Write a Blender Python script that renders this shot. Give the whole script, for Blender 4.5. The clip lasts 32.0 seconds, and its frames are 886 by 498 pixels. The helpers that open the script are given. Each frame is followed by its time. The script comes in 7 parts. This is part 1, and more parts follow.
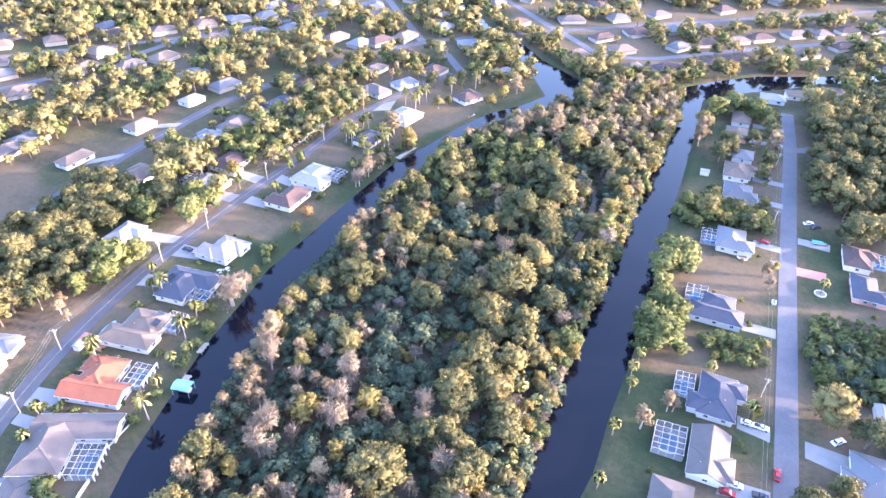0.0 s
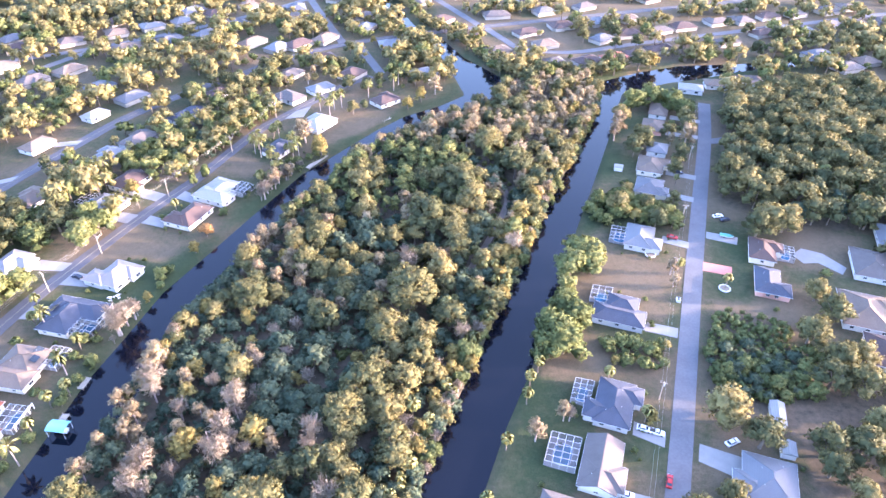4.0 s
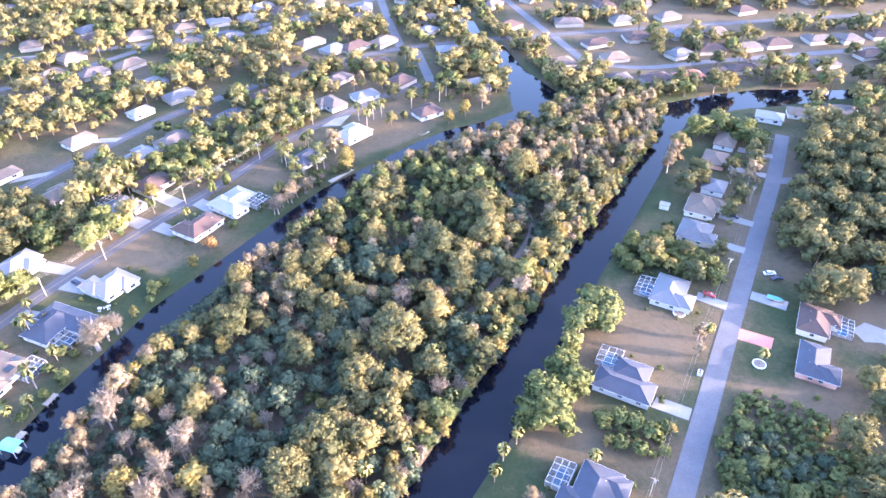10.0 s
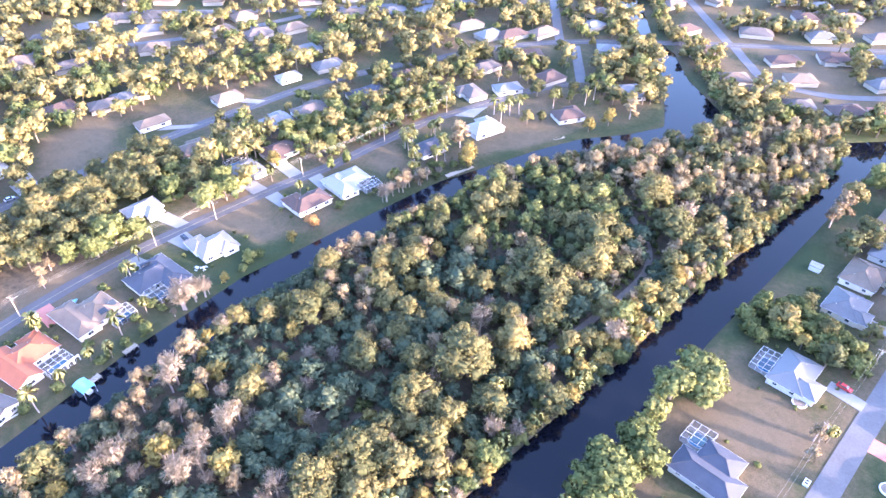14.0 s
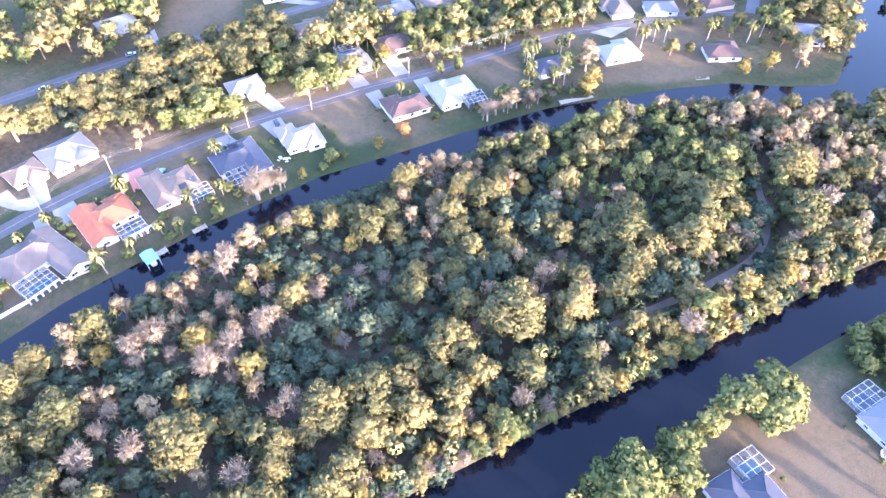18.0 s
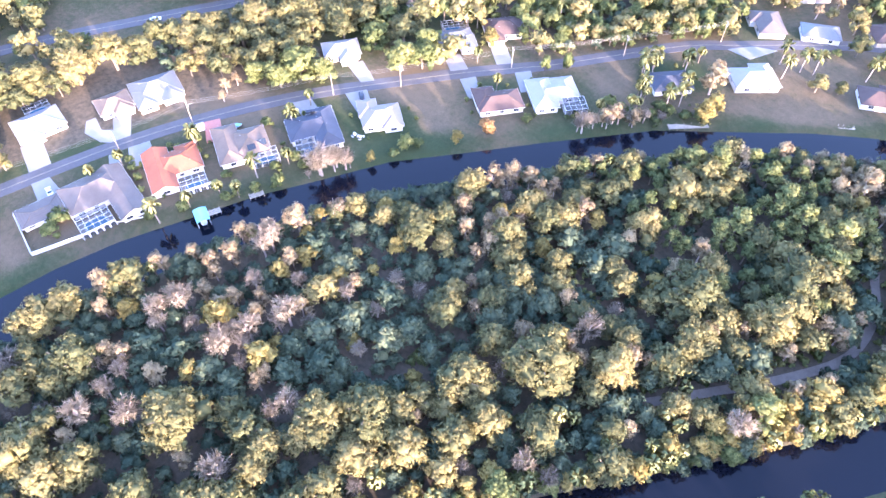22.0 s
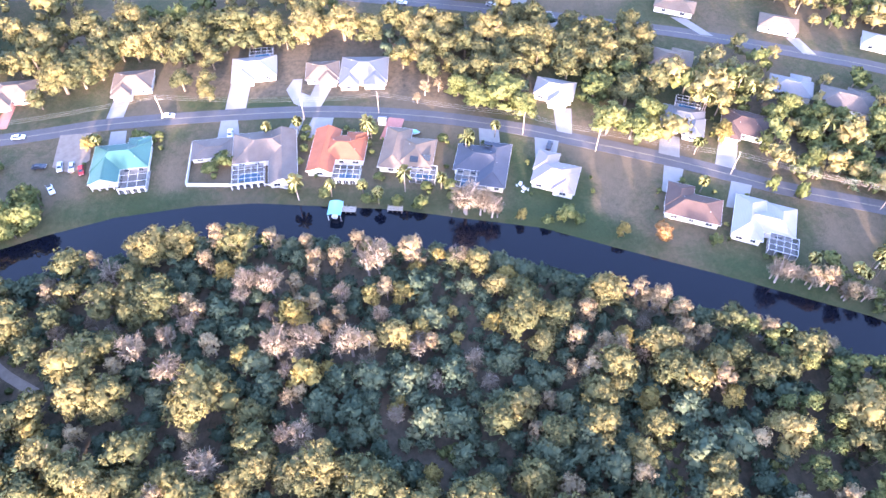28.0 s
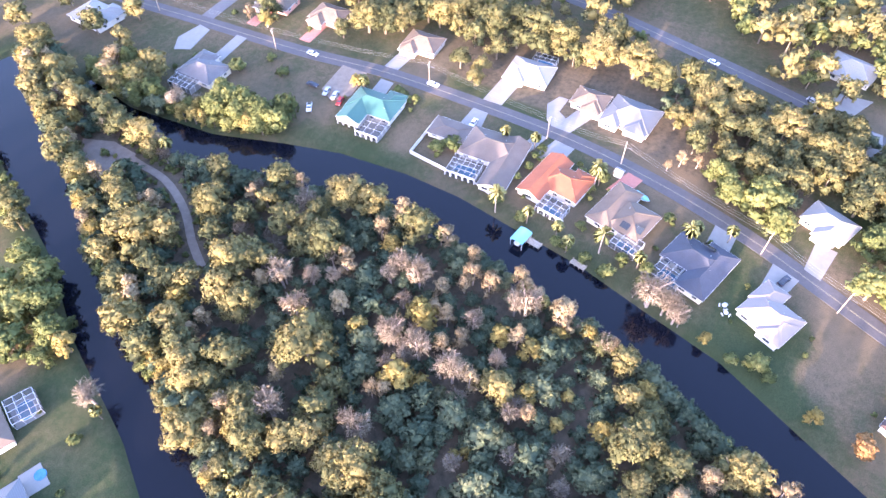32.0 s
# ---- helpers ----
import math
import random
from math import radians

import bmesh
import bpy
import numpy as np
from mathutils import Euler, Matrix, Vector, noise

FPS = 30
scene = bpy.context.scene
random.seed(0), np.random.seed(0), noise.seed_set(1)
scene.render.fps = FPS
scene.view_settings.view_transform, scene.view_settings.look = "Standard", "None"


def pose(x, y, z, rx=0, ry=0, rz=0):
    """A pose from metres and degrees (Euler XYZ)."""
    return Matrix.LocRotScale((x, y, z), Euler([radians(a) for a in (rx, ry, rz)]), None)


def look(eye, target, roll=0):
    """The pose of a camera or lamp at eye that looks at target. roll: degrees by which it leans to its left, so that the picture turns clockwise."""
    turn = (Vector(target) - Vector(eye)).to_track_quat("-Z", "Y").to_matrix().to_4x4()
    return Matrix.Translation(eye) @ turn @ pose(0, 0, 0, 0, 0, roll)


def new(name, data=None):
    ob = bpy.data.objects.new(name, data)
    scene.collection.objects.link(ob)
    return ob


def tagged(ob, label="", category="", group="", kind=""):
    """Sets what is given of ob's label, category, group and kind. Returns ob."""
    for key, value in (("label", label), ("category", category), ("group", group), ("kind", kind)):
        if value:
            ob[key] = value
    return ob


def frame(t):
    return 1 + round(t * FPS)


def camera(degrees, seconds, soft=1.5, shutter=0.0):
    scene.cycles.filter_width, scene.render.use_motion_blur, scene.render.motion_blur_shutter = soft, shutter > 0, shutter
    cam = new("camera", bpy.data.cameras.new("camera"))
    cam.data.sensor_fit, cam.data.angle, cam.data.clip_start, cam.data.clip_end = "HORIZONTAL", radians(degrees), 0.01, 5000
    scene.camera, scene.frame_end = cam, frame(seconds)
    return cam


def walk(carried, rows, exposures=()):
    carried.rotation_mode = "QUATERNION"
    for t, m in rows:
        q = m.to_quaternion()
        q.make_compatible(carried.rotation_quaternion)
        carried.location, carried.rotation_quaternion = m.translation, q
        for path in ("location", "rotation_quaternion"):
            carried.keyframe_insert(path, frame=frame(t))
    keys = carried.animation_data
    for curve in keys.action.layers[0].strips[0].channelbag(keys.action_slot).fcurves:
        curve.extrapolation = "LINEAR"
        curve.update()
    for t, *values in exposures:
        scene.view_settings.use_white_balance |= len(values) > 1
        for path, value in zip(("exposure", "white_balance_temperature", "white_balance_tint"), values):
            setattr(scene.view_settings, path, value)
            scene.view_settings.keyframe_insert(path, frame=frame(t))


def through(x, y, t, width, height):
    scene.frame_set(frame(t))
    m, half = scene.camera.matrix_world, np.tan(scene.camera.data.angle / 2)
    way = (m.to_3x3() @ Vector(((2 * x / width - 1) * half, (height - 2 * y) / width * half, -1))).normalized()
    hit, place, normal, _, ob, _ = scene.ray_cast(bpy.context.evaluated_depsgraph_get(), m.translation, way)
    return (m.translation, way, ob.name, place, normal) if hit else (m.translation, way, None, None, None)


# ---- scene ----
import collections

# ---- camera ----
cam = camera(67.1, 32.0)
PATH = [
    (0, (-17.078, -29.992, 163.712), (-17.054, -28.376, 162.534), 1.7),
    (0.5, (-13.836, -29.52, 164.356), (-13.661, -27.914, 163.177), 1.4),
    (1, (-10.593, -28.974, 164.981), (-10.287, -27.39, 163.8), 1.0),
    (1.5, (-7.344, -28.266, 165.535), (-6.966, -26.701, 164.349), 0.7),
    (2, (-4.061, -27.297, 165.94), (-3.667, -25.736, 164.753), 0.6),
    (2.5, (-0.718, -26.035, 166.145), (-0.391, -24.46, 164.957), 0.7),
    (3, (2.646, -24.564, 166.172), (2.933, -22.983, 164.982), 0.6),
    (3.5, (6.047, -22.939, 166.059), (6.246, -21.345, 164.868), 0.7),
    (4, (9.464, -21.21, 165.881), (9.58, -19.609, 164.688), 0.7),
    (4.5, (12.864, -19.406, 165.704), (12.908, -17.801, 164.511), 0.6),
    (6.5, (25.83, -11.015, 165.548), (25.644, -9.425, 164.349), 0.2),
    (7, (28.792, -8.669, 165.661), (28.575, -7.084, 164.46), 0.1),
    (7.5, (31.67, -6.306, 165.8), (31.468, -4.721, 164.596), -0.1),
    (8, (34.447, -3.924, 165.979), (34.29, -2.336, 164.773), -0.3),
    (8.5, (37.114, -1.477, 166.172), (36.968, 0.11, 164.963), -0.4),
    (9, (39.646, 1.065, 166.355), (39.501, 2.652, 165.146), -0.4),
    (9.5, (42.017, 3.709, 166.519), (41.866, 5.295, 165.309), -0.5),
    (10, (44.266, 6.468, 166.633), (44.102, 8.051, 165.422), -0.6),
    (10.5, (46.447, 9.388, 166.65), (46.241, 10.966, 165.439), -0.6),
    (11, (48.6, 12.472, 166.557), (48.333, 14.04, 165.345), -0.5),
    (11.5, (50.714, 15.708, 166.362), (50.385, 17.265, 165.151), -0.5),
    (12, (52.746, 19.027, 166.104), (52.352, 20.57, 164.894), -0.5),
    (12.5, (54.646, 22.338, 165.85), (54.194, 23.866, 164.641), -0.5),
    (13, (56.415, 25.603, 165.634), (55.913, 27.116, 164.426), -0.5),
    (13.5, (58.051, 28.859, 165.466), (57.502, 30.342, 164.242), -0.5),
    (14, (59.609, 32.107, 165.348), (59.017, 33.549, 164.095), -0.4),
    (14.5, (61.13, 35.374, 165.263), (60.501, 36.773, 163.98), -0.3),
    (16.5, (66.015, 49.908, 164.777), (65.253, 51.119, 163.38), -0.4),
    (17, (66.525, 53.907, 164.657), (65.738, 55.065, 163.228), -0.3),
    (17.5, (66.913, 57.932, 164.585), (66.104, 59.038, 163.128), -0.2),
    (18, (67.164, 61.989, 164.604), (66.335, 63.04, 163.118), -0.1),
    (18.5, (67.246, 66.096, 164.704), (66.403, 67.094, 163.19), -0.1),
    (19, (67.148, 70.24, 164.898), (66.296, 71.185, 163.355), -0.1),
    (19.5, (66.883, 74.384, 165.175), (66.015, 75.286, 163.616), 0.1),
    (20, (66.467, 78.468, 165.454), (65.574, 79.337, 163.891), 0.2),
    (20.5, (65.931, 82.449, 165.672), (65.014, 83.286, 164.104), 0.3),
    (21, (65.317, 86.305, 165.786), (64.375, 87.108, 164.215), 0.4),
    (21.5, (64.65, 90.031, 165.775), (63.683, 90.8, 164.202), 0.4),
    (22, (63.939, 93.628, 165.643), (62.95, 94.366, 164.068), 0.4),
    (22.5, (63.186, 97.12, 165.403), (62.176, 97.825, 163.828), 0.3),
    (23, (62.388, 100.552, 165.076), (61.357, 101.226, 163.5), 0.2),
    (23.5, (61.544, 103.968, 164.69), (60.491, 104.609, 163.115), 0.1),
    (24, (60.64, 107.387, 164.276), (59.567, 107.993, 162.701), 0.0),
    (24.5, (59.672, 110.8, 163.862), (58.581, 111.373, 162.287), -0.0),
    (26.5, (54.232, 124.168, 162.509), (53.044, 124.51, 160.937), -0.0),
    (27, (52.442, 127.204, 162.235), (51.239, 127.484, 160.662), 0.0),
    (27.5, (50.556, 130.178, 161.983), (49.34, 130.389, 160.41), -0.0),
    (28, (48.562, 133.104, 161.76), (47.337, 133.248, 160.186), 0.0),
    (28.5, (46.46, 135.964, 161.569), (45.23, 136.035, 159.994), 0.0),
    (29, (44.262, 138.767, 161.399), (43.029, 138.756, 159.824), 0.1),
    (29.5, (41.98, 141.508, 161.214), (40.753, 141.413, 159.637), 0.1),
    (30, (39.638, 144.194, 160.981), (38.42, 144.016, 159.405), 0.3),
    (30.5, (37.245, 146.847, 160.678), (36.044, 146.579, 159.102), 0.2),
    (31, (34.807, 149.498, 160.297), (33.628, 149.136, 158.723), 0.2),
    (31.5, (32.339, 152.154, 159.872), (31.196, 151.683, 158.3), 0.3),
    (32, (29.84, 154.807, 159.413), (28.741, 154.229, 157.844), 0.3),
]
walk(cam, [(t, look(eye, target, roll)) for t, eye, target, roll in PATH], exposures=[(0, 4.1, 5850, 36), (12, 4.14, 5680, 36), (23, 4.26, 5640, 37), (32, 4.02, 6050, 38)])

SUN_AZ, SUN_EL = radians(-5), radians(9.5)   # where the sun stands: angle from +x, height
SUN_DIR = Vector((math.cos(SUN_AZ) * math.cos(SUN_EL), math.sin(SUN_AZ) * math.cos(SUN_EL), math.sin(SUN_EL)))

# ---- world and sun ----
world = bpy.data.worlds.new("sky")
scene.world = world
world.use_nodes = True
wn = world.node_tree.nodes
sky = wn.new("ShaderNodeTexSky")
sky.sky_type = "NISHITA"
sky.sun_disc = False
sky.sun_elevation = SUN_EL
sky.sun_rotation = math.pi / 2 - SUN_AZ
sky.air_density, sky.dust_density, sky.ozone_density = 1.0, 2.0, 2.0
world.node_tree.links.new(sky.outputs[0], wn["Background"].inputs[0])
wn["Background"].inputs[1].default_value = 0.15
sun_data = bpy.data.lights.new("sun", "SUN")
sun_data.energy, sun_data.angle, sun_data.color = 1.8, radians(0.6), (1.0, 0.8, 0.56)
sun = new("sun", sun_data)
sun.matrix_world = look(SUN_DIR * 1000, (0, 0, 0))

# ---- materials ----
rng = np.random.default_rng(7)


def material(name, rough=0.8, metal=0.0, spec=0.3):
    m = bpy.data.materials.new(name)
    m.use_nodes = True
    b = m.node_tree.nodes["Principled BSDF"]
    b.inputs["Roughness"].default_value = rough
    b.inputs["Metallic"].default_value = metal
    b.inputs["Specular IOR Level"].default_value = spec
    return m, m.node_tree, b


def ramp_node(tree, stops):
    r = tree.nodes.new("ShaderNodeValToRGB")
    while len(r.color_ramp.elements) < len(stops):
        r.color_ramp.elements.new(0.5)
    for e, (p, c) in zip(r.color_ramp.elements, stops):
        e.position, e.color = p, (*c, 1)
    return r


def noise_node(tree, size, detail=4, rough=0.6, coords="Object"):
    tc = tree.nodes.new("ShaderNodeTexCoord")
    n = tree.nodes.new("ShaderNodeTexNoise")
    n.inputs["Scale"].default_value = 1.0 / size
    n.inputs["Detail"].default_value = detail
    n.inputs["Roughness"].default_value = rough
    tree.links.new(tc.outputs[coords], n.inputs["Vector"])
    return n


def math_node(tree, op, a, b):
    n = tree.nodes.new("ShaderNodeMath")
    n.operation = op
    for k, v in enumerate((a, b)):
        if isinstance(v, (int, float)):
            n.inputs[k].default_value = v
        else:
            tree.links.new(v, n.inputs[k])
    return n.outputs[0]


def mix_node(tree, f, a, b, kind="MIX"):
    n = tree.nodes.new("ShaderNodeMix")
    n.data_type, n.blend_type = "RGBA", kind
    for k, v in ((0, f), (6, a), (7, b)):
        if isinstance(v, (int, float)):
            n.inputs[k].default_value = v
        elif isinstance(v, tuple):
            n.inputs[k].default_value = (*v, 1)
        else:
            tree.links.new(v, n.inputs[k])
    return n.outputs[2]


def bump_on(tree, b, height, strength=0.4, dist=0.05):
    n = tree.nodes.new("ShaderNodeBump")
    n.inputs["Strength"].default_value, n.inputs["Distance"].default_value = strength, dist
    tree.links.new(height, n.inputs["Height"])
    tree.links.new(n.outputs[0], b.inputs["Normal"])


def plain(name, c, rough=0.7, metal=0.0, vary=0.18, size=1.5, spec=0.3):
    """A paint, render, metal or wood with mottling at two sizes and fine relief."""
    m, t, b = material(name, rough, metal, spec)
    n1, n2 = noise_node(t, size), noise_node(t, size * 0.12, 3)
    f = math_node(t, "ADD", math_node(t, "MULTIPLY", n1.outputs[0], 0.65), math_node(t, "MULTIPLY", n2.outputs[0], 0.35))
    lo, hi = tuple(v * (1 - vary) for v in c), tuple(min(1, v * (1 + vary)) for v in c)
    r = ramp_node(t, [(0.3, lo), (0.7, hi)])
    t.links.new(f, r.inputs[0])
    t.links.new(r.outputs[0], b.inputs["Base Color"])
    bump_on(t, b, n2.outputs[0], 0.25, 0.02)
    return m


def roofing(name, c, course=0.28, vary=0.2, rough=0.75):
    """Shingles or tiles: courses down the slope, tone from tab to tab, weather stains."""
    m, t, b = material(name, rough)
    tc = t.nodes.new("ShaderNodeTexCoord")
    w = t.nodes.new("ShaderNodeTexWave")
    w.bands_direction, w.wave_profile = "Z", "SAW"
    w.inputs["Scale"].default_value = 0.314 / (course * 0.42)
    w.inputs["Distortion"].default_value = 0.4
    t.links.new(tc.outputs["Object"], w.inputs["Vector"])
    n1, n2 = noise_node(t, 3.5, 5), noise_node(t, 0.35, 2)
    f = math_node(t, "ADD", math_node(t, "MULTIPLY", n1.outputs[0], 0.6), math_node(t, "MULTIPLY", n2.outputs[0], 0.4))
    r = ramp_node(t, [(0.3, tuple(v * (1 - vary) for v in c)), (0.72, tuple(min(1, v * (1 + vary)) for v in c))])
    t.links.new(f, r.inputs[0])
    info = t.nodes.new("ShaderNodeObjectInfo")
    k = math_node(t, "ADD", math_node(t, "MULTIPLY", w.outputs[1], 0.22), 0.8)
    t.links.new(mix_node(t, 1.0, r.outputs[0], k, "MULTIPLY"), b.inputs["Base Color"])
    bump_on(t, b, w.outputs[1], 0.5, 0.05)
    return m


def foliage(name, dark, mid, light, spread=0.5, through=0.25):
    """Leaves: tone by clump, by tree and by shade painted into tint, some light let through."""
    m, t, b = material(name, 0.7, 0.0, 0.1)
    at = t.nodes.new("ShaderNodeAttribute")
    at.attribute_name = "tint"
    info = t.nodes.new("ShaderNodeObjectInfo")
    geo = t.nodes.new("ShaderNodeNewGeometry")
    isl = math_node(t, "MULTIPLY", math_node(t, "SUBTRACT", geo.outputs["Random Per Island"], 0.5), 0.2)
    obj = math_node(t, "MULTIPLY", math_node(t, "SUBTRACT", info.outputs["Random"], 0.5), spread)
    grain = noise_node(t, 0.4, 3, 0.7)
    f = math_node(t, "ADD", math_node(t, "ADD", at.outputs["Fac"], isl), math_node(t, "ADD", obj, math_node(t, "MULTIPLY", math_node(t, "SUBTRACT", grain.outputs[0], 0.5), 0.65)))
    bump_on(t, b, grain.outputs[0], 0.4, 0.2)
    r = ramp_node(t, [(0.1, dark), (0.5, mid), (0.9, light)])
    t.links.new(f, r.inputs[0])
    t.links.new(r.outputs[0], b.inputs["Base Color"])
    tr = t.nodes.new("ShaderNodeBsdfTranslucent")
    t.links.new(r.outputs[0], tr.inputs[0])
    mx = t.nodes.new("ShaderNodeMixShader")
    mx.inputs[0].default_value = through
    out = t.nodes["Material Output"]
    t.links.new(b.outputs[0], mx.inputs[1])
    t.links.new(tr.outputs[0], mx.inputs[2])
    t.links.new(mx.outputs[0], out.inputs[0])
    return m


OAK = foliage("oak_leaves", (0.08, 0.09, 0.042), (0.155, 0.14, 0.056), (0.236, 0.2, 0.082), spread=0.75)
PEPPER = foliage("pepper_leaves", (0.05, 0.076, 0.048), (0.09, 0.118, 0.07), (0.145, 0.16, 0.086))
TWIG = foliage("bare_twigs", (0.22, 0.185, 0.14), (0.32, 0.27, 0.205), (0.42, 0.36, 0.275), through=0.0)
CYPRESS = foliage("rust_needles", (0.165, 0.125, 0.075), (0.26, 0.2, 0.115), (0.36, 0.285, 0.165))
PINE = foliage("pine_needles", (0.085, 0.108, 0.042), (0.15, 0.165, 0.06), (0.25, 0.245, 0.085))
GOLD = foliage("yellow_leaves", (0.17, 0.137, 0.045), (0.27, 0.212, 0.066), (0.36, 0.285, 0.1))
ORANGE = foliage("orange_leaves", (0.27, 0.15, 0.06), (0.4, 0.22, 0.09), (0.48, 0.3, 0.13))
PALM = foliage("palm_fronds", (0.12, 0.14, 0.06), (0.23, 0.24, 0.095), (0.36, 0.34, 0.14))
SHRUB = foliage("shrub_leaves", (0.075, 0.096, 0.036), (0.135, 0.152, 0.052), (0.225, 0.225, 0.08))
BARK = plain("bark", (0.16, 0.13, 0.1), 0.9, vary=0.35, size=0.6)
PALE_BARK = plain("pale_bark", (0.34, 0.28, 0.25), 0.9, vary=0.3, size=0.6)


def ground_material():
    m, t, b = material("lawn_and_soil", 0.95, 0.0, 0.1)
    dry = t.nodes.new("ShaderNodeAttribute")
    dry.attribute_name = "dry"
    lit = t.nodes.new("ShaderNodeAttribute")
    lit.attribute_name = "litter"
    n1, n2, n3 = noise_node(t, 14, 6, 0.7), noise_node(t, 2.2, 6, 0.7), noise_node(t, 0.25, 4)
    mott = math_node(t, "ADD", math_node(t, "MULTIPLY", n1.outputs[0], 0.5), math_node(t, "MULTIPLY", n2.outputs[0], 0.5))
    d = math_node(t, "ADD", dry.outputs["Fac"], math_node(t, "MULTIPLY", math_node(t, "SUBTRACT", mott, 0.5), 2.2))
    r = ramp_node(t, [(0.05, (0.04, 0.056, 0.026)), (0.4, (0.072, 0.072, 0.038)), (0.62, (0.104, 0.084, 0.052)), (0.95, (0.138, 0.106, 0.07))])
    t.links.new(d, r.inputs[0])
    fine = ramp_node(t, [(0.28, (0.55, 0.56, 0.54)), (0.72, (1.15, 1.13, 1.1))])
    t.links.new(n3.outputs[0], fine.inputs[0])
    grass = mix_node(t, 1.0, r.outputs[0], fine.outputs[0], "MULTIPLY")
    soil = ramp_node(t, [(0.3, (0.05, 0.045, 0.03)), (0.7, (0.13, 0.1, 0.07))])
    t.links.new(n2.outputs[0], soil.inputs[0])
    t.links.new(mix_node(t, lit.outputs["Fac"], grass, soil.outputs[0]), b.inputs["Base Color"])
    bump_on(t, b, n2.outputs[0], 0.6, 0.15)
    return m


def asphalt_material(name, c):
    m, t, b = material(name, 0.85, 0.0, 0.3)
    n1, n2, n3 = noise_node(t, 6, 5), noise_node(t, 0.8, 5), noise_node(t, 0.08, 2)
    f = math_node(t, "ADD", math_node(t, "MULTIPLY", n1.outputs[0], 0.5), math_node(t, "MULTIPLY", n2.outputs[0], 0.5))
    r = ramp_node(t, [(0.3, tuple(v * 0.78 for v in c)), (0.7, tuple(v * 1.2 for v in c))])
    t.links.new(f, r.inputs[0])
    t.links.new(r.outputs[0], b.inputs["Base Color"])
    bump_on(t, b, n3.outputs[0], 0.3, 0.01)
    return m


def water_material():
    m, t, b = material("canal_water", 0.05, 0.0, 0.5)
    b.inputs["Base Color"].default_value = (0.004, 0.005, 0.009, 1)
    b.inputs["IOR"].default_value = 1.33
    n = noise_node(t, 3.0, 4)
    n2 = noise_node(t, 0.5, 3)
    bump_on(t, b, math_node(t, "ADD", n.outputs[0], math_node(t, "MULTIPLY", n2.outputs[0], 0.2)), 0.12, 0.06)
    return m


GROUND, WATER = ground_material(), water_material()
ASPHALT, ASPHALT_PALE = asphalt_material("asphalt", (0.085, 0.08, 0.082)), asphalt_material("worn_asphalt", (0.115, 0.112, 0.116))
CONCRETE = plain("concrete", (0.215, 0.206, 0.193), 0.85, vary=0.12, size=2.5)
BRICK_RED = plain("red_pavers", (0.42, 0.17, 0.13), 0.85, vary=0.15, size=1.0)
DIRT = plain("dirt_track", (0.19, 0.155, 0.125), 0.95, vary=0.25, size=2.0)
STRIPE = plain("road_paint", (0.2, 0.18, 0.13), 0.85)
WHITE_WALL = plain("white_stucco", (0.56, 0.54, 0.51), 0.8, vary=0.05)
CREAM_WALL = plain("cream_stucco", (0.68, 0.6, 0.48), 0.8, vary=0.07)
FAR_WALL = plain("grey_beige_stucco", (0.36, 0.33, 0.29), 0.85, vary=0.1)
PINK_WALL = plain("pink_stucco", (0.68, 0.36, 0.28), 0.8, vary=0.07)
TRIM = plain("white_trim", (0.56, 0.56, 0.55), 0.5, vary=0.04)
BRONZE = plain("dark_frame", (0.06, 0.055, 0.05), 0.4, 0.3, vary=0.1)
WOOD = plain("weathered_wood", (0.36, 0.3, 0.24), 0.85, vary=0.25, size=0.5)
RUBBER = plain("tyre_rubber", (0.025, 0.025, 0.027), 0.8)
CYAN_ROOF = plain("turquoise_canvas", (0.16, 0.4, 0.43), 0.6, vary=0.08)
POLE_WOOD = plain("pole_wood", (0.33, 0.27, 0.21), 0.9, vary=0.2, size=0.6)
WIRE = plain("power_line", (0.3, 0.29, 0.27), 0.5, 0.5)
ROOFS = {
    "teal": roofing("teal_metal_roof", (0.042, 0.12, 0.105), 0.4, 0.1, 0.45),
    "grey": roofing("grey_shingle", (0.12, 0.122, 0.13)),
    "slate": roofing("slate_blue_shingle", (0.06, 0.067, 0.088)),
    "tan": roofing("tan_shingle", (0.155, 0.116, 0.088)),
    "taupe": roofing("taupe_shingle", (0.118, 0.1, 0.09)),
    "orange": roofing("terracotta_tile", (0.26, 0.088, 0.046), 0.4),
    "brown": roofing("brown_shingle", (0.085, 0.056, 0.048)),
    "white": roofing("white_tile", (0.26, 0.255, 0.243), 0.4, 0.05),
    "blush": roofing("pinkish_white_tile", (0.235, 0.205, 0.188), 0.4, 0.07),
    "silver": roofing("pale_blue_metal_roof", (0.145, 0.15, 0.158), 0.4, 0.08, 0.5),
    "red": roofing("red_tile", (0.4, 0.15, 0.1), 0.4),
}


def glass_material():
    m, t, b = material("window_glass", 0.05, 0.0, 0.6)
    b.inputs["Base Color"].default_value = (0.03, 0.04, 0.05, 1)
    return m


GLASS = glass_material()


def screen_material():
    """Fine insect screen: mostly see-through, with a dark weave."""
    m, t, b = material("insect_screen", 0.8)
    b.inputs["Base Color"].default_value = (0.06, 0.065, 0.07, 1)
    b.inputs["Alpha"].default_value = 0.62
    return m


def pool_material():
    m, t, b = material("pool_water", 0.05, 0.0, 0.5)
    n = noise_node(t, 1.2)
    r = ramp_node(t, [(0.3, (0.03, 0.14, 0.27)), (0.7, (0.06, 0.22, 0.38))])
    t.links.new(n.outputs[0], r.inputs[0])
    t.links.new(r.outputs[0], b.inputs["Base Color"])
    return m


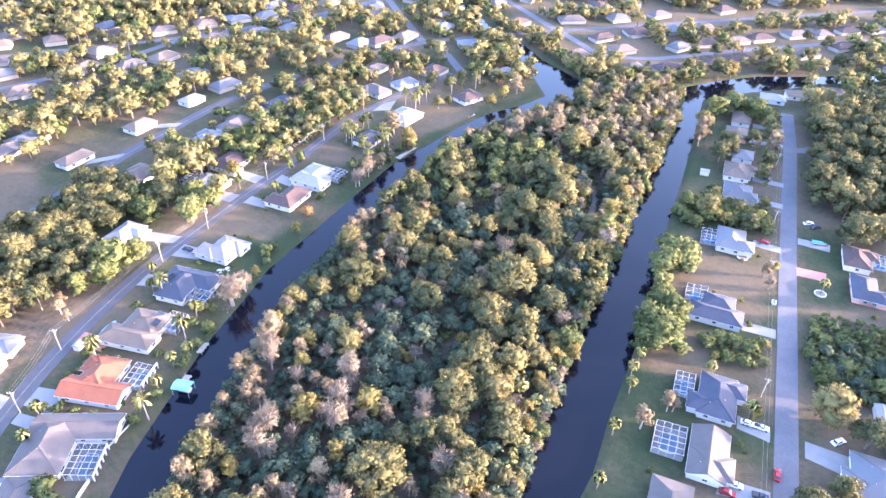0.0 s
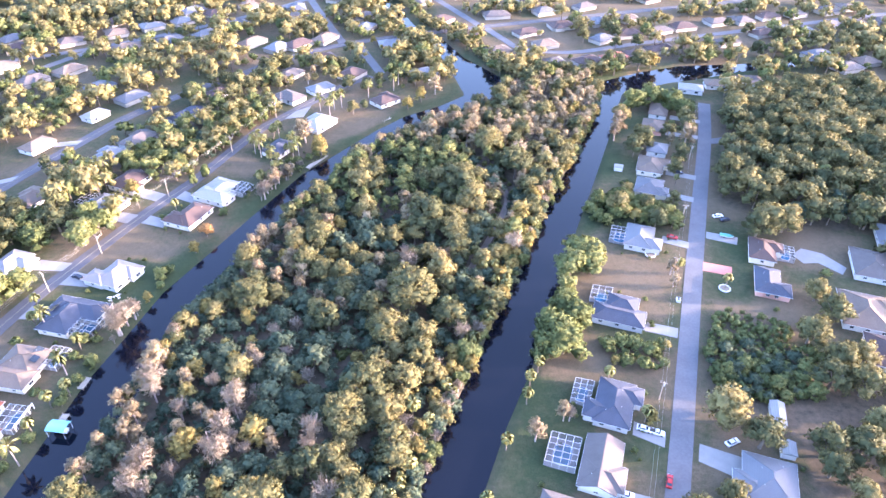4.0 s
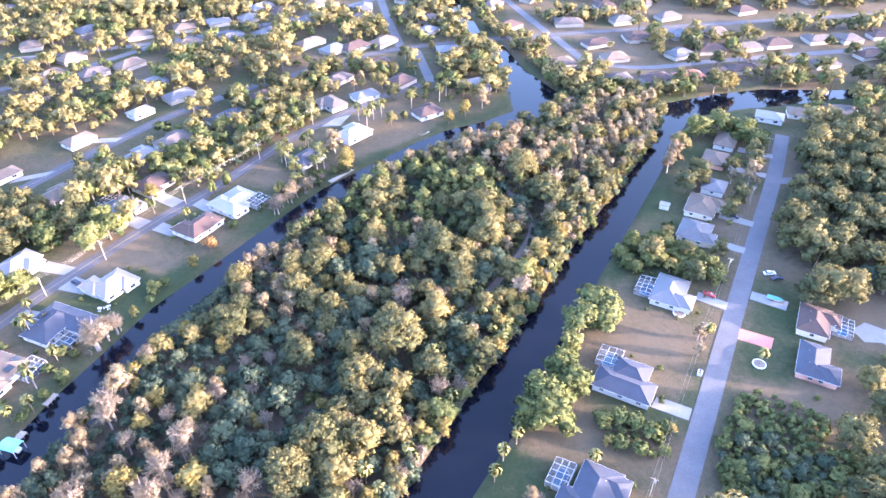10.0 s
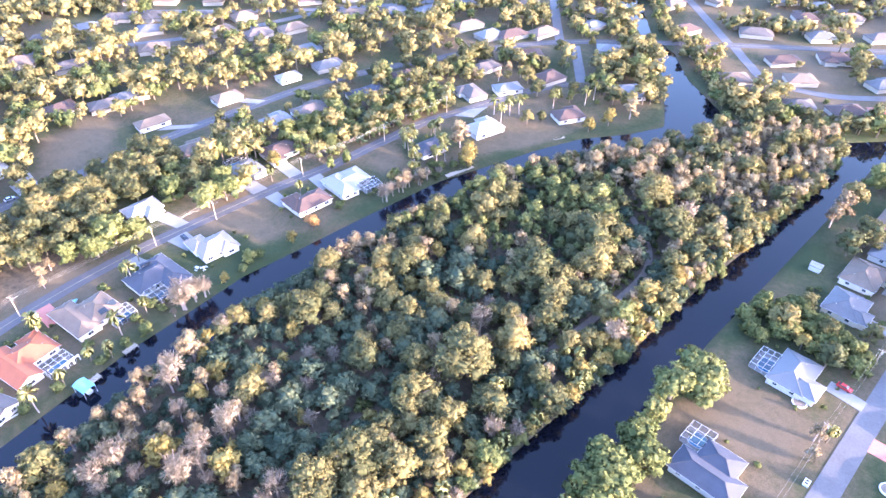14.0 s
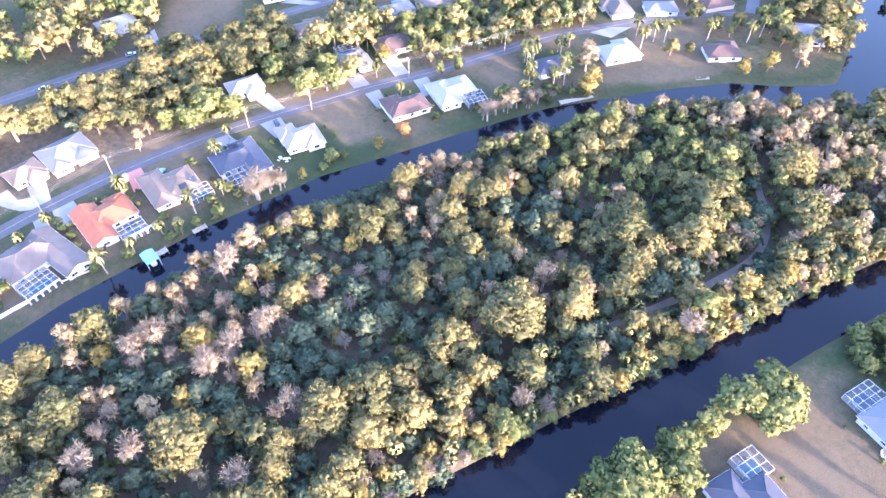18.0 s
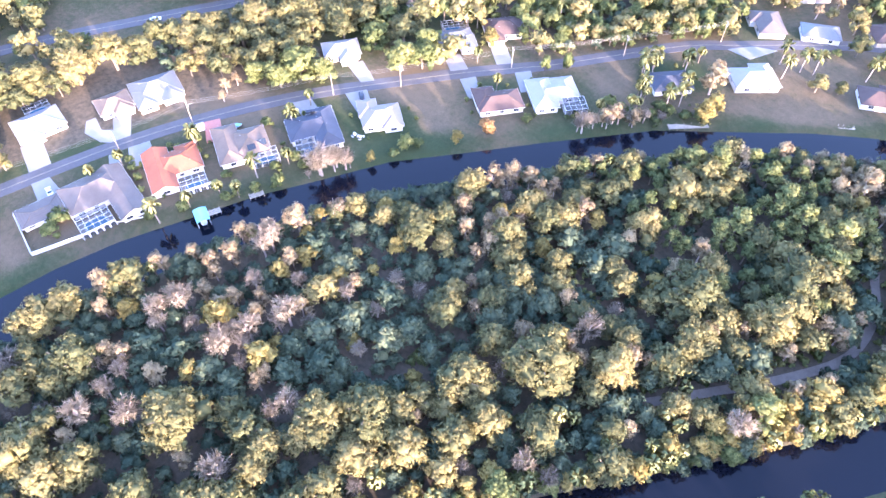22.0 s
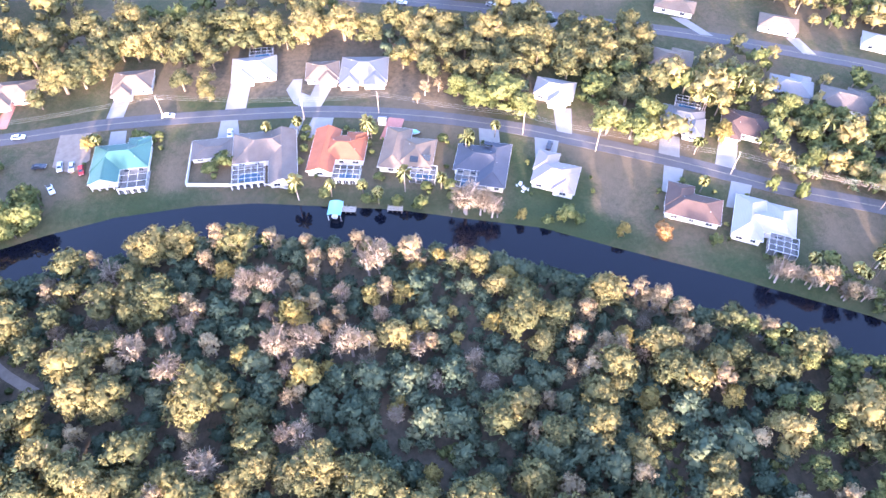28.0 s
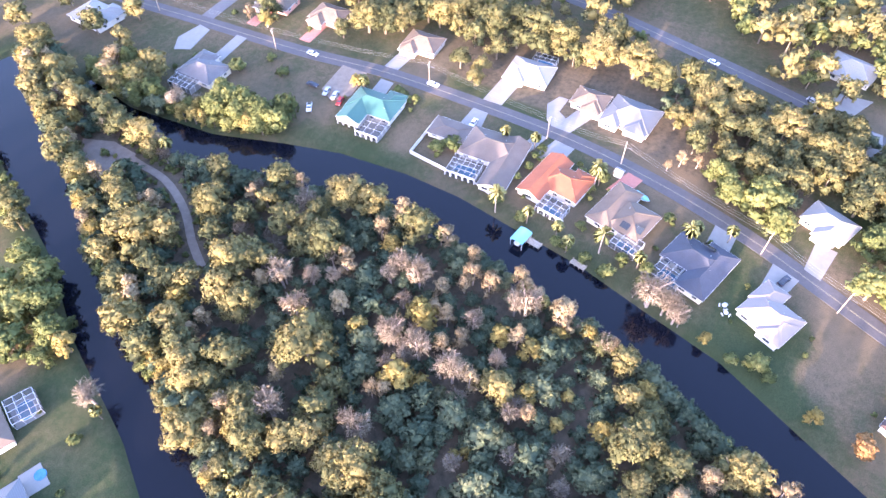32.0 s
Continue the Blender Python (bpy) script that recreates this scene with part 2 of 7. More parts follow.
SCREEN, POOL = screen_material(), pool_material()

# ---- geometry helpers ----


def mesh_of(name, verts, faces, mat, tint=None, smooth=False):
    me = bpy.data.meshes.new(name)
    me.from_pydata([tuple(v) for v in verts], [], [tuple(f) for f in faces])
    me.materials.append(mat)
    if tint is not None:
        me.attributes.new("tint", "FLOAT", "POINT").data.foreach_set("value", np.asarray(tint, np.float32))
    if smooth:
        me.polygons.foreach_set("use_smooth", [True] * len(me.polygons))
    return me


def quads_mesh(name, v, q, mat, tint=None, normals=None):
    """A large mesh of like-sided faces from arrays."""
    k = q.shape[1]
    me = bpy.data.meshes.new(name)
    me.vertices.add(len(v))
    me.vertices.foreach_set("co", np.asarray(v, np.float32).ravel())
    me.loops.add(len(q) * k)
    me.loops.foreach_set("vertex_index", np.asarray(q, np.int32).ravel())
    me.polygons.add(len(q))
    me.polygons.foreach_set("loop_start", np.arange(0, len(q) * k, k, dtype=np.int32))
    me.materials.append(mat)
    if tint is not None:
        me.attributes.new("tint", "FLOAT", "POINT").data.foreach_set("value", np.asarray(tint, np.float32))
    me.update(calc_edges=True)
    if normals is not None:
        me.polygons.foreach_set("use_smooth", np.ones(len(q), bool))
        me.normals_split_custom_set_from_vertices(np.asarray(normals, np.float32))
    return me


def part(name, me, parent, label="", at=None):
    ob = new(name, me)
    ob.parent = parent
    if at is not None:
        ob.matrix_local = at
    return tagged(ob, label) if label else ob


class Shape:
    """Collects boxes, prisms and polygons of one part."""

    def __init__(self):
        self.v, self.f = [], []

    def poly(self, pts):
        n = len(self.v)
        self.v += [tuple(p) for p in pts]
        self.f.append(tuple(range(n, n + len(pts))))
        return self

    def box(self, x0, y0, z0, x1, y1, z1):
        n = len(self.v)
        self.v += [(x, y, z) for z in (z0, z1) for x, y in ((x0, y0), (x1, y0), (x1, y1), (x0, y1))]
        self.f += [tuple(n + i for i in f) for f in ((3, 2, 1, 0), (4, 5, 6, 7), (0, 1, 5, 4), (1, 2, 6, 5), (2, 3, 7, 6), (3, 0, 4, 7))]
        return self

    def solid(self, base, top):
        """A closed body between two rings of equal length."""
        n, k = len(self.v), len(base)
        self.v += [tuple(p) for p in base] + [tuple(p) for p in top]
        self.f += [tuple(reversed(range(n, n + k))), tuple(range(n + k, n + 2 * k))]
        self.f += [(n + i, n + (i + 1) % k, n + k + (i + 1) % k, n + k + i) for i in range(k)]
        return self

    def beam(self, a, b, w):
        """A square bar from a to b."""
        a, b = Vector(a), Vector(b)
        d = (b - a).normalized()
        s = d.cross(Vector((0, 0, 1)) if abs(d.z) < 0.9 else Vector((1, 0, 0))).normalized() * w / 2
        u = d.cross(s).normalized() * w / 2
        return self.solid([a - s - u, a + s - u, a + s + u, a - s + u], [b - s - u, b + s - u, b + s + u, b - s + u])

    def tube(self, pts, radii, k=6):
        ring = []
        for i, p in enumerate(pts):
            p = Vector(p)
            d = (Vector(pts[min(i + 1, len(pts) - 1)]) - Vector(pts[max(i - 1, 0)])).normalized()
            s = d.cross(Vector((0.3, 1, 0.1))).normalized()
            u = d.cross(s)
            ring.append([p + (s * math.cos(a) + u * math.sin(a)) * radii[i] for a in (2 * math.pi * j / k for j in range(k))])
        first = len(self.v)
        self.v += [tuple(p) for r in ring for p in r]
        for n in range(first, first + k * (len(ring) - 1), k):
            self.f += [(n + j, n + (j + 1) % k, n + k + (j + 1) % k, n + k + j) for j in range(k)]
        n = first + k * (len(ring) - 1)
        self.f.append(tuple(range(n, n + k)))
        return self

    def mesh(self, name, mat, smooth=False):
        return mesh_of(name, self.v, self.f, mat, smooth=smooth)


# ---- plan: banks, roads ----
WEST_BANK = [(-92, -62), (-87, -36), (-90, 0), (-98, 25), (-103, 45), (-105, 70), (-104, 90), (-100, 112), (-96, 135), (-90, 155), (-83, 180), (-71, 204), (-58, 231), (-39, 268), (-24, 287), (-4, 313), (12, 330), (34, 344), (49, 358), (46, 380), (43, 401), (33, 452), (20, 474), (5, 510), (-20, 584), (-60, 700)]
ISLAND_WEST = [(-86, -62), (-81, -36), (-76, -15), (-74, 8), (-77, 30), (-84, 55), (-86, 75), (-85, 92), (-82, 112), (-76, 138), (-71, 157), (-62, 180), (-50, 205), (-37, 232), (-20, 262), (0, 290), (18, 308), (42, 324), (60, 340), (74, 362)]
NORTH_EAST_BANK = [(74, 386), (54, 420), (42, 456), (26, 476), (16, 512), (-9, 586), (-48, 704)]
ISLAND_EAST = [(-90, -100), (-76, -75), (-60, -45), (-48, -22), (-30, 5), (-12, 38), (2, 70), (12, 92), (21, 112), (38, 150), (57, 190), (78, 238), (100, 282), (122, 330), (129, 356), (130, 372)]
EAST_BANK = [(-74, -106), (-54, -74), (-40, -44), (-24, -8), (-6, 21), (9, 54), (30, 88), (39, 109), (51, 133), (68, 172), (85, 214), (102, 252), (121, 296), (146, 357)]
BASIN = [(179, 371), (203, 377), (235, 388), (300, 400), (300, 412), (239, 401), (196, 399), (166, 389)]
WATERS = [WEST_BANK + NORTH_EAST_BANK[::-1] + ISLAND_WEST[::-1], ISLAND_EAST + BASIN[::-1] + EAST_BANK[::-1]]
ISLAND = ISLAND_WEST + [(100, 372)] + ISLAND_EAST[::-1] + [(-95, -80)]
R1 = [(-128, -330), (-135, -160), (-141, -60), (-144, 0), (-148, 36), (-148, 77), (-146, 112), (-140, 145), (-131, 175), (-121, 199), (-106, 232), (-90, 262), (-79, 288), (-66, 317), (-53, 335), (-38, 356), (-22, 376), (-8, 388)]
R2 = [(-252, -330), (-243, -100), (-236, 20), (-229, 90), (-217, 140), (-204, 185), (-191, 222), (-177, 262), (-160, 300), (-143, 334), (-116, 369), (-94, 391), (-68, 418), (-29, 446), (31, 468), (105, 489), (198, 513), (420, 570), (900, 700)]
EAST_ROAD = [(-20, -160), (25, -52), (48, 0), (84, 84), (103, 129), (122, 174), (148, 235), (172, 291), (184, 322), (190, 338)]
NORTH_STREETS = [[(-29, 448), (-47, 505), (-65, 566), (-110, 720)], [(-18, 444), (-10, 418), (-2, 392)], [(73, 480), (50, 535), (26, 592), (-20, 720)], [(75, 480), (86, 452), (97, 433), (130, 425), (180, 440), (260, 462), (420, 505)], [(-330, 390), (-210, 440), (-120, 500), (-60, 560)], [(-420, 270), (-330, 310), (-250, 372), (-200, 440)], [(110, 560), (180, 590), (300, 640), (420, 690)]]
EAST_STREETS = [[(172, 291), (180, 291), (187, 293)], [(-141, -49), (-173, -49), (-238, -47)], [(120, -110), (165, 10), (192, 88), (202, 117), (208, 135), (213, 149), (219, 158), (228, 164), (240, 167), (262, 162), (330, 138), (420, 105)]]


def inside(poly, x, y):
    """Which of the places lie inside the outline."""
    hit = np.zeros(np.shape(x), bool)
    for (x0, y0), (x1, y1) in zip(poly, poly[1:] + poly[:1]):
        with np.errstate(divide="ignore", invalid="ignore"):
            hit ^= ((y0 > y) != (y1 > y)) & (x < (x1 - x0) * (y - y0) / (y1 - y0 + 1e-12) + x0)
    return hit


def far_from(line, x, y, closed=False):
    """How far the places lie from a line."""
    best = np.full(np.shape(x), 1e9)
    for (x0, y0), (x1, y1) in zip(line, line[1:] + (line[:1] if closed else [])):
        dx, dy = x1 - x0, y1 - y0
        u = np.clip(((x - x0) * dx + (y - y0) * dy) / (dx * dx + dy * dy + 1e-9), 0, 1)
        best = np.minimum(best, np.hypot(x - x0 - u * dx, y - y0 - u * dy))
    return best


def smooth_line(line, step=3.0):
    """A rounded line through the corners."""
    pts = [Vector((*p, 0)) for p in line]
    out = []
    for i in range(len(pts) - 1):
        p0, p1, p2, p3 = pts[max(i - 1, 0)], pts[i], pts[i + 1], pts[min(i + 2, len(pts) - 1)]
        n = max(2, int((p2 - p1).length / step))
        for k in range(n):
            u = k / n
            out.append(0.5 * (2 * p1 + (p2 - p0) * u + (2 * p0 - 5 * p1 + 4 * p2 - p3) * u * u + (3 * p1 - p0 - 3 * p2 + p3) * u ** 3))
    return out + [pts[-1]]


ROADS = [(R1, 6.4), (R2, 7.0), (EAST_ROAD, 7.4)] + [(s, 6.0) for s in NORTH_STREETS + EAST_STREETS]


def depth_of_water(x, y):
    """How far inside the water a place lies (negative on land)."""
    best = np.full(np.shape(x), -1e9)
    for w in WATERS:
        d = far_from(w, x, y, True)
        best = np.maximum(best, np.where(inside(w, x, y), d, -d))
    return best


WOODS = [  # outlines of ground that lies under trees
    [(156, 232), (172, 268), (200, 335), (262, 352), (340, 340), (310, 240), (225, 200), (178, 212)],
    [(108, 124), (118, 146), (146, 138), (172, 112), (176, 96), (150, 40), (112, 40), (76, 50), (80, 76), (96, 72), (122, 76), (128, 100), (116, 116)],
    [(-200, 40), (-190, 160), (-160, 190), (-140, 200), (-150, 150), (-160, 60)],
    [(-98, 262), (-85, 318), (-110, 330), (-150, 262)],
]

DRY_LOTS = [
    [(-116, 205), (-104, 223), (-80, 212), (-87, 195)], [(-77, 268), (-77, 284), (-68, 291), (-56, 279), (-65, 264)], [(-46, 316), (-34, 334), (-12, 350), (6, 330), (-14, 304), (-30, 297)], [(-142, 5), (-144, 34), (-112, 32), (-106, 12)],
    [(66, 160), (84, 190), (100, 182), (112, 176), (104, 146), (96, 150)], [(90, 176), (100, 192), (122, 186), (116, 172)], [(-30, 326), (-5, 350), (-18, 366), (-45, 345)],
    [(40, 132), (66, 152), (88, 138), (70, 124)], [(119, 148), (127, 166), (154, 154), (160, 140), (146, 138)], [(98, 92), (108, 122), (128, 116), (124, 98)], [(152, 160), (162, 182), (190, 172), (206, 200), (178, 206), (160, 190)], [(126, 100), (132, 116), (150, 108), (148, 70), (128, 72)], [(-112, 55), (-136, 58), (-136, 66), (-112, 66)], [(-196, 225), (-210, 200), (-240, 230), (-215, 262)],
]
GREEN_LOTS = [
    # green lawn on the south-east bank, its shade also put into the darker colour
    [(-4, 26), (6, 60), (30, 86), (46, 80), (36, 40), (20, 16)],
    [(-116, 176), (-106, 203), (-80, 196), (-92, 172)], [(-70, 290), (-55, 315), (-40, 300), (-58, 276)], [(112, 244), (118, 258), (140, 240), (128, 232)], [(-100, 228), (-92, 246), (-86, 240), (-96, 224)],
    [(32, 84), (50, 116), (66, 108), (52, 80)], [(70, 96), (76, 106), (90, 104), (82, 86)], [(-160, 60), (-150, 60), (-150, 98), (-160, 98)], [(132, 186), (128, 164), (142, 160), (150, 180)],
]


def steps(a, b, fine, out, n):
    core = np.arange(a, b + fine, fine)
    grow = np.cumsum(np.geomspace(fine, out, n))
    return np.concatenate([a - grow[::-1], core, b + grow])


gx, gy = steps(-240, 260, 2.5, 900, 26), steps(-110, 480, 2.5, 900, 26)
X, Y = np.meshgrid(gx, gy)
wet = depth_of_water(X, Y)
Zg = np.clip(-1.0 - wet * 0.5, -3.0, 0.0) + 0.0
hum = np.array([noise.noise((a * 0.03, b * 0.03, 0)) for a, b in zip(X.ravel(), Y.ravel())]).reshape(X.shape)
Zg = np.where(Zg > -0.01, hum * 0.12 - 0.06, Zg)
near_road = np.full(X.shape, 1e9)
for line, w in ROADS:
    near_road = np.minimum(near_road, far_from(line, X, Y) - w / 2)
Zg = np.where((near_road < 3) & (wet < -6), -0.05, Zg)
litter = np.where(inside(ISLAND, X, Y), 0.95, 0.0)
for w in WOODS:
    litter = np.maximum(litter, np.where(inside(w, X, Y), 0.9, 0.0))
green_bank = np.clip(1 - np.abs(wet + 4) / 7, 0, 1)
dryness = 0.52 + 0.6 * hum - 0.3 * green_bank + np.where((Y > 395) & (X > 40), 0.2, 0.0)
edge = np.array([noise.noise((a * 0.11, b * 0.11, 5)) for a, b in zip(X.ravel(), Y.ravel())]).reshape(X.shape) * 3
for lots, level in ((DRY_LOTS, 0.8), (GREEN_LOTS, 0.12)):
    for w in lots:
        d = far_from(w, X, Y, True)
        d = np.where(inside(w, X, Y), d, -d) + edge
        u = np.clip((d + 2) / 5, 0, 1)
        dryness = dryness * (1 - u) + (level + 0.25 * hum) * u
dryness = np.where(near_road < 2.0, dryness + 0.1, dryness)
k = np.arange(X.size).reshape(X.shape)
gq = np.stack([k[:-1, :-1], k[:-1, 1:], k[1:, 1:], k[1:, :-1]], -1).reshape(-1, 4)
gm = quads_mesh("ground", np.stack([X, Y, Zg], -1).reshape(-1, 3), gq, GROUND)
for key, values in (("dry", dryness), ("litter", litter)):
    gm.attributes.new(key, "FLOAT", "POINT").data.foreach_set("value", values.astype(np.float32).ravel())
gm.polygons.foreach_set("use_smooth", [True] * len(gm.polygons))
tagged(new("ground", gm), "patchy green and dry tan lawns and bare soil", "ground", kind="structure")
wv = Shape().poly([(-160, -130, -1), (320, -130, -1), (320, 720, -1), (-160, 720, -1)])
tagged(new("water", wv.mesh("water", WATER)), "still dark navy canal water", "water", kind="structure")


def ribbon(name, line, width, z, mat, label, category, kind="structure", step=3.0, shift=0.0):
    """A road or strip along a line."""
    pts = smooth_line(line, step)
    v, f = [], []
    for i, p in enumerate(pts):
        d = (pts[min(i + 1, len(pts) - 1)] - pts[max(i - 1, 0)]).normalized()
        s = Vector((d.y, -d.x, 0))
        for side in (shift - width / 2, shift + width / 2):
            v += [tuple(p + s * side + Vector((0, 0, z))), tuple(p + s * side + Vector((0, 0, z - 0.25)))]
        if i:
            n = 4 * i
            f += [(n - 4, n - 2, n + 2, n), (n - 3, n - 4, n, n + 1), (n - 2, n - 1, n + 3, n + 2)]
    return tagged(new(name, mesh_of(name, v, f, mat)), label, category, kind=kind)


ribbon("road_west", R1, 6.4, 0.06, ASPHALT, "grey asphalt two-lane street with worn centre line", "road")
ribbon("road_far", R2, 7.2, 0.07, ASPHALT, "grey asphalt two-lane road with centre line", "road")
ribbon("road_east", EAST_ROAD, 6.8, 0.06, ASPHALT_PALE, "pale worn asphalt residential street", "road")
for s in NORTH_STREETS + EAST_STREETS:
    ribbon("road_side", s, 6.0, 0.05, ASPHALT_PALE, "worn grey asphalt side street", "road")
for line, w in ((R1, 6.4), (R2, 7.2)):
    for off in (-0.15, 0.15):
        ribbon("centre_line", line, 0.12, 0.085, STRIPE, "faded yellow centre line on the road", "road marking", shift=off)
TRACK_SOUTH = [(-68, -26), (-66, -12), (-64, 2), (-57, 16), (-48, 27), (-42, 36)]
TRACK_NORTH = [(34, 184), (43, 202), (52, 221), (58, 240), (55, 258), (47, 271), (42, 282)]
for line in (TRACK_SOUTH, TRACK_NORTH):
    ribbon("dirt_track", line, 2.6, 0.08, DIRT, "narrow bare dirt track under the trees", "path")
slab_pts = [(-66, -38), (-70, -27), (-69, -16), (-61, -13), (-55, -21), (-60, -32)]
tagged(new("clearing", mesh_of("clearing", [(x, y, 0.06) for x, y in slab_pts], [range(6)], DIRT)), "bare sandy clearing beside the track", "ground", kind="structure")

# ---- trees ----


CUBE_V = np.array([(x, y, z) for z in (-1, 1) for y in (-1, 1) for x in (-1, 1)]) / 3 ** 0.5
CUBE_Q = np.array([(0, 2, 3, 1), (4, 5, 7, 6), (0, 1, 5, 4), (2, 6, 7, 3), (0, 4, 6, 2), (1, 3, 7, 5)])


class Crown:
    def __init__(self, seed):
        self.r = np.random.default_rng(seed)
        self.v, self.q, self.t, self.o, self.n = [], [], [], [], 0

    def add(self, v, q, t, o=None):
        """Corners, quads, tone, and the way each corner's leaf mass faces."""
        if o is None:
            o = v - v.mean(0)
        if q.shape[1] == 4:
            q = np.concatenate([q[:, :3], q[:, [0, 2, 3]]])
        self.o.append(np.asarray(o, float))
        self.v.append(v), self.q.append(q + self.n), self.t.append(np.full(len(v), t) if np.isscalar(t) else t)
        self.n += len(v)

    def ways(self, n, low=-1.0):
        z = self.r.uniform(low, 1, n)
        a = self.r.uniform(0, 2 * np.pi, n)
        s = np.sqrt(1 - z * z)
        return np.stack([s * np.cos(a), s * np.sin(a), z], -1)

    def cards(self, c, normals, size, tint, long=1.3):
        """Leaf sprays: bent quads facing about the given ways."""
        n = len(c)
        d = normals + self.r.normal(0, 0.55, (n, 3))
        d /= np.linalg.norm(d, axis=1, keepdims=True)
        a = np.cross(d, self.r.normal(0, 1, (n, 3)))
        a /= np.linalg.norm(a, axis=1, keepdims=True) + 1e-9
        b = np.cross(d, a)
        s = (size * self.r.uniform(0.7, 1.3, n))[:, None]
        k = self.r.uniform(0.7, 1.25, (n, 3, 1))
        v = np.stack([c - a * s * long * k[:, 0] - b * s * 0.5, c + a * s * long * k[:, 1] - b * s * 0.4 + d * s * 0.3, c + b * s * 1.2 * k[:, 2]], 1)
        o = np.repeat(normals + 0.45 * self.r.normal(0, 1, (n, 3)) + (0, 0, 0.25), 3, 0)
        self.add(v.reshape(-1, 3), np.arange(3 * n).reshape(n, 3), np.repeat(tint + self.r.normal(0, 0.07, n), 3), o)

    def sticks(self, a, b, w, tint):
        """Thin flat twigs from a to b."""
        d = b - a
        s = np.cross(d, self.r.normal(0, 1, d.shape))
        s *= w / (np.linalg.norm(s, axis=1, keepdims=True) + 1e-9)
        v = np.stack([a - s, a + s, b], 1).reshape(-1, 3)
        o = np.repeat((a + b) / 2 - ((a + b) / 2).mean(0) + self.r.normal(0, 0.8, a.shape) + (0, 0, 0.5), 3, 0)
        self.add(v, np.arange(3 * len(a)).reshape(-1, 3), np.repeat(tint + self.r.normal(0, 0.12, len(a)), 3), o)

    def arrays(self):
        v, o = np.concatenate(self.v), np.concatenate(self.o)
        out = v - (0, 0, v[:, 2].min() + 0.35 * np.ptp(v[:, 2]))
        o = o / (np.linalg.norm(o, axis=1, keepdims=True) + 1e-9) + 0.45 * out / (np.linalg.norm(out, axis=1, keepdims=True) + 1e-9)
        return v, np.concatenate(self.q), np.concatenate(self.t), o / (np.linalg.norm(o, axis=1, keepdims=True) + 1e-9)


def trunk_shape(r, h, width, limbs, spread):
    s = Shape()
    lean = r.uniform(-0.06, 0.06, 2) * h
    s.tube([(0, 0, -0.3), (lean[0] * 0.3, lean[1] * 0.3, h * 0.35), (lean[0], lean[1], h * 0.7)], [width * 1.35, width, width * 0.55], 7)
    for i in range(limbs):
        a, rise = 2 * math.pi * i / limbs + r.uniform(-0.4, 0.4), r.uniform(0.7, 0.95)
        base = (lean[0] * 0.5, lean[1] * 0.5, h * r.uniform(0.3, 0.55))
        tip = (spread * 0.62 * math.cos(a), spread * 0.62 * math.sin(a), h * rise)
        mid = tuple(0.55 * p + 0.45 * q for p, q in zip(base, tip))
        s.tube([base, (mid[0], mid[1], mid[2] + 0.3), tip], [width * 0.5, width * 0.33, width * 0.12], 5)
    return s


def broad_crown(seed, rad, h, lobes, tufts, size, per=7, tuft=0.5, flat=0.8, base=0.3, core=0.86, fill=0.5):
    """A domed crown: overlapping lobes, each clad in tufts of small leaf sprays."""
    c = Crown(seed)
    mid, half = h * (1 + base) / 2, h * (1 - base) / 2
    cen, rads = [np.array((0.0, 0.0, h - rad * fill * flat * 1.02))], [rad * fill * c.r.uniform(0.95, 1.1)]
    for i in range(lobes - 1):
        k = rad * fill * c.r.uniform(0.72, 1.08)
        a = 2 * math.pi * (i * 0.618 + 0.07 * c.r.normal())
        u = (i + 0.5) / (lobes - 1)
        d = (rad - k * 0.92) * (0.45 + 0.6 * u) * c.r.uniform(0.75, 1.15)
        z = mid + half * (0.6 - 1.05 * u + c.r.uniform(-0.35, 0.35))
        z = min(max(z, h * base + k * flat * 0.55), h - k * flat * 0.9)
        cen.append(np.array((d * math.cos(a), d * math.sin(a), z)))
        rads.append(k)
    cen, rads = np.array(cen), np.array(rads)
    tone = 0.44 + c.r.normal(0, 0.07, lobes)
    # inner cores tinted darker: the crown's inner shade is put into the colour
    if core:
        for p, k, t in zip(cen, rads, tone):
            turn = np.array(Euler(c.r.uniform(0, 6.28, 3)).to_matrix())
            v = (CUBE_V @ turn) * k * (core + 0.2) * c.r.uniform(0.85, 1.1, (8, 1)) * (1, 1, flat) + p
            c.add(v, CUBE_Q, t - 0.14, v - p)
    share = rads ** 2 / (rads ** 2).sum()
    pick = c.r.choice(lobes, tufts * 2, p=share)
    w = c.ways(tufts * 2, -0.55)
    at = cen[pick] + w * rads[pick][:, None] * c.r.uniform(0.82, 1.14, (tufts * 2, 1)) * (1, 1, flat)
    gap = np.linalg.norm((at[:, None] - cen[None]) / (1, 1, flat), axis=2) / rads[None]
    gap[np.arange(len(at)), pick] = 9
    free = np.where(gap.min(1) > 0.8)[0][:tufts]
    at, w, pick = at[free], w[free], pick[free]
    n = len(at) * per
    off = c.ways(n, -0.7) * c.r.uniform(0.6, 1.05, (n, 1)) * tuft * np.repeat(c.r.uniform(0.7, 1.3, (len(at), 1)), per, 0)
    way = 0.7 * np.repeat(w, per, 0) + 1.2 * off / tuft
    way /= np.linalg.norm(way, axis=1, keepdims=True) + 1e-9
    # tufts that face up are tinted lighter, top light painted into the leaves
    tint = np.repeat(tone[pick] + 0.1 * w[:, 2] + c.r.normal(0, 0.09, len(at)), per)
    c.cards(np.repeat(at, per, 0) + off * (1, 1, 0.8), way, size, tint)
    return c.arrays()


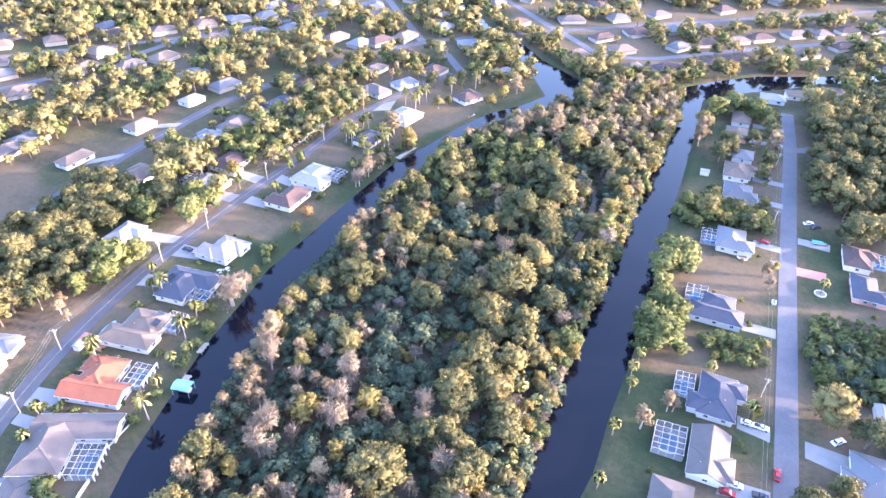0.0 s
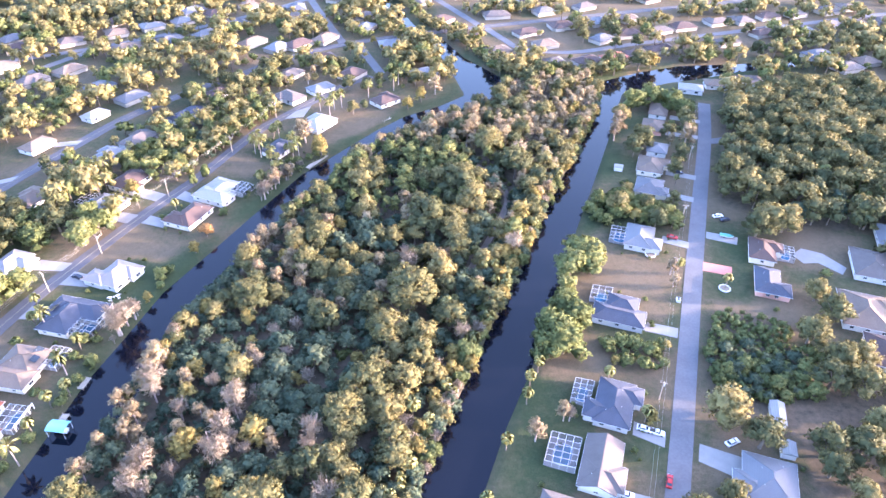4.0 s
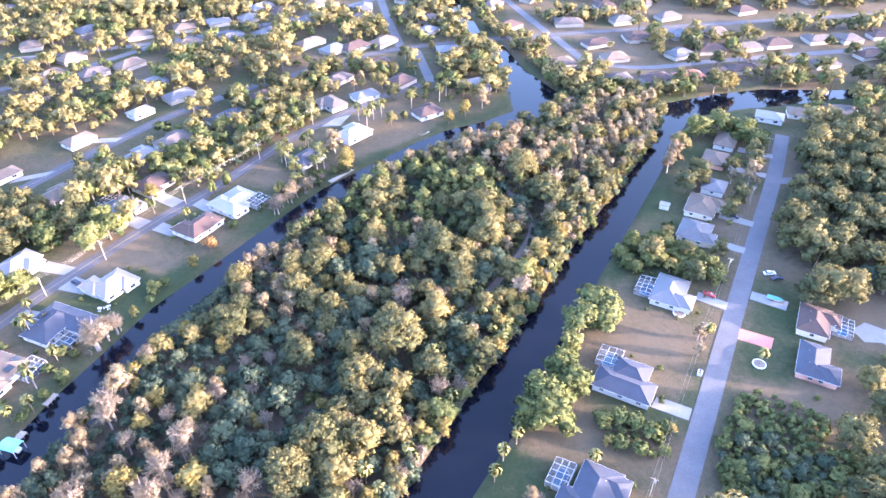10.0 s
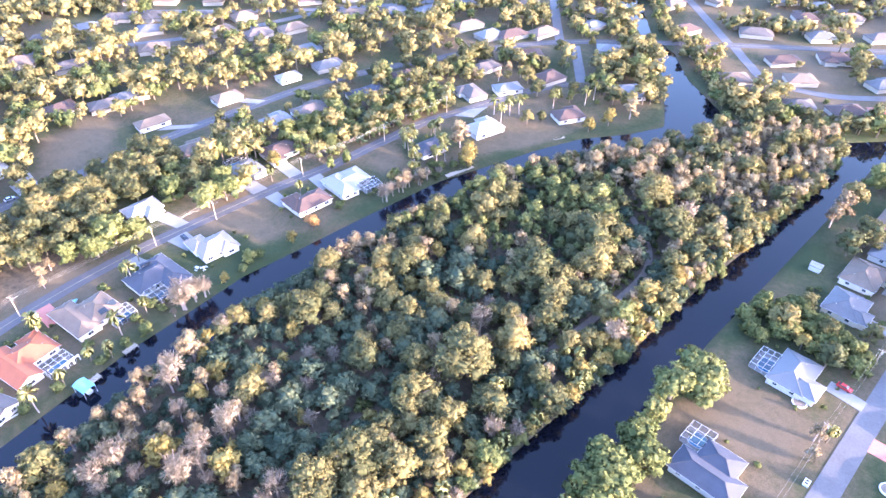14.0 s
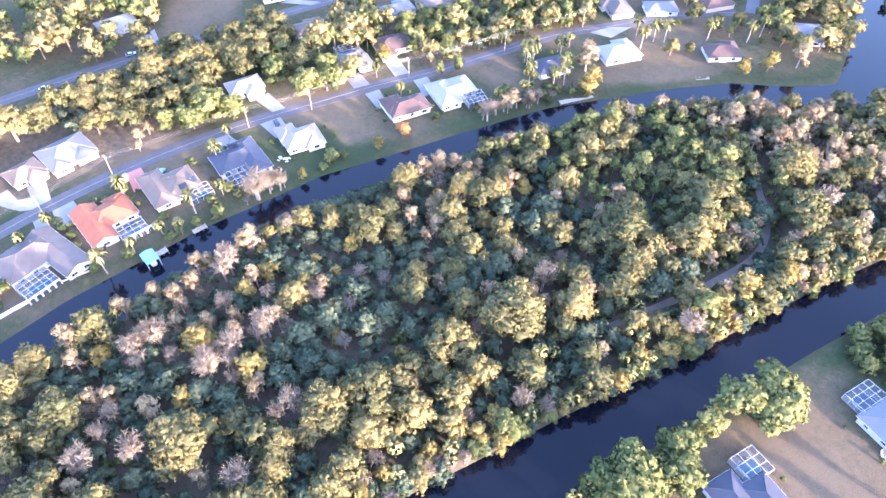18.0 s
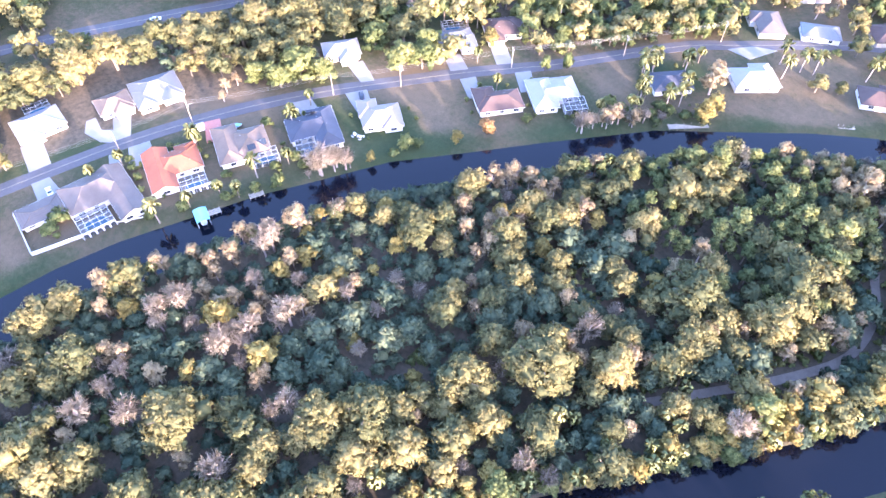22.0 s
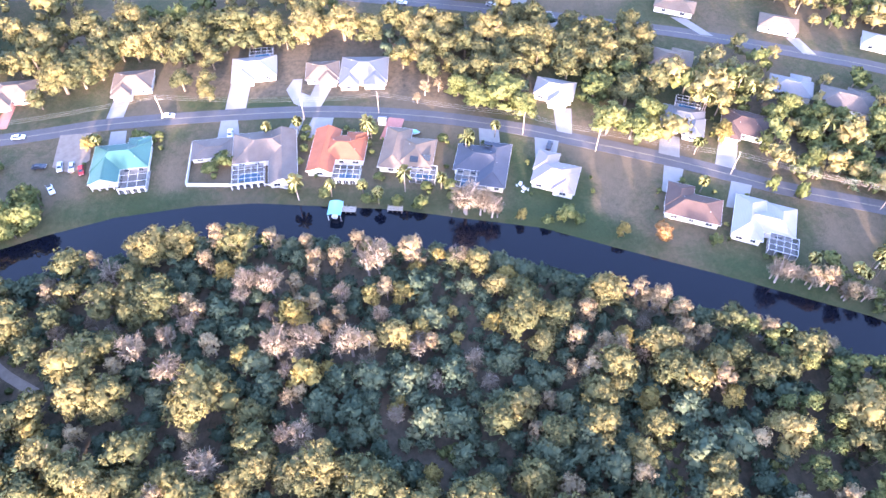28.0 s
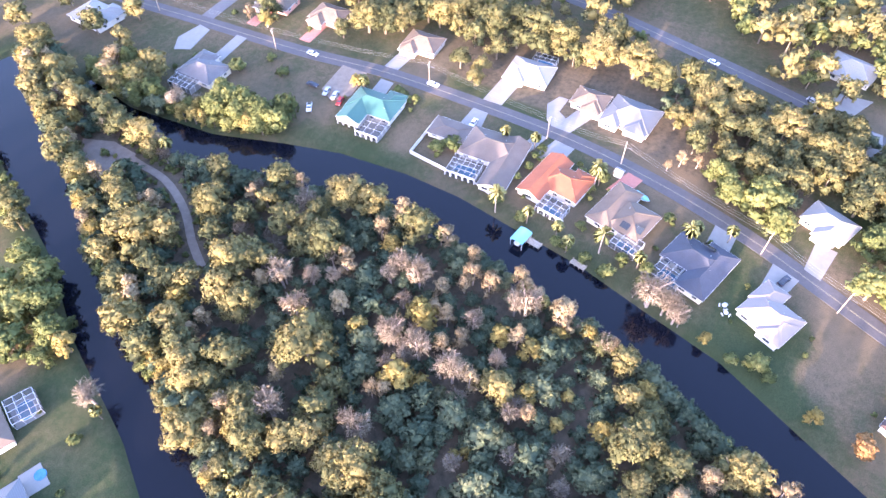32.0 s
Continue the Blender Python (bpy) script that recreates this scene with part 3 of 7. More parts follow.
def bare_crown(seed, h, rad, n=1800):
    """A leafless crown: limbs that fork twice into fine pale twigs."""
    c = Crown(seed)
    m = 46
    w = c.ways(m, -0.1)
    hub = np.array((0.0, 0.0, h * 0.32)) + c.r.normal(0, 0.3, (m, 3))
    tips = w * rad * c.r.uniform(0.3, 0.72, (m, 1)) * (1, 1, 0.85) + (0, 0, h * 0.58)
    c.sticks(hub, tips, 0.09, 0.3)
    k = m * 7
    pick = c.r.integers(0, m, k)
    along_it = c.r.uniform(0.55, 1.0, (k, 1))
    a1 = hub[pick] * (1 - along_it) + tips[pick] * along_it
    d1 = w[pick] + c.r.normal(0, 0.55, (k, 3)) + (0, 0, 0.25)
    d1 /= np.linalg.norm(d1, axis=1, keepdims=True)
    b1 = a1 + d1 * rad * c.r.uniform(0.2, 0.42, (k, 1))
    c.sticks(a1, b1, 0.05, 0.45)
    pick = c.r.integers(0, k, n)
    along_it = c.r.uniform(0.3, 1.0, (n, 1))
    a2 = a1[pick] * (1 - along_it) + b1[pick] * along_it
    d2 = d1[pick] + c.r.normal(0, 0.6, (n, 3))
    c.sticks(a2, a2 + d2 / np.linalg.norm(d2, axis=1, keepdims=True) * rad * c.r.uniform(0.1, 0.26, (n, 1)), 0.04, 0.58)
    return c.arrays()


def fan_palm_crown(seed, h, rad, n=26, ball=True):
    """Fronds round a bud, each a folded, drooping blade cut into fingers."""
    c = Crown(seed)
    for i in range(n):
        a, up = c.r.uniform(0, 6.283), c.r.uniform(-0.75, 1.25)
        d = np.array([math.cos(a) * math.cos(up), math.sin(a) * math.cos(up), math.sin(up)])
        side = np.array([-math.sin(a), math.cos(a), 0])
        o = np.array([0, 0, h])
        # raised fronds paler, hanging ones darker: light from above painted into the tint
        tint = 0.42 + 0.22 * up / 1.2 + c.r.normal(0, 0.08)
        mid, tip = o + d * rad * 0.55, o + d * rad - np.array([0, 0, rad * 0.28])
        w = rad * (0.3 if ball else 0.16)
        v, q = [], []
        for sg in (-1, 1):
            k = len(v)
            v += [o, mid + np.array([0, 0, 0.1]), mid + side * sg * w - np.array([0, 0, 0.12]), o + d * 0.2 + side * sg * 0.05]
            v += [mid + np.array([0, 0, 0.1]), tip, mid + side * sg * w * 0.75 + d * rad * 0.3 - np.array([0, 0, 0.35]), mid + side * sg * w - np.array([0, 0, 0.12])]
            q += [[k, k + 1, k + 2, k + 3], [k + 4, k + 5, k + 6, k + 7]]
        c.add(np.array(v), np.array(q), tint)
    return c.arrays()


def palm_trunk(h, w):
    s = Shape()
    s.tube([(0, 0, -0.3), (0.1, 0.05, h * 0.3), (0.15, 0.1, h * 0.7), (0, 0, h)], [w * 1.3, w, w * 0.9, w * 0.95], 7)
    return s


class Kind:
    """One sort of tree: a few crowns and trunks that its plants share."""

    def __init__(self, name, label, category, leaf, bark, crowns, trunks):
        self.name, self.label, self.category, self.leaf, self.bark = name, label, category, leaf, bark
        self.arrays = crowns
        self.crowns = [quads_mesh("crown", v, q, leaf, t, o) for v, q, t, o in crowns]
        self.trunks = [s.mesh("trunk", bark, True) for s in trunks]
        self.shapes = trunks


def make_kinds():
    r = np.random.default_rng(5)
    k = {}
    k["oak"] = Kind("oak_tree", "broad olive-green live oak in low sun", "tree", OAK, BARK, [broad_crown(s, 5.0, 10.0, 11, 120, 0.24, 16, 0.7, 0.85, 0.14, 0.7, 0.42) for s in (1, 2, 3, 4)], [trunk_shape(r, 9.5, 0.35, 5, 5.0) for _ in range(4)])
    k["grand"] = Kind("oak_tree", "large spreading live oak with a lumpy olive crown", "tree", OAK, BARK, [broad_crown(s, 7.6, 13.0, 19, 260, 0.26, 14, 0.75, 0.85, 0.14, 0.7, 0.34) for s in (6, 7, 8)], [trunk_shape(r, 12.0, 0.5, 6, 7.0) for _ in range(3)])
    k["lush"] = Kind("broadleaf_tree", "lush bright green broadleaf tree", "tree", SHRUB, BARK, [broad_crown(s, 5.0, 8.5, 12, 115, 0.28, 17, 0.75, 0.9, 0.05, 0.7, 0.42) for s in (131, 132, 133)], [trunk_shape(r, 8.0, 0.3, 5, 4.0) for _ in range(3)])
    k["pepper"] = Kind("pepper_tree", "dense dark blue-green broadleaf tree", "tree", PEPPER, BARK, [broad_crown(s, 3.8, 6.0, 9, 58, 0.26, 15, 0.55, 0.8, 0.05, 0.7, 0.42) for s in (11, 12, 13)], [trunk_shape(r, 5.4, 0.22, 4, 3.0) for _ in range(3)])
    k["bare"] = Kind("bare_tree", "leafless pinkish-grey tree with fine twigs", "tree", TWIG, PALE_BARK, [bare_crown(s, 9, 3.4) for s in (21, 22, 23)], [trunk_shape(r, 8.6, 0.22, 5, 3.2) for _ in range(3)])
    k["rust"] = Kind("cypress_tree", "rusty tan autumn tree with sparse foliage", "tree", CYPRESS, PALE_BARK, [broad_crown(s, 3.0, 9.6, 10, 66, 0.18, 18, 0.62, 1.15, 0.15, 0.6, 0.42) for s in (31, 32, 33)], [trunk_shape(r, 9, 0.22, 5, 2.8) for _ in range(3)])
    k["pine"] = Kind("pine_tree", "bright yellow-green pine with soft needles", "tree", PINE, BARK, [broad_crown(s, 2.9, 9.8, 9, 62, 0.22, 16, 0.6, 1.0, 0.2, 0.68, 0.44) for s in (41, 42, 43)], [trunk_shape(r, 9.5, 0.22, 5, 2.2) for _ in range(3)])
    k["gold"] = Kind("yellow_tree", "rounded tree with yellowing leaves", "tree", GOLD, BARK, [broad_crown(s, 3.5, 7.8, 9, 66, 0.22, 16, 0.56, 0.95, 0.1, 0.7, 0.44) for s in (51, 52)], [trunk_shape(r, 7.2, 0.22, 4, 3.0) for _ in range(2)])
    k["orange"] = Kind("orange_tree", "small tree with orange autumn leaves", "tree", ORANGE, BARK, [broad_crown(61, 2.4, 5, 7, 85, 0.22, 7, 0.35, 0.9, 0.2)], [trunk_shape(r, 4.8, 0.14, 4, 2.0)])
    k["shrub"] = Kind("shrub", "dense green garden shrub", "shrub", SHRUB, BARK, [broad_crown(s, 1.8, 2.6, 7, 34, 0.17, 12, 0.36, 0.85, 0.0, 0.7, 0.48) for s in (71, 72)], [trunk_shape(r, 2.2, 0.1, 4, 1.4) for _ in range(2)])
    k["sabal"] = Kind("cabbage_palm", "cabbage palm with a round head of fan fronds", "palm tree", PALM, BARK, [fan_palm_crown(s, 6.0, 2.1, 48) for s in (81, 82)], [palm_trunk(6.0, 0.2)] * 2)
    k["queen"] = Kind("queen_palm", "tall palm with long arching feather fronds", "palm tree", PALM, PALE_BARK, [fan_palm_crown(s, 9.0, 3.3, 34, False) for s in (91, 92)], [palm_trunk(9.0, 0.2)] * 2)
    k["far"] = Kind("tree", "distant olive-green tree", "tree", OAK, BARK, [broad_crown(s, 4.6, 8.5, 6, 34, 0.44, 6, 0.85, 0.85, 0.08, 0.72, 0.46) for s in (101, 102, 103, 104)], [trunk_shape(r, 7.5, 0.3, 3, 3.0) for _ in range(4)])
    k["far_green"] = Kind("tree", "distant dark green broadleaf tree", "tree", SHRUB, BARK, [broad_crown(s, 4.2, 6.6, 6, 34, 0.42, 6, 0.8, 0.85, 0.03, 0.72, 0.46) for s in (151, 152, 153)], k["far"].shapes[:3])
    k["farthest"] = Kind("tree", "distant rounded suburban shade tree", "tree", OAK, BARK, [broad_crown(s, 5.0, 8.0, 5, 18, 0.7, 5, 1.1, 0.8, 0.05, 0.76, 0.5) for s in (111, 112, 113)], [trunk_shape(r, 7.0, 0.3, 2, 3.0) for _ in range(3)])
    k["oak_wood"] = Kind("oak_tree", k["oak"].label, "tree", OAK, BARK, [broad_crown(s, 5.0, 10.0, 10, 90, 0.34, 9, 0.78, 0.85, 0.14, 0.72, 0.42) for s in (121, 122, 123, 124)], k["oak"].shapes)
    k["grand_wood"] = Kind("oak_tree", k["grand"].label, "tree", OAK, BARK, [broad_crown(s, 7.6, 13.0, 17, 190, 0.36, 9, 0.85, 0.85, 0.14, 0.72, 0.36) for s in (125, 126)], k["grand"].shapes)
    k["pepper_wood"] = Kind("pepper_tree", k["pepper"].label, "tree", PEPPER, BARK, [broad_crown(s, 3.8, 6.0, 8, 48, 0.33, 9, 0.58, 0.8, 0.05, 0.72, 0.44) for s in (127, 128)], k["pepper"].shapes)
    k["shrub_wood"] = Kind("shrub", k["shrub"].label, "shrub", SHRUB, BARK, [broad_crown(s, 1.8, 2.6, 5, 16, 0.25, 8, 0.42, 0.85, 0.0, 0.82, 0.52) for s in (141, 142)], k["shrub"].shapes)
    return k


KINDS = make_kinds()
plant_rng = np.random.default_rng(99)
PLANTED, OVERFLOW = collections.Counter(), {}


def plant(kind, x, y, size=1.0, z=0.0, group="", label="", tall=1.0):
    """One tree or shrub, of its own, with trunk and crown."""
    k = KINDS[kind]
    PLANTED[k.name] += 1
    if PLANTED[k.name] > 285:
        OVERFLOW.setdefault(kind, Stand(kind)).add(x, y, size, tall)
        return None
    i = int(plant_rng.integers(len(k.crowns)))
    top = new(k.name)
    turn = Matrix.Rotation(plant_rng.uniform(0, 6.283), 4, "Z")
    top.matrix_world = Matrix.Translation((x, y, z)) @ turn @ Matrix.Diagonal((size, size, size * tall, 1))
    part("trunk", k.trunks[i], top)
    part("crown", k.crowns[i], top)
    return tagged(top, label or k.label, k.category, group)


class Stand:
    """Many trees of one sort that nobody could count, as one object."""

    def __init__(self, kind):
        self.k, self.v, self.q, self.t, self.o, self.n = KINDS.get(kind + "_wood", KINDS[kind]), [], [], [], [], 0
        self.trunk = Shape()

    def add(self, x, y, size, tall=1.0, stem=True):
        i = int(plant_rng.integers(len(self.k.arrays)))
        v, q, t, o = self.k.arrays[i]
        a = plant_rng.uniform(0, 6.283)
        c, s = math.cos(a) * size, math.sin(a) * size
        self.v.append(np.stack([x + c * v[:, 0] - s * v[:, 1], y + s * v[:, 0] + c * v[:, 1], v[:, 2] * size * tall], -1))
        k = 1 / size
        self.o.append(np.stack([(c * o[:, 0] - s * o[:, 1]) * k, (s * o[:, 0] + c * o[:, 1]) * k, o[:, 2]], -1))
        self.q.append(q + self.n)
        self.t.append(t + plant_rng.normal(0, 0.2))
        self.n += len(v)
        if stem:
            h = float(v[:, 2].max()) * size * tall
            self.trunk.tube([(x, y, -0.3), (x + 0.2, y, h * 0.6)], [0.3 * size, 0.15 * size], 5)

    def done(self, name, label):
        if not self.v:
            return
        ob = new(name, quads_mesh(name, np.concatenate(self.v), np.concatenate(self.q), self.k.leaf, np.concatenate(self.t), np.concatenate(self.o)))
        tagged(ob, label, "trees", kind="stuff")
        if self.trunk.v:
            part("trunks", self.trunk.mesh("trunks", self.k.bark), ob)


KEEP_CLEAR = []   # x, y, radius where no scattered tree may stand


def scatter(poly, gap, seed, clear=0.0):
    """Places inside an outline, no two nearer than gap."""
    r = np.random.default_rng(seed)
    xs, ys = [p[0] for p in poly], [p[1] for p in poly]
    area = (max(xs) - min(xs)) * (max(ys) - min(ys))
    n = int(area / gap ** 2 * 9)
    px, py = r.uniform(min(xs), max(xs), n), r.uniform(min(ys), max(ys), n)
    ok = inside(poly, px, py)
    for line, w in ROADS:
        ok &= far_from(line, px, py) > w / 2 + clear
    ok &= depth_of_water(px, py) < -0.8
    for a, b, d in KEEP_CLEAR:
        ok &= np.hypot(px - a, py - b) > d
    cells, out = {}, []
    for a, b in zip(px[ok], py[ok]):
        i, j = int(a // gap), int(b // gap)
        near = [p for di in (-1, 0, 1) for dj in (-1, 0, 1) for p in cells.get((i + di, j + dj), ())]
        if all((a - c) ** 2 + (b - d) ** 2 > gap * gap for c, d in near):
            cells.setdefault((i, j), []).append((a, b))
            out.append((float(a), float(b)))
    return out

# ---- houses ----


def hip_roof(l, d, z, over=0.6, pitch=0.42, gable=False, caps=True):
    """A closed hipped or gabled roof over a block of l by d."""
    s = Shape()
    a, b = l / 2 + over, d / 2 + over
    flip = b > a
    if flip:
        a, b = b, a
    top = z + b * pitch
    run = a if gable else a - b
    c = [(-a, -b, z), (a, -b, z), (a, b, z), (-a, b, z)]
    e = [(x, y, z - 0.2) for x, y, _ in c]
    r0, r1 = (-run, 0, top), (run, 0, top)
    tr = (lambda p: (-p[1], p[0], p[2])) if flip else (lambda p: p)
    for ring in ([c[0], c[1], r1, r0], [c[2], c[3], r0, r1], [c[1], c[2], r1], [c[3], c[0], r0]):
        s.poly([tr(p) for p in ring])
    for i in range(4):
        j = (i + 1) % 4
        s.poly([tr(p) for p in (e[i], e[j], c[j], c[i])])
    s.poly([tr(p) for p in reversed(e)])
    # ridge and hip caps
    s.beam(tr(r0), tr((r1[0] + 0.01, r1[1], r1[2])), 0.22)
    if caps and not gable:
        for sx in (-1, 1):
            for sy in (-1, 1):
                s.beam(tr((sx * a, sy * b, z + 0.02)), tr((sx * (a - b), 0, top + 0.02)), 0.2)
    return s


def gable_walls(l, d, z, over=0.6, pitch=0.42):
    """The two triangles of wall under a gabled roof's ends."""
    s = Shape()
    a, b = l / 2 + over, d / 2 + over
    flip = b > a
    if flip:
        a, b = b, a
    top = z + b * pitch - 0.25
    tr = (lambda p: (-p[1], p[0], p[2])) if flip else (lambda p: p)
    out = []
    for sx in (-1, 1):
        g = Shape()
        x0, x1 = sx * (a + 0.01), sx * (a + 0.05)
        g.solid([tr((x0, -b + 0.5, z - 0.18)), tr((x0, b - 0.5, z - 0.18)), tr((x0, 0, top))], [tr((x1, -b + 0.5, z - 0.18)), tr((x1, b - 0.5, z - 0.18)), tr((x1, 0, top))])
        out.append(g)
    return out


def window(parent, p, turn, w, h, frame=None):
    """A framed window in a wall; it looks along the local -y side after the turn."""
    m = Matrix.Translation(p) @ Matrix.Rotation(turn, 4, "Z")
    key = (round(w, 2), round(h, 2))
    if key not in window.made:
        f = Shape()
        for x0, x1, z0, z1 in ((-w / 2, w / 2, 0, 0.08), (-w / 2, w / 2, h - 0.08, h), (-w / 2, -w / 2 + 0.08, 0.08, h - 0.08), (w / 2 - 0.08, w / 2, 0.08, h - 0.08), (-0.03, 0.03, 0.08, h - 0.08)):
            f.box(x0, -0.08, z0, x1, 0.04, z1)
        g = Shape().box(-w / 2 + 0.08, -0.03, 0.08, w / 2 - 0.08, 0.0, h - 0.08)
        window.made[key] = f.mesh("window_frame", TRIM), g.mesh("pane", GLASS)
    fm, pm = window.made[key]
    ob = part("window", fm, parent, at=m)
    part("pane", pm, ob)
    return ob


window.made = {}


def house(label, x, y, turn, blocks, roof, wall=None, height=2.7, gable=False, detail=2, door_side=1, pitch=0.42, garage=True, vents=True):
    """A one-storey house of blocks (dx, dy, length, depth); local +y is the street side."""
    wall = wall or WHITE_WALL
    blocks = [(a * 1.05, b * 1.05, c * 1.05, e * 1.05, *form) for a, b, c, e, *form in blocks]
    top = new("house")
    top.matrix_world = pose(x, y, 0, 0, 0, turn)
    mat = ROOFS[roof]
    for n, (dx, dy, l, d, *form) in enumerate(blocks):
        rise = 0.03 * n - (0.5 if "low" in form else 0)
        gab = gable and n == 0 or "gable" in form
        b = Shape().box(-l / 2, -d / 2, -0.3, l / 2, d / 2, height + rise - 0.2)
        w = part("wall", b.mesh("wall", wall), top, at=Matrix.Translation((dx, dy, 0)))
        r = part("roof", hip_roof(l, d, height + rise, 0.6, 0.14 if "low" in form else pitch, gab, detail > 1).mesh("roof", mat), top, at=Matrix.Translation((dx, dy, 0)))
        if gab:
            for g in gable_walls(l, d, height + rise, 0.6, pitch):
                part("gable_wall", g.mesh("gable_wall", wall), top, at=Matrix.Translation((dx, dy, 0)))
        if detail > 1:
            f = Shape()
            a, c = l / 2 + 0.62, d / 2 + 0.62
            for x0, y0, x1, y1 in ((-a, -c - 0.05, a, -c), (-a, c, a, c + 0.05), (-a - 0.05, -c, -a, c), (a, -c, a + 0.05, c)):
                f.box(x0, y0, height + rise - 0.22, x1, y1, height + rise - 0.02)
            part("gutter", f.mesh("gutter", TRIM), top, at=Matrix.Translation((dx, dy, 0)))
        if detail > 0:
            for sy, tn in ((-1, 0.0), (1, math.pi)):
                count = max(1, int(l // (4.2 if detail > 1 else 6)))
                for i in range(count):
                    u = (i + 0.5) / count * l - l / 2
                    window(top, (dx + u, dy + sy * d / 2, 0.75), tn, 1.6 if i % 2 else 2.2, 1.35)
            for sx, tn in ((-1, -math.pi / 2), (1, math.pi / 2)):
                count = max(1, int(d // (5.0 if detail > 1 else 8)))
                for i in range(count):
                    u = (i + 0.5) / count * d - d / 2
                    window(top, (dx + sx * l / 2, dy + u, 0.9), tn, 1.4, 1.2)
    if detail > 1 and garage:
        dx, dy, l, d = blocks[-1][:4]
        g = Shape().box(-2.4, -0.02, 0, 2.4, 0.07, 2.15)
        for i in range(4):
            g.box(-2.35, 0.07, 0.06 + i * 0.52, 2.35, 0.1, 0.5 + i * 0.52)
        part("garage_door", g.mesh("garage_door", TRIM), top, "white panelled garage door", Matrix.Translation((dx, dy + d / 2 + 0.02, 0)))
        dr = Shape().box(-0.5, 0, 0, 0.5, 0.09, 2.05).box(-0.38, 0.09, 0.2, 0.38, 0.11, 0.9).box(-0.38, 0.09, 1.1, 0.38, 0.11, 1.85)
        dx, dy, l, d = blocks[0][:4]
        part("front_door", dr.mesh("front_door", BRONZE), top, "dark front door", Matrix.Translation((dx + l * 0.12, dy + d / 2 + 0.01, 0)))
    if detail > 1 and vents:
        dx, dy, l, d = blocks[0][:4]
        hh = height + (min(l, d) / 2 + 0.6) * pitch
        for i, (u, v) in enumerate(((0.15, 0.2), (-0.22, 0.16), (0.3, -0.22))):
            vt = Shape().tube([(0, 0, -0.4), (0, 0, 0.35)], [0.08, 0.08], 6)
            part("vent_pipe", vt.mesh("vent_pipe", TRIM), top, at=Matrix.Translation((dx + u * l, dy + v * d, hh - abs(v) * d * pitch - 0.1)))
    return tagged(top, label, "house")


def cage(x, y, turn, l, d, label, height=2.9, arches=0, water=True, bay=2.2, lean=0.5):
    """A screened pool enclosure: slim white framing, screens, deck and pool."""
    top = new("pool_enclosure")
    top.matrix_world = pose(x, y, 0, 0, 0, turn)
    nx, ny = max(2, round(l / bay)), max(2, round(d / bay))
    f = 0.09
    xs, ys = [(-0.5 + i / nx) * l for i in range(nx + 1)], [(-0.5 + i / ny) * d for i in range(ny + 1)]
    hz = lambda v: height - lean * (0.5 - v / d)  # noqa: E731
    part("deck", Shape().box(-l / 2, -d / 2, -0.2, l / 2, d / 2, 0.1).mesh("deck", CONCRETE), top, "pale concrete pool deck")
    for u in xs:
        part("roof_beam", Shape().beam((u, -d / 2, hz(-d / 2)), (u, d / 2, hz(d / 2)), f).mesh("roof_beam", TRIM), top)
    for v in ys:
        part("purlin", Shape().beam((-l / 2, v, hz(v) + 0.01), (l / 2, v, hz(v) + 0.01), f).mesh("purlin", TRIM), top)
    for u in xs:
        part("post", Shape().beam((u, -d / 2, 0.1), (u, -d / 2, hz(-d / 2)), f).mesh("post", TRIM), top)
    for v in ys[1:]:
        for u in (-l / 2, l / 2):
            part("post", Shape().beam((u, v, 0.1), (u, v, hz(v)), f).mesh("post", TRIM), top)
    s = Shape().poly([(-l / 2, -d / 2, hz(-d / 2) + 0.03), (l / 2, -d / 2, hz(-d / 2) + 0.03), (l / 2, d / 2, hz(d / 2) + 0.03), (-l / 2, d / 2, hz(d / 2) + 0.03)])
    s.poly([(-l / 2, -d / 2 - 0.02, 0.1), (l / 2, -d / 2 - 0.02, 0.1), (l / 2, -d / 2 - 0.02, hz(-d / 2)), (-l / 2, -d / 2 - 0.02, hz(-d / 2))])
    part("screen", s.mesh("screen", SCREEN), top, "dark insect screen")
    if water:
        a, b = l * 0.34, d * 0.3
        ring = [(a * math.copysign(abs(math.cos(t)) ** 0.6, math.cos(t)), b * math.copysign(abs(math.sin(t)) ** 0.6, math.sin(t))) for t in (2 * math.pi * i / 28 for i in range(28))]
        part("pool", Shape().solid([(p, q, 0.0) for p, q in ring], [(p, q, 0.13) for p, q in ring]).mesh("pool", POOL), top, "blue swimming pool water")
        rim = Shape()
        for (p, q), (p2, q2) in zip(ring, ring[1:] + ring[:1]):
            rim.solid([(p, q, 0.05), (p2, q2, 0.05), (p2 * 1.07, q2 * 1.07, 0.05), (p * 1.07, q * 1.07, 0.05)], [(p, q, 0.16), (p2, q2, 0.16), (p2 * 1.07, q2 * 1.07, 0.16), (p * 1.07, q * 1.07, 0.16)])
        part("pool_coping", rim.mesh("pool_coping", TRIM), top)
    return tagged(top, label, "pool enclosure")


def slab(name, pts, mat, label, category, z=0.08):
    """A flat paved area with edges."""
    s = Shape().solid([(x, y, -0.2) for x, y in pts], [(x, y, z) for x, y in pts])
    return tagged(new(name, s.mesh(name, mat)), label, category, kind="structure")

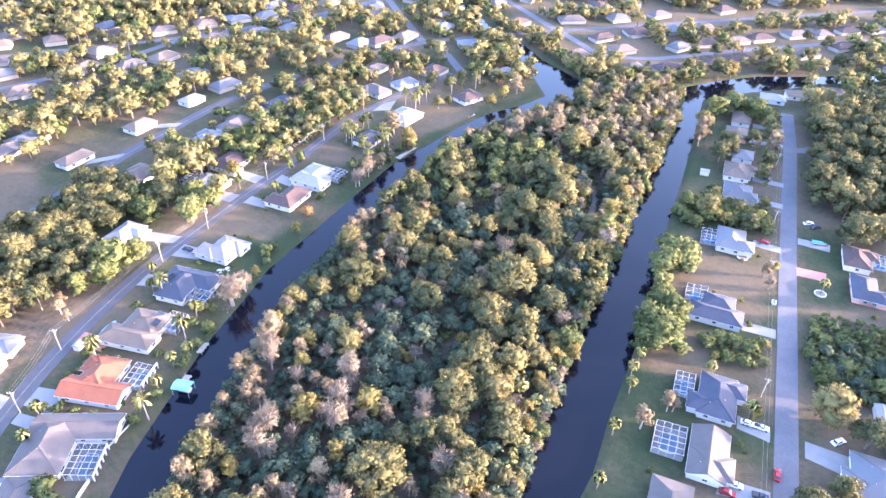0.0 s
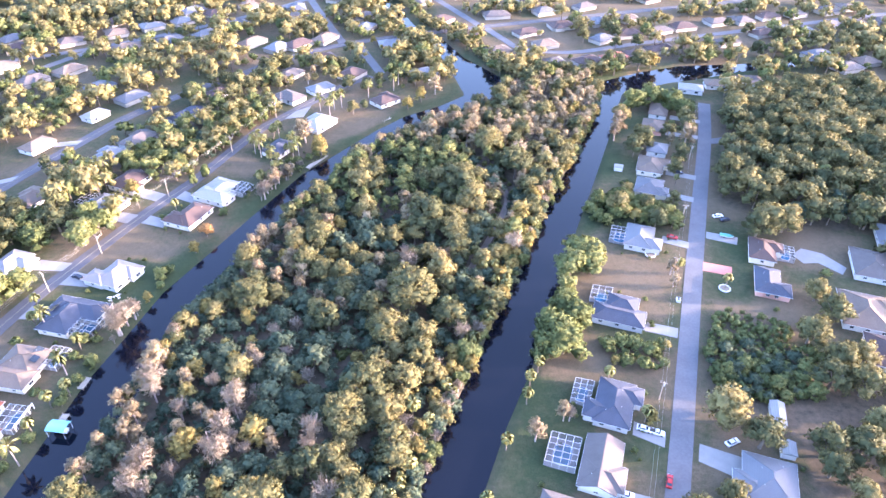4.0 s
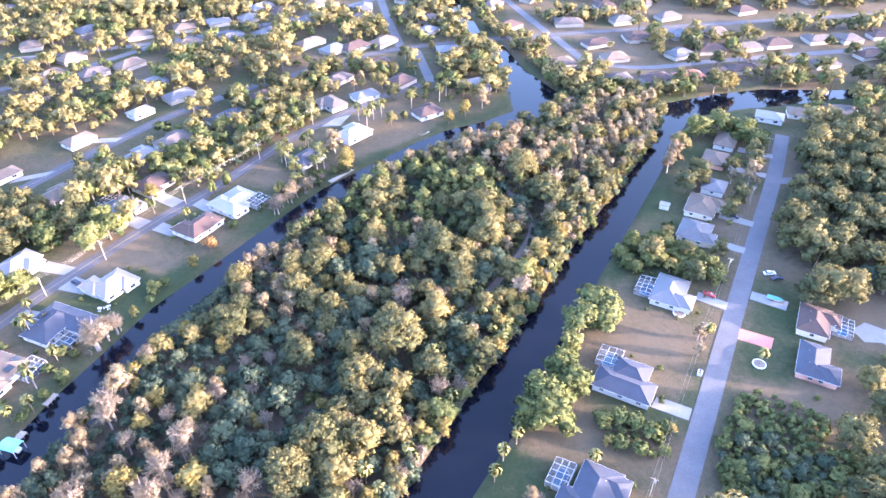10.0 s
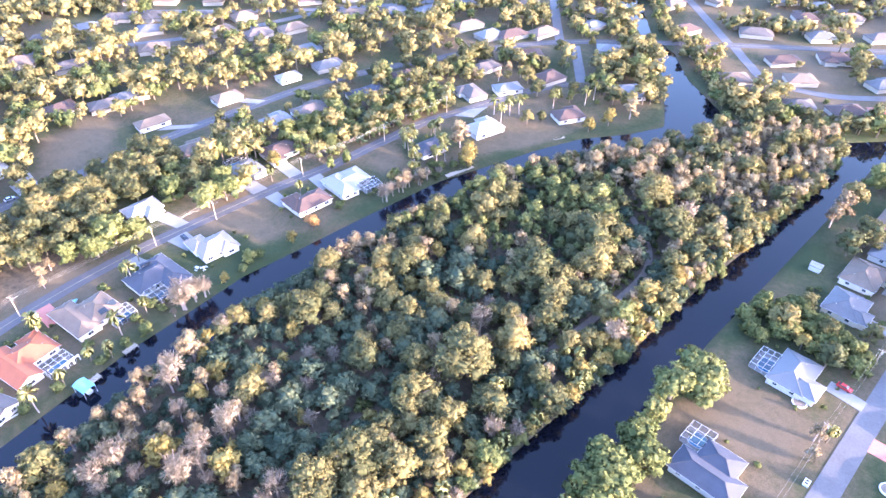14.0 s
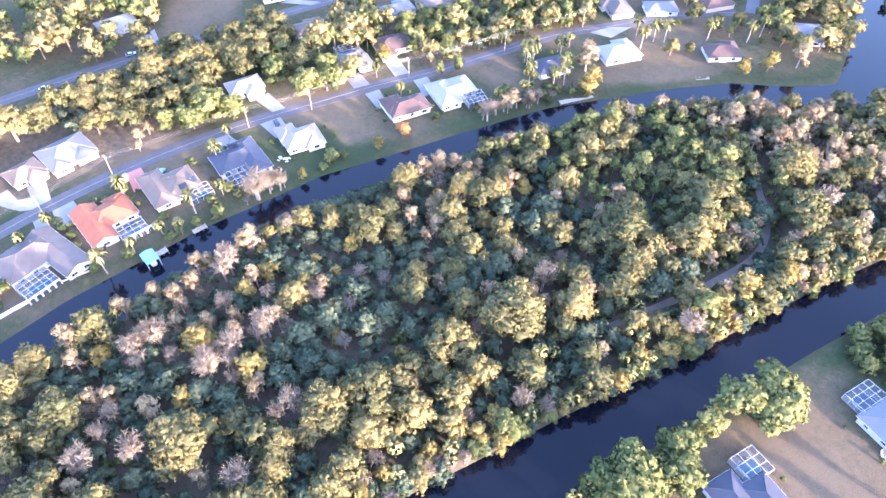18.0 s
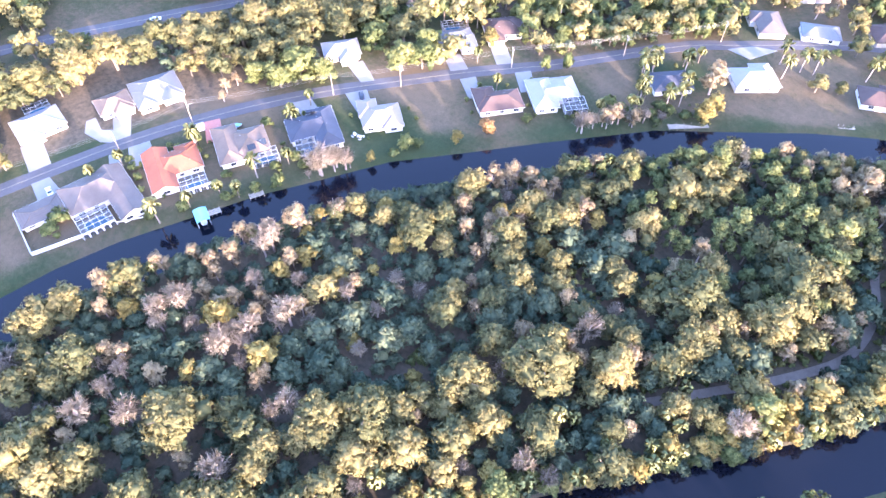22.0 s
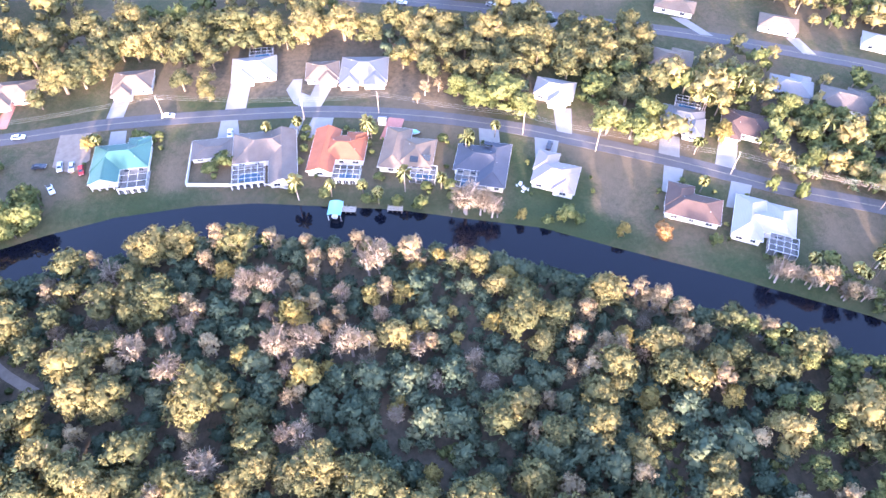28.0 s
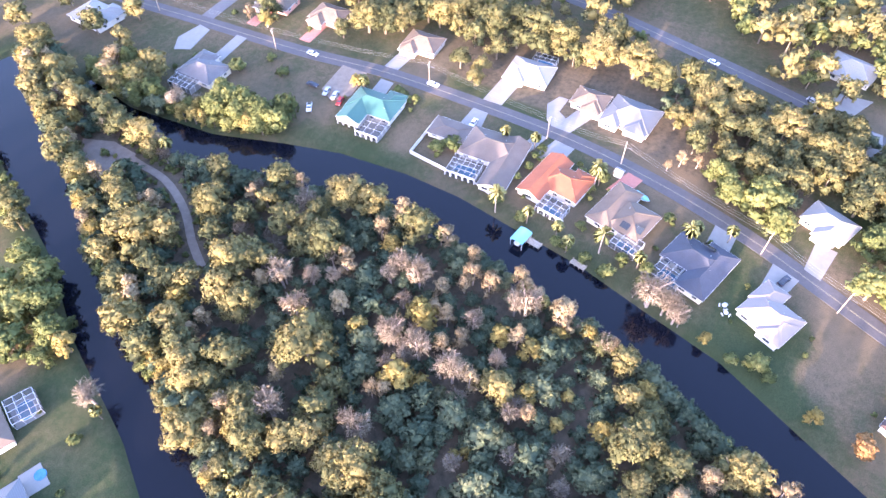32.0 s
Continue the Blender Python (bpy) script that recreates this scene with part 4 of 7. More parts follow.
# ---- houses along the canal's west bank ----
house("single-storey house with a teal hipped metal roof", -126, 44, 92, [(0, 1.5, 17, 11), (-4.2, -4, 8, 11, "gable"), (5, 5, 6, 9)], "teal")
house("long grey-taupe hipped house with a white screened patio", -123, 93, 92, [(-1, 4, 19, 13), (-17.5, 6, 13, 8, "low"), (5, -1.5, 8, 23, "gable")], "taupe")
house("white stucco house with an orange terracotta tile roof", -122, 117, 80, [(1.5, 1.5, 14, 10.5), (5.2, 4.5, 5.5, 8), (-4.5, 0, 7.5, 19, "gable")], "orange")
house("tan-roofed house with a long front wing", -119, 141, 76, [(2.5, -0.5, 11, 12.5), (-4.5, 1, 7.5, 18)], "tan", CREAM_WALL)
house("slate-blue hipped house with solar panels beside a bare tree", -111, 165, 73, [(0, 1, 16, 11), (4.2, -0.5, 8, 19)], "slate", CREAM_WALL)
house("white house with a pale blush tile roof", -103, 189, 66, [(0, -1, 13, 10), (-4, 4, 6, 8), (3.5, -3, 6, 9)], "blush")
house("house with a dark brown hipped shingle roof", -83, 229, 65, [(0, 0, 15.5, 9.5), (-4.5, 3, 7, 10)], "brown", CREAM_WALL)
house("bright white-roofed house with a screened pool", -74.5, 249, 63, [(0, 0, 14, 8), (4.5, 2, 7.5, 11), (-4.5, 0, 8, 16)], "white")
# ---- houses across the west street ----
house("white-walled house with a wide white drive", -172, 86, -88, [(0, 0, 15, 11), (4, 3, 7, 9)], "white")
house("small white house with a curved drive", -167, 112, -92, [(0, 0, 11, 9), (-2, 3, 6, 7)], "tan")
house("large white house with a grey hipped roof", -166, 128, -96, [(0, 0, 16, 13), (5, 4, 6, 10), (-4, 4, 7, 9)], "silver")
house("tan-roofed house half hidden by oaks", -169, 41, -88, [(0, 0, 13, 10), (3, 4, 6, 8)], "tan")
house("pale pink house with a red drive", -168, -2, -88, [(0, 0, 14, 10), (3, 4, 6, 8)], "tan", PINK_WALL)
house("tan-roofed house under trees", -166, -28, -86, [(0, 0, 14, 10), (3, 4, 6, 8)], "tan", PINK_WALL)
house("white-roofed house half hidden among oaks", -146, 198, -112, [(0, 0, 13, 9), (-2, 4, 6, 8)], "white")
house("grey-white house with a pool cage behind", -125, 240, -115, [(0, 0, 13, 9), (-4, 4, 6, 9), (3.5, 3, 6, 7)], "silver")
house("brown and tan hipped house with a long drive", -119, 261, -117, [(0, 0, 15, 11), (4.5, 3, 6, 12)], "brown", CREAM_WALL)
house("dark-roofed house with a screened pool by the canal", -114, -24, 88, [(0, 0, 15, 11), (-4, 4, 7, 9)], "grey", CREAM_WALL)
house("white-roofed house at the canal's end", -122, -88, 86, [(0, 0, 17, 12), (4, 4, 7, 8)], "white")
# ---- houses along the far road ----
house("white house with a tan hipped roof", -158, 247, 62, [(0, 0, 14, 10), (3, 3, 7, 8)], "tan", detail=1)
house("pale roofed house beside palms", -137, 286, 62, [(0, 0, 14, 9), (3, 3, 6, 8)], "silver", detail=1)
house("low grey-brown and white house", -127, 303, 60, [(0, 0, 17, 10), (4, 3, 7, 8)], "taupe", detail=1)
house("tan roofed white house by the road", -195, 261, -118, [(0, 0, 15, 8)], "tan", detail=1)
house("pale tan roofed house on a lawn", -177, 299, -117, [(0, 0, 14, 9)], "tan", detail=1)
house("white house with a bright roof", -160, 334, -120, [(0, 0, 12, 8)], "white", detail=1)
house("white house with many gables", -232, 194, -105, [(0, 0, 16, 12), (4, 4, 7, 8)], "white", detail=1)
house("blue-grey roofed house with a patio", -110, 332, 55, [(-3, 0, 12, 8), (7, 0, 7, 9)], "slate", detail=1)
house("low brown roofed house near the road", -99, 361, 52, [(0, 0, 13, 8)], "brown", detail=1)
house("tan roofed house on a rise", -55, 354, 140, [(0, 0, 15, 10), (4, 3, 7, 8)], "taupe", detail=1)
house("white-roofed house with a screened porch on the bank", -35, 318, 55, [(0, 0, 16, 11), (4, 3, 7, 10)], "white", detail=1)
house("dark grey house among palms", -53, 290, 60, [(0, 0, 14, 10)], "slate", detail=1)
house("grey-roofed house with a carport", -38, 366, 40, [(0, 0, 14, 9)], "silver", detail=1)
house("dark roofed house near the canal bend", 1, 347, 40, [(0, 0, 14, 10), (4, 3, 6, 8)], "brown", detail=1)
house("pale house by the north pond", 24, 388, 30, [(0, 0, 14, 9), (3, -6, 8, 8)], "silver", detail=1)
# ---- houses on the east bank ----
house("slate-blue hipped house with a screened pool", 73, 115, -113, [(0, 1, 17, 10), (4.5, -1, 6, 12), (-4.5, 3, 6, 11)], "slate")
house("long tan gabled house with a large screened pool", 64, 92.5, -113, [(0, 0, 17, 9.5), (3.5, 1, 7.5, 11)], "taupe", gable=True)
house("slate-blue house with a screened pool and drive", 88, 158, -113, [(3.5, 0, 8, 17), (-3, 0.5, 8, 10)], "slate")
house("pale blue metal-roofed house with a screened pool", 109, 203, -113, [(0, 0, 15, 10), (3.5, 4, 7, 9)], "silver")
house("grey hipped house with a green lawn", 126, 243, -113, [(0, 0, 13, 11), (3, 4, 6, 8)], "grey", CREAM_WALL)
house("tan hipped house with several gables", 133, 263, -113, [(0, 0, 15, 11), (-4, 4, 6, 8)], "tan", CREAM_WALL)
house("small pale metal-roofed white house", 142, 280, -113, [(0, 0, 10, 9)], "silver", detail=1)
house("tan roofed house beyond a shrubbery", 148, 306, -113, [(0, 0, 13, 10)], "tan", PINK_WALL, detail=1)
house("low tan roofed house on a lawn", 158, 326, -113, [(0, 0, 15, 9)], "tan", detail=1)
house("low grey-taupe hipped house by the canal", 48, 76, -113, [(0, 0, 14, 10)], "taupe", detail=1)
house("tan roofed house with a screened pool by the canal", 24, 23.5, -113, [(0, 0, 14, 10), (3, 4, 6, 8)], "tan", detail=1)
house("pale blue roofed house with a small white patio", 36, 46.5, -113, [(0, 0, 14, 10), (3, 4, 6, 8)], "silver", detail=1)
# ---- houses east of the east street ----
house("brown-roofed house beside a big oak", 157, 191, 67, [(0, 0, 14, 9), (3, -3, 6, 9)], "brown", CREAM_WALL)
house("pink house with a slate-blue roof", 150, 171, 67, [(0, 0, 15, 8), (-4, -3, 7, 9)], "slate", PINK_WALL)
house("grey hipped house with a concrete drive", 110, 84, 67, [(0, 0, 15, 13), (-3, 5, 7, 8)], "silver")
house("tan hipped house at the edge of the woods", 197, 179, -113, [(0, 0, 18, 13), (4, 3, 8, 11)], "taupe")
house("pale blue-grey house backing onto the woods", 217, 197, -113, [(0, 0, 16, 11), (-4, 4, 7, 9)], "silver")
house("dark brown hipped house among oaks", 174, 131, -113, [(0, 0, 15, 12), (3.5, 4, 7, 9)], "brown", CREAM_WALL)
house("slate-blue hipped house with a white drive", 160, 93, -113, [(0, 0, 10, 14), (-4, 1, 6, 8)], "slate")
house("white house with a long navy-grey roof", 148, 65, -113, [(0, 0, 19, 9), (-4, 5, 8, 8)], "slate")
house("white-roofed house beyond a bare yard", 143, 43, -113, [(0, 0, 14, 10)], "white")
house("tan roofed house with a side yard", 178, 152, -113, [(0, 0, 19, 15), (-5, 3, 8, 12)], "tan")
house("white roofed house at the street's end", 188, 356, 160, [(0, 0, 13, 9)], "white", detail=1)
house("tan roofed house by the basin", 207, 362, 170, [(0, 0, 14, 9)], "tan", detail=1)
house("brown roofed house by the basin", 229, 367, 175, [(0, 0, 15, 10)], "taupe", detail=1)

FAR_LEFT = [(-251, 255), (-232, 268), (-228, 281), (-147, 357), (-172, 372), (-232, 346), (-241, 380), (-199, 401), (-128, 466), (-92, 448), (-73, 437), (-60, 443), (-42, 454), (-20, 388), (-59, 388), (-200, 498), (-316, 435), (-290, 300), (-330, 350), (-280, 210), (-150, 520), (-110, 560), (-260, 460), (-350, 500)]
FAR_RIGHT = [(86, 409), (112, 402), (135, 404), (155, 409), (172, 415), (104, 462), (113, 437), (78, 425), (156, 446), (178, 456), (87, 503), (43, 492), (-14, 477), (-15, 503), (161, 522), (127, 572), (203, 462), (191, 424), (244, 436), (279, 454), (297, 409), (305, 386), (323, 395), (30, 540), (60, 560), (-40, 550), (220, 540), (280, 570), (200, 600), (340, 470)]
far_roofs = ["tan", "taupe", "silver", "grey", "taupe", "brown", "brown", "tan"]
fr = np.random.default_rng(3)
for n, (hx, hy) in enumerate(FAR_LEFT + FAR_RIGHT):
    lines = [line for line, _ in ROADS]
    house("distant one-storey suburban house", hx, hy, (20 if hx > 60 else 55) + fr.normal(0, 6), [(0, 0, fr.uniform(14, 19), fr.uniform(9, 12)), (4, 2, 6, 9)], far_roofs[int(fr.integers(8))] if (hx, hy) != (155, 409) else "red", FAR_WALL, detail=0)

rows = [(R2[12:17], 24.0), (NORTH_STREETS[3][2:], 23.0), (NORTH_STREETS[0], 26.0), (NORTH_STREETS[2], 26.0), (NORTH_STREETS[4], 27.0), (NORTH_STREETS[5], 28.0), (NORTH_STREETS[6], 26.0)]
taken = [(o.matrix_world.translation.x, o.matrix_world.translation.y) for o in scene.objects if o.name.startswith("house")]
for line, gap in rows:
    pts = smooth_line(line, gap)
    for p, q in zip(pts, pts[1:]):
        d = (q - p).normalized()
        for side in (-1, 1):
            hx, hy = p.x - d.y * side * 17 + fr.normal(0, 1.5), p.y + d.x * side * 17 + fr.normal(0, 1.5)
            at = np.array([hx]), np.array([hy])
            if hy > 640 or depth_of_water(*at)[0] > -12 or any(math.hypot(hx - a, hy - b) < 20 for a, b in taken) or any(far_from(other, *at)[0] < 12 for other, _ in ROADS):
                continue
            taken.append((hx, hy))
            form = [(0, 0, fr.uniform(13, 18), fr.uniform(9, 12)), (fr.uniform(-5, 5), 3.5 * side, 6.5, 9)]
            house("distant one-storey suburban house", hx, hy, math.degrees(math.atan2(d.y, d.x)) + fr.normal(0, 3), form, far_roofs[int(fr.integers(8))], FAR_WALL, detail=0)

HOUSE_SPOTS = [(o.matrix_world.translation.x, o.matrix_world.translation.y) for o in scene.objects if o.name.startswith("house")]
KEEP_CLEAR += [(a, b, 11.0) for a, b in HOUSE_SPOTS]


# ---- pool enclosures ----
cage(-114.5, 87, 92, 10.5, 8, "white-framed screened pool cage beside an arcade")
cage(-111.5, 119.5, 80, 9, 6, "white-framed screened pool cage behind the tiled house")
cage(-108.5, 145, 76, 8.5, 6, "screened pool cage behind the tan house")
cage(-103.5, 159.5, 73, 9, 7.5, "white-framed screened pool cage by the canal")
cage(-65, 251, 63, 8.5, 6.5, "dark screened cage behind the white house", water=False)
cage(-182, 88, -88, 9, 5, "screened cage behind the white house")
cage(-133, 245, -115, 9, 6, "white-framed screened pool cage")
cage(65.2, 120.5, -113, 9, 6, "white-framed screened pool cage with blue water")
cage(54.2, 98.2, -113, 11, 9, "large white-framed pool cage with blue water")
cage(83.5, 167.5, -113, 7.5, 7.5, "white-framed pool cage with blue water")
cage(101.5, 205.5, -113, 9.5, 8, "screened pool cage under a pale roof")
cage(166.5, 189, 67, 8, 6, "dark screened pool cage behind the brown house")
cage(-106, -26, 88, 11, 7, "screened pool cage by the canal", water=False)
cage(14.5, 27, -113, 8, 7, "screened pool cage on the east bank")
cage(-117.2, 49.3, 92, 9.0, 9, "screened porch behind the teal house", height=2.6, water=False, bay=3)


def arcade(x, y, turn, bays, w, label, h=2.6):
    """A white wall of round arches."""
    top = new("arcade")
    top.matrix_world = pose(x, y, 0, 0, 0, turn)
    ring = [(0, 0), (0.3, 0), (0.3, 1.2)] + [(w / 2 - (w / 2 - 0.3) * math.cos(a), 1.2 + (w / 2 - 0.3) * math.sin(a)) for a in (math.pi * i / 10 for i in range(1, 10))] + [(w - 0.3, 1.2), (w - 0.3, 0), (w, 0), (w, h), (0, h)]
    s = Shape().solid([(p, -0.12, q) for p, q in ring], [(p, 0.12, q) for p, q in ring])
    me = s.mesh("arch", WHITE_WALL)
    for i in range(bays):
        part("arch", me, top, at=Matrix.Translation(((i - bays / 2) * w, 0, 0)))
    return tagged(top, label, "arcade")


arcade(-110.3, 87, 92, 5, 2.2, "white arched wall closing the pool cage")
arcade(-108.2, 120.2, 80, 4, 2.3, "white arched wall behind the terracotta house")
arcade(-112.5, 49.3, 92, 4, 2.2, "white arched wall of the rear porch")
arcade(-114.9, 39.5, 92, 3, 2.4, "white arched wall of the side porch")

# ---- walls, drives, paths ----


def wall_run(pts, h, mat, label, thick=0.2):
    s = Shape()
    for (x0, y0), (x1, y1) in zip(pts, pts[1:]):
        d = Vector((x1 - x0, y1 - y0, 0)).normalized() * thick / 2
        n = Vector((-d.y, d.x, 0))
        a, b = Vector((x0, y0, -0.2)) - d, Vector((x1, y1, -0.2)) + d
        s.solid([a - n, b - n, b + n, a + n], [p + Vector((0, 0, h + 0.2)) for p in (a - n, b - n, b + n, a + n)])
    return tagged(new("garden_wall", s.mesh("garden_wall", mat)), label, "wall")


wall_run([(-133, 66.5), (-113.5, 66.5), (-111.5, 81.5)], 1.5, WHITE_WALL, "low white stucco courtyard wall")
wall_run([(-111.2, 92.5), (-108, 101)], 0.5, WHITE_WALL, "low white kerb wall by the bank")
PALE = CONCRETE
for pts, mat, text in (
    ([(-145.2, 75), (-135, 74.5), (-134.6, 82.5), (-145, 81)], PALE, "pale concrete drive with a white car"),
    ([(-143.5, 101), (-134, 98), (-133.5, 102.5), (-143, 105)], PALE, "pale concrete drive"),
    ([(-143.2, 108), (-133, 104.5), (-131, 113.5), (-142.2, 115.5)], PALE, "fan-shaped pale concrete drive"),
    ([(-140, 135.5), (-129, 131.5), (-127.6, 137.5), (-138.5, 141)], BRICK_RED, "pinkish paver drive"),
    ([(-130.5, 167), (-120, 166), (-118.5, 173), (-128.5, 174)], PALE, "pale concrete drive"),
    ([(-123.5, 186), (-112, 184), (-109.5, 190), (-120.5, 194)], PALE, "flared pale concrete drive"),
    ([(-104.5, 227), (-93, 222.5), (-91, 227.5), (-102, 233)], PALE, "pale concrete drive"),
    ([(-94.8, 247), (-84, 241), (-81.5, 246.5), (-92, 253)], PALE, "pale concrete drive"),
    ([(-151.3, 76), (-166, 77), (-166, 84.5), (-151.3, 83.5)], PALE, "wide white concrete drive"),
    ([(-149.4, 104), (-152, 101), (-160, 98), (-166, 100.5), (-166, 104), (-158, 103.5), (-155.5, 107), (-162, 109), (-162, 116), (-149, 111)], PALE, "curved white concrete drive"),
    ([(-151.3, 33.5), (-163, 34.5), (-163, 40.5), (-151.3, 39.5)], PALE, "pale drive under oaks"),
    ([(-150, -6), (-162, -6), (-162, -1), (-150, -1)], BRICK_RED, "red paver drive"),
    ([(-149, -32), (-160, -32), (-160, -27), (-149, -27)], BRICK_RED, "red paver drive"),
    ([(-125.6, 194.5), (-138, 196), (-137, 202.5), (-123.5, 199.5)], PALE, "white concrete drive"),
    ([(-110.6, 227), (-119.5, 230.5), (-117.5, 237), (-107.5, 233.5)], PALE, "white concrete drive"),
    ([(-103, 244.5), (-114, 250), (-111.5, 256), (-100, 250.5)], PALE, "long pale concrete drive"),
    ([(-143.8, 36.5), (-134, 37), (-134, 43), (-143.8, 42)], PALE, "pale drive of the teal house"),
    ([(-144, 19), (-128, 20), (-124, 27), (-130, 32), (-144, 30)], DIRT, "bare sandy parking patch"),
    ([(-139, -48), (-128, -50), (-121, -46), (-124, -40), (-138, -42)], PALE, "pale curved drive"),
    ([(-140.5, -30), (-122, -29), (-122, -24), (-140.5, -25)], PALE, "pale concrete drive"),
    ([(118.5, 201.5), (128.3, 196.3), (130.2, 200.6), (120.5, 206)], PALE, "pale concrete drive"),
    ([(94.5, 148.5), (105.2, 144.2), (107.2, 149), (97, 153)], PALE, "sunlit pale concrete drive"),
    ([(77, 104), (85.2, 98.8), (87.2, 103.4), (79, 109)], PALE, "pale concrete drive with two cars"),
    ([(63, 81), (76.6, 77), (78.6, 81.6), (66, 86.5)], PALE, "pale concrete drive with parked trucks"),
    ([(96.2, 99.5), (93.6, 93.5), (103, 87), (108, 93.5)], PALE, "pale concrete drive"),
    ([(131, 187), (128.8, 181.5), (139, 177.5), (141.5, 183)], BRICK_RED, "pink paver drive"),
    ([(208, 174), (211.5, 175.5), (219, 162), (214.5, 158.5)], PALE, "pale concrete drive to the bend"),
    ([(191, 152), (209.5, 147), (206, 138.6), (188, 142)], PALE, "broad sunlit concrete drive"),
    ([(181, 131), (202, 124), (200.6, 119), (180, 125)], PALE, "pale concrete drive"),
    ([(167, 94), (189.5, 87), (187.5, 82), (166, 89)], PALE, "pale concrete drive"),
    ([(140.6, 208), (138.6, 203.4), (150, 198), (152.5, 203)], PALE, "pale concrete drive"),
    ([(131, 237.5), (143.6, 231.5), (145.4, 235.6), (133, 242)], PALE, "pale concrete drive"),
    ([(139, 257), (152, 251), (153.8, 255), (141, 261.5)], PALE, "pale concrete drive"),
    ([(153, 299), (169, 293), (170.6, 297), (155, 303.5)], PALE, "pale concrete drive"),
    ([(162, 318), (177.5, 312), (179, 316), (164, 323)], PALE, "pale concrete drive"),
    ([(-185, 205), (-200, 204), (-200, 209), (-186, 210)], PALE, "pale concrete drive"),
    ([(-217, 192), (-206, 188), (-205, 198), (-218, 204)], PALE, "broad pale concrete drive"),
    ([(-176, 266), (-190, 258), (-188, 264), (-174.5, 271)], PALE, "pale concrete drive"),
    ([(-159, 302), (-170, 300), (-169, 305), (-157.5, 307)], PALE, "pale concrete drive"),
    ([(-45, 330), (-55, 328), (-50, 338), (-42, 344)], PALE, "pale concrete drive"),
):
    slab("driveway", pts, mat, text, "driveway")

slab("patio", [(22.5, 41.0), (27.5, 39.0), (30.0, 45.0), (25.0, 47.2)], CONCRETE, "white paved patio beside the house", "patio", 0.12)
slab("garden_pool", [(24.6 + 1.5 * math.cos(a), 43.4 + 1.5 * math.sin(a)) for a in (math.pi * k / 8 for k in range(16))], POOL, "small round blue garden pool", "pool", 0.2)
slab("sand_patch", [(170, 190), (176, 194), (183, 190), (188, 180), (184, 176), (178, 184), (172, 184)], CONCRETE, "pale bare sandy patch in a yard", "ground", 0.05)

# ---- docks and boats ----


def dock(x, y, turn, l, w, label, posts=4):
    top = new("dock")
    top.matrix_world = pose(x, y, 0, 0, 0, turn)
    n = int(l / 0.32)
    plank = Shape().box(-0.14, -w / 2, -0.02, 0.14, w / 2, 0.03).mesh("plank", WOOD)
    for i in range(n):
        part("plank", plank, top, at=Matrix.Translation((-l / 2 + (i + 0.5) * l / n, 0, -0.1)))
    for i in range(posts):
        for sgn in (-1, 1):
            px = -l / 2 + 0.2 + i * (l - 0.4) / (posts - 1)
            part("post", Shape().tube([(px, sgn * (w / 2 - 0.1), -3), (px, sgn * (w / 2 - 0.1), 0.5)], [0.1, 0.09], 6).mesh("post", WOOD), top)
    for sgn in (-1, 1):
        part("stringer", Shape().box(-l / 2, sgn * w / 3 - 0.06, -0.32, l / 2, sgn * w / 3 + 0.06, -0.13).mesh("stringer", WOOD), top)
    return tagged(top, label, "dock")


dock(-33, 278.5, 57, 15, 2.6, "long weathered timber dock along the bank", 6)
dock(-95.8, 134.5, 78, 5, 2.0, "small timber dock with a boat step")
dock(-97.2, 119.5, 80, 5, 2.4, "small timber dock beside a boat lift")
dock(2, 325, 45, 6, 1.6, "small timber dock with a boat")


def boat_lift(x, y, turn):
    """A turquoise canvas canopy on four posts over a boat."""
    top = new("boat_lift")
    top.matrix_world = pose(x, y, 0, 0, 0, turn)
    s = Shape()
    n = 8
    ring = [(-2.2 + 4.4 * i / n, 2.1 + 0.55 * math.sin(math.pi * i / n)) for i in range(n + 1)]
    ring += [(p, q - 0.08) for p, q in reversed(ring)]
    s.solid([(p, -3.0, q) for p, q in ring], [(p, 3.0, q) for p, q in ring])
    part("canopy", s.mesh("canopy", CYAN_ROOF), top, "turquoise canvas canopy")
    for px in (-2, 2):
        for py in (-2.7, 2.7):
            part("post", Shape().tube([(px, py, -3), (px, py, 2.15)], [0.09, 0.09], 6).mesh("post", TRIM), top)
    hull = Shape().solid([(-0.7, -2.4, -0.4), (0.7, -2.4, -0.4), (0.6, 1.2, -0.4), (0, 2.6, -0.2), (-0.6, 1.2, -0.4)], [(-1.0, -2.5, 0.5), (1.0, -2.5, 0.5), (1.0, 1.2, 0.55), (0, 2.9, 0.7), (-1.0, 1.2, 0.55)])
    part("hull", hull.mesh("hull", TRIM), top, "white boat hull")
    return tagged(top, "turquoise canopied boat lift at the bank", "boat lift")


boat_lift(-96.2, 115.5, 80)


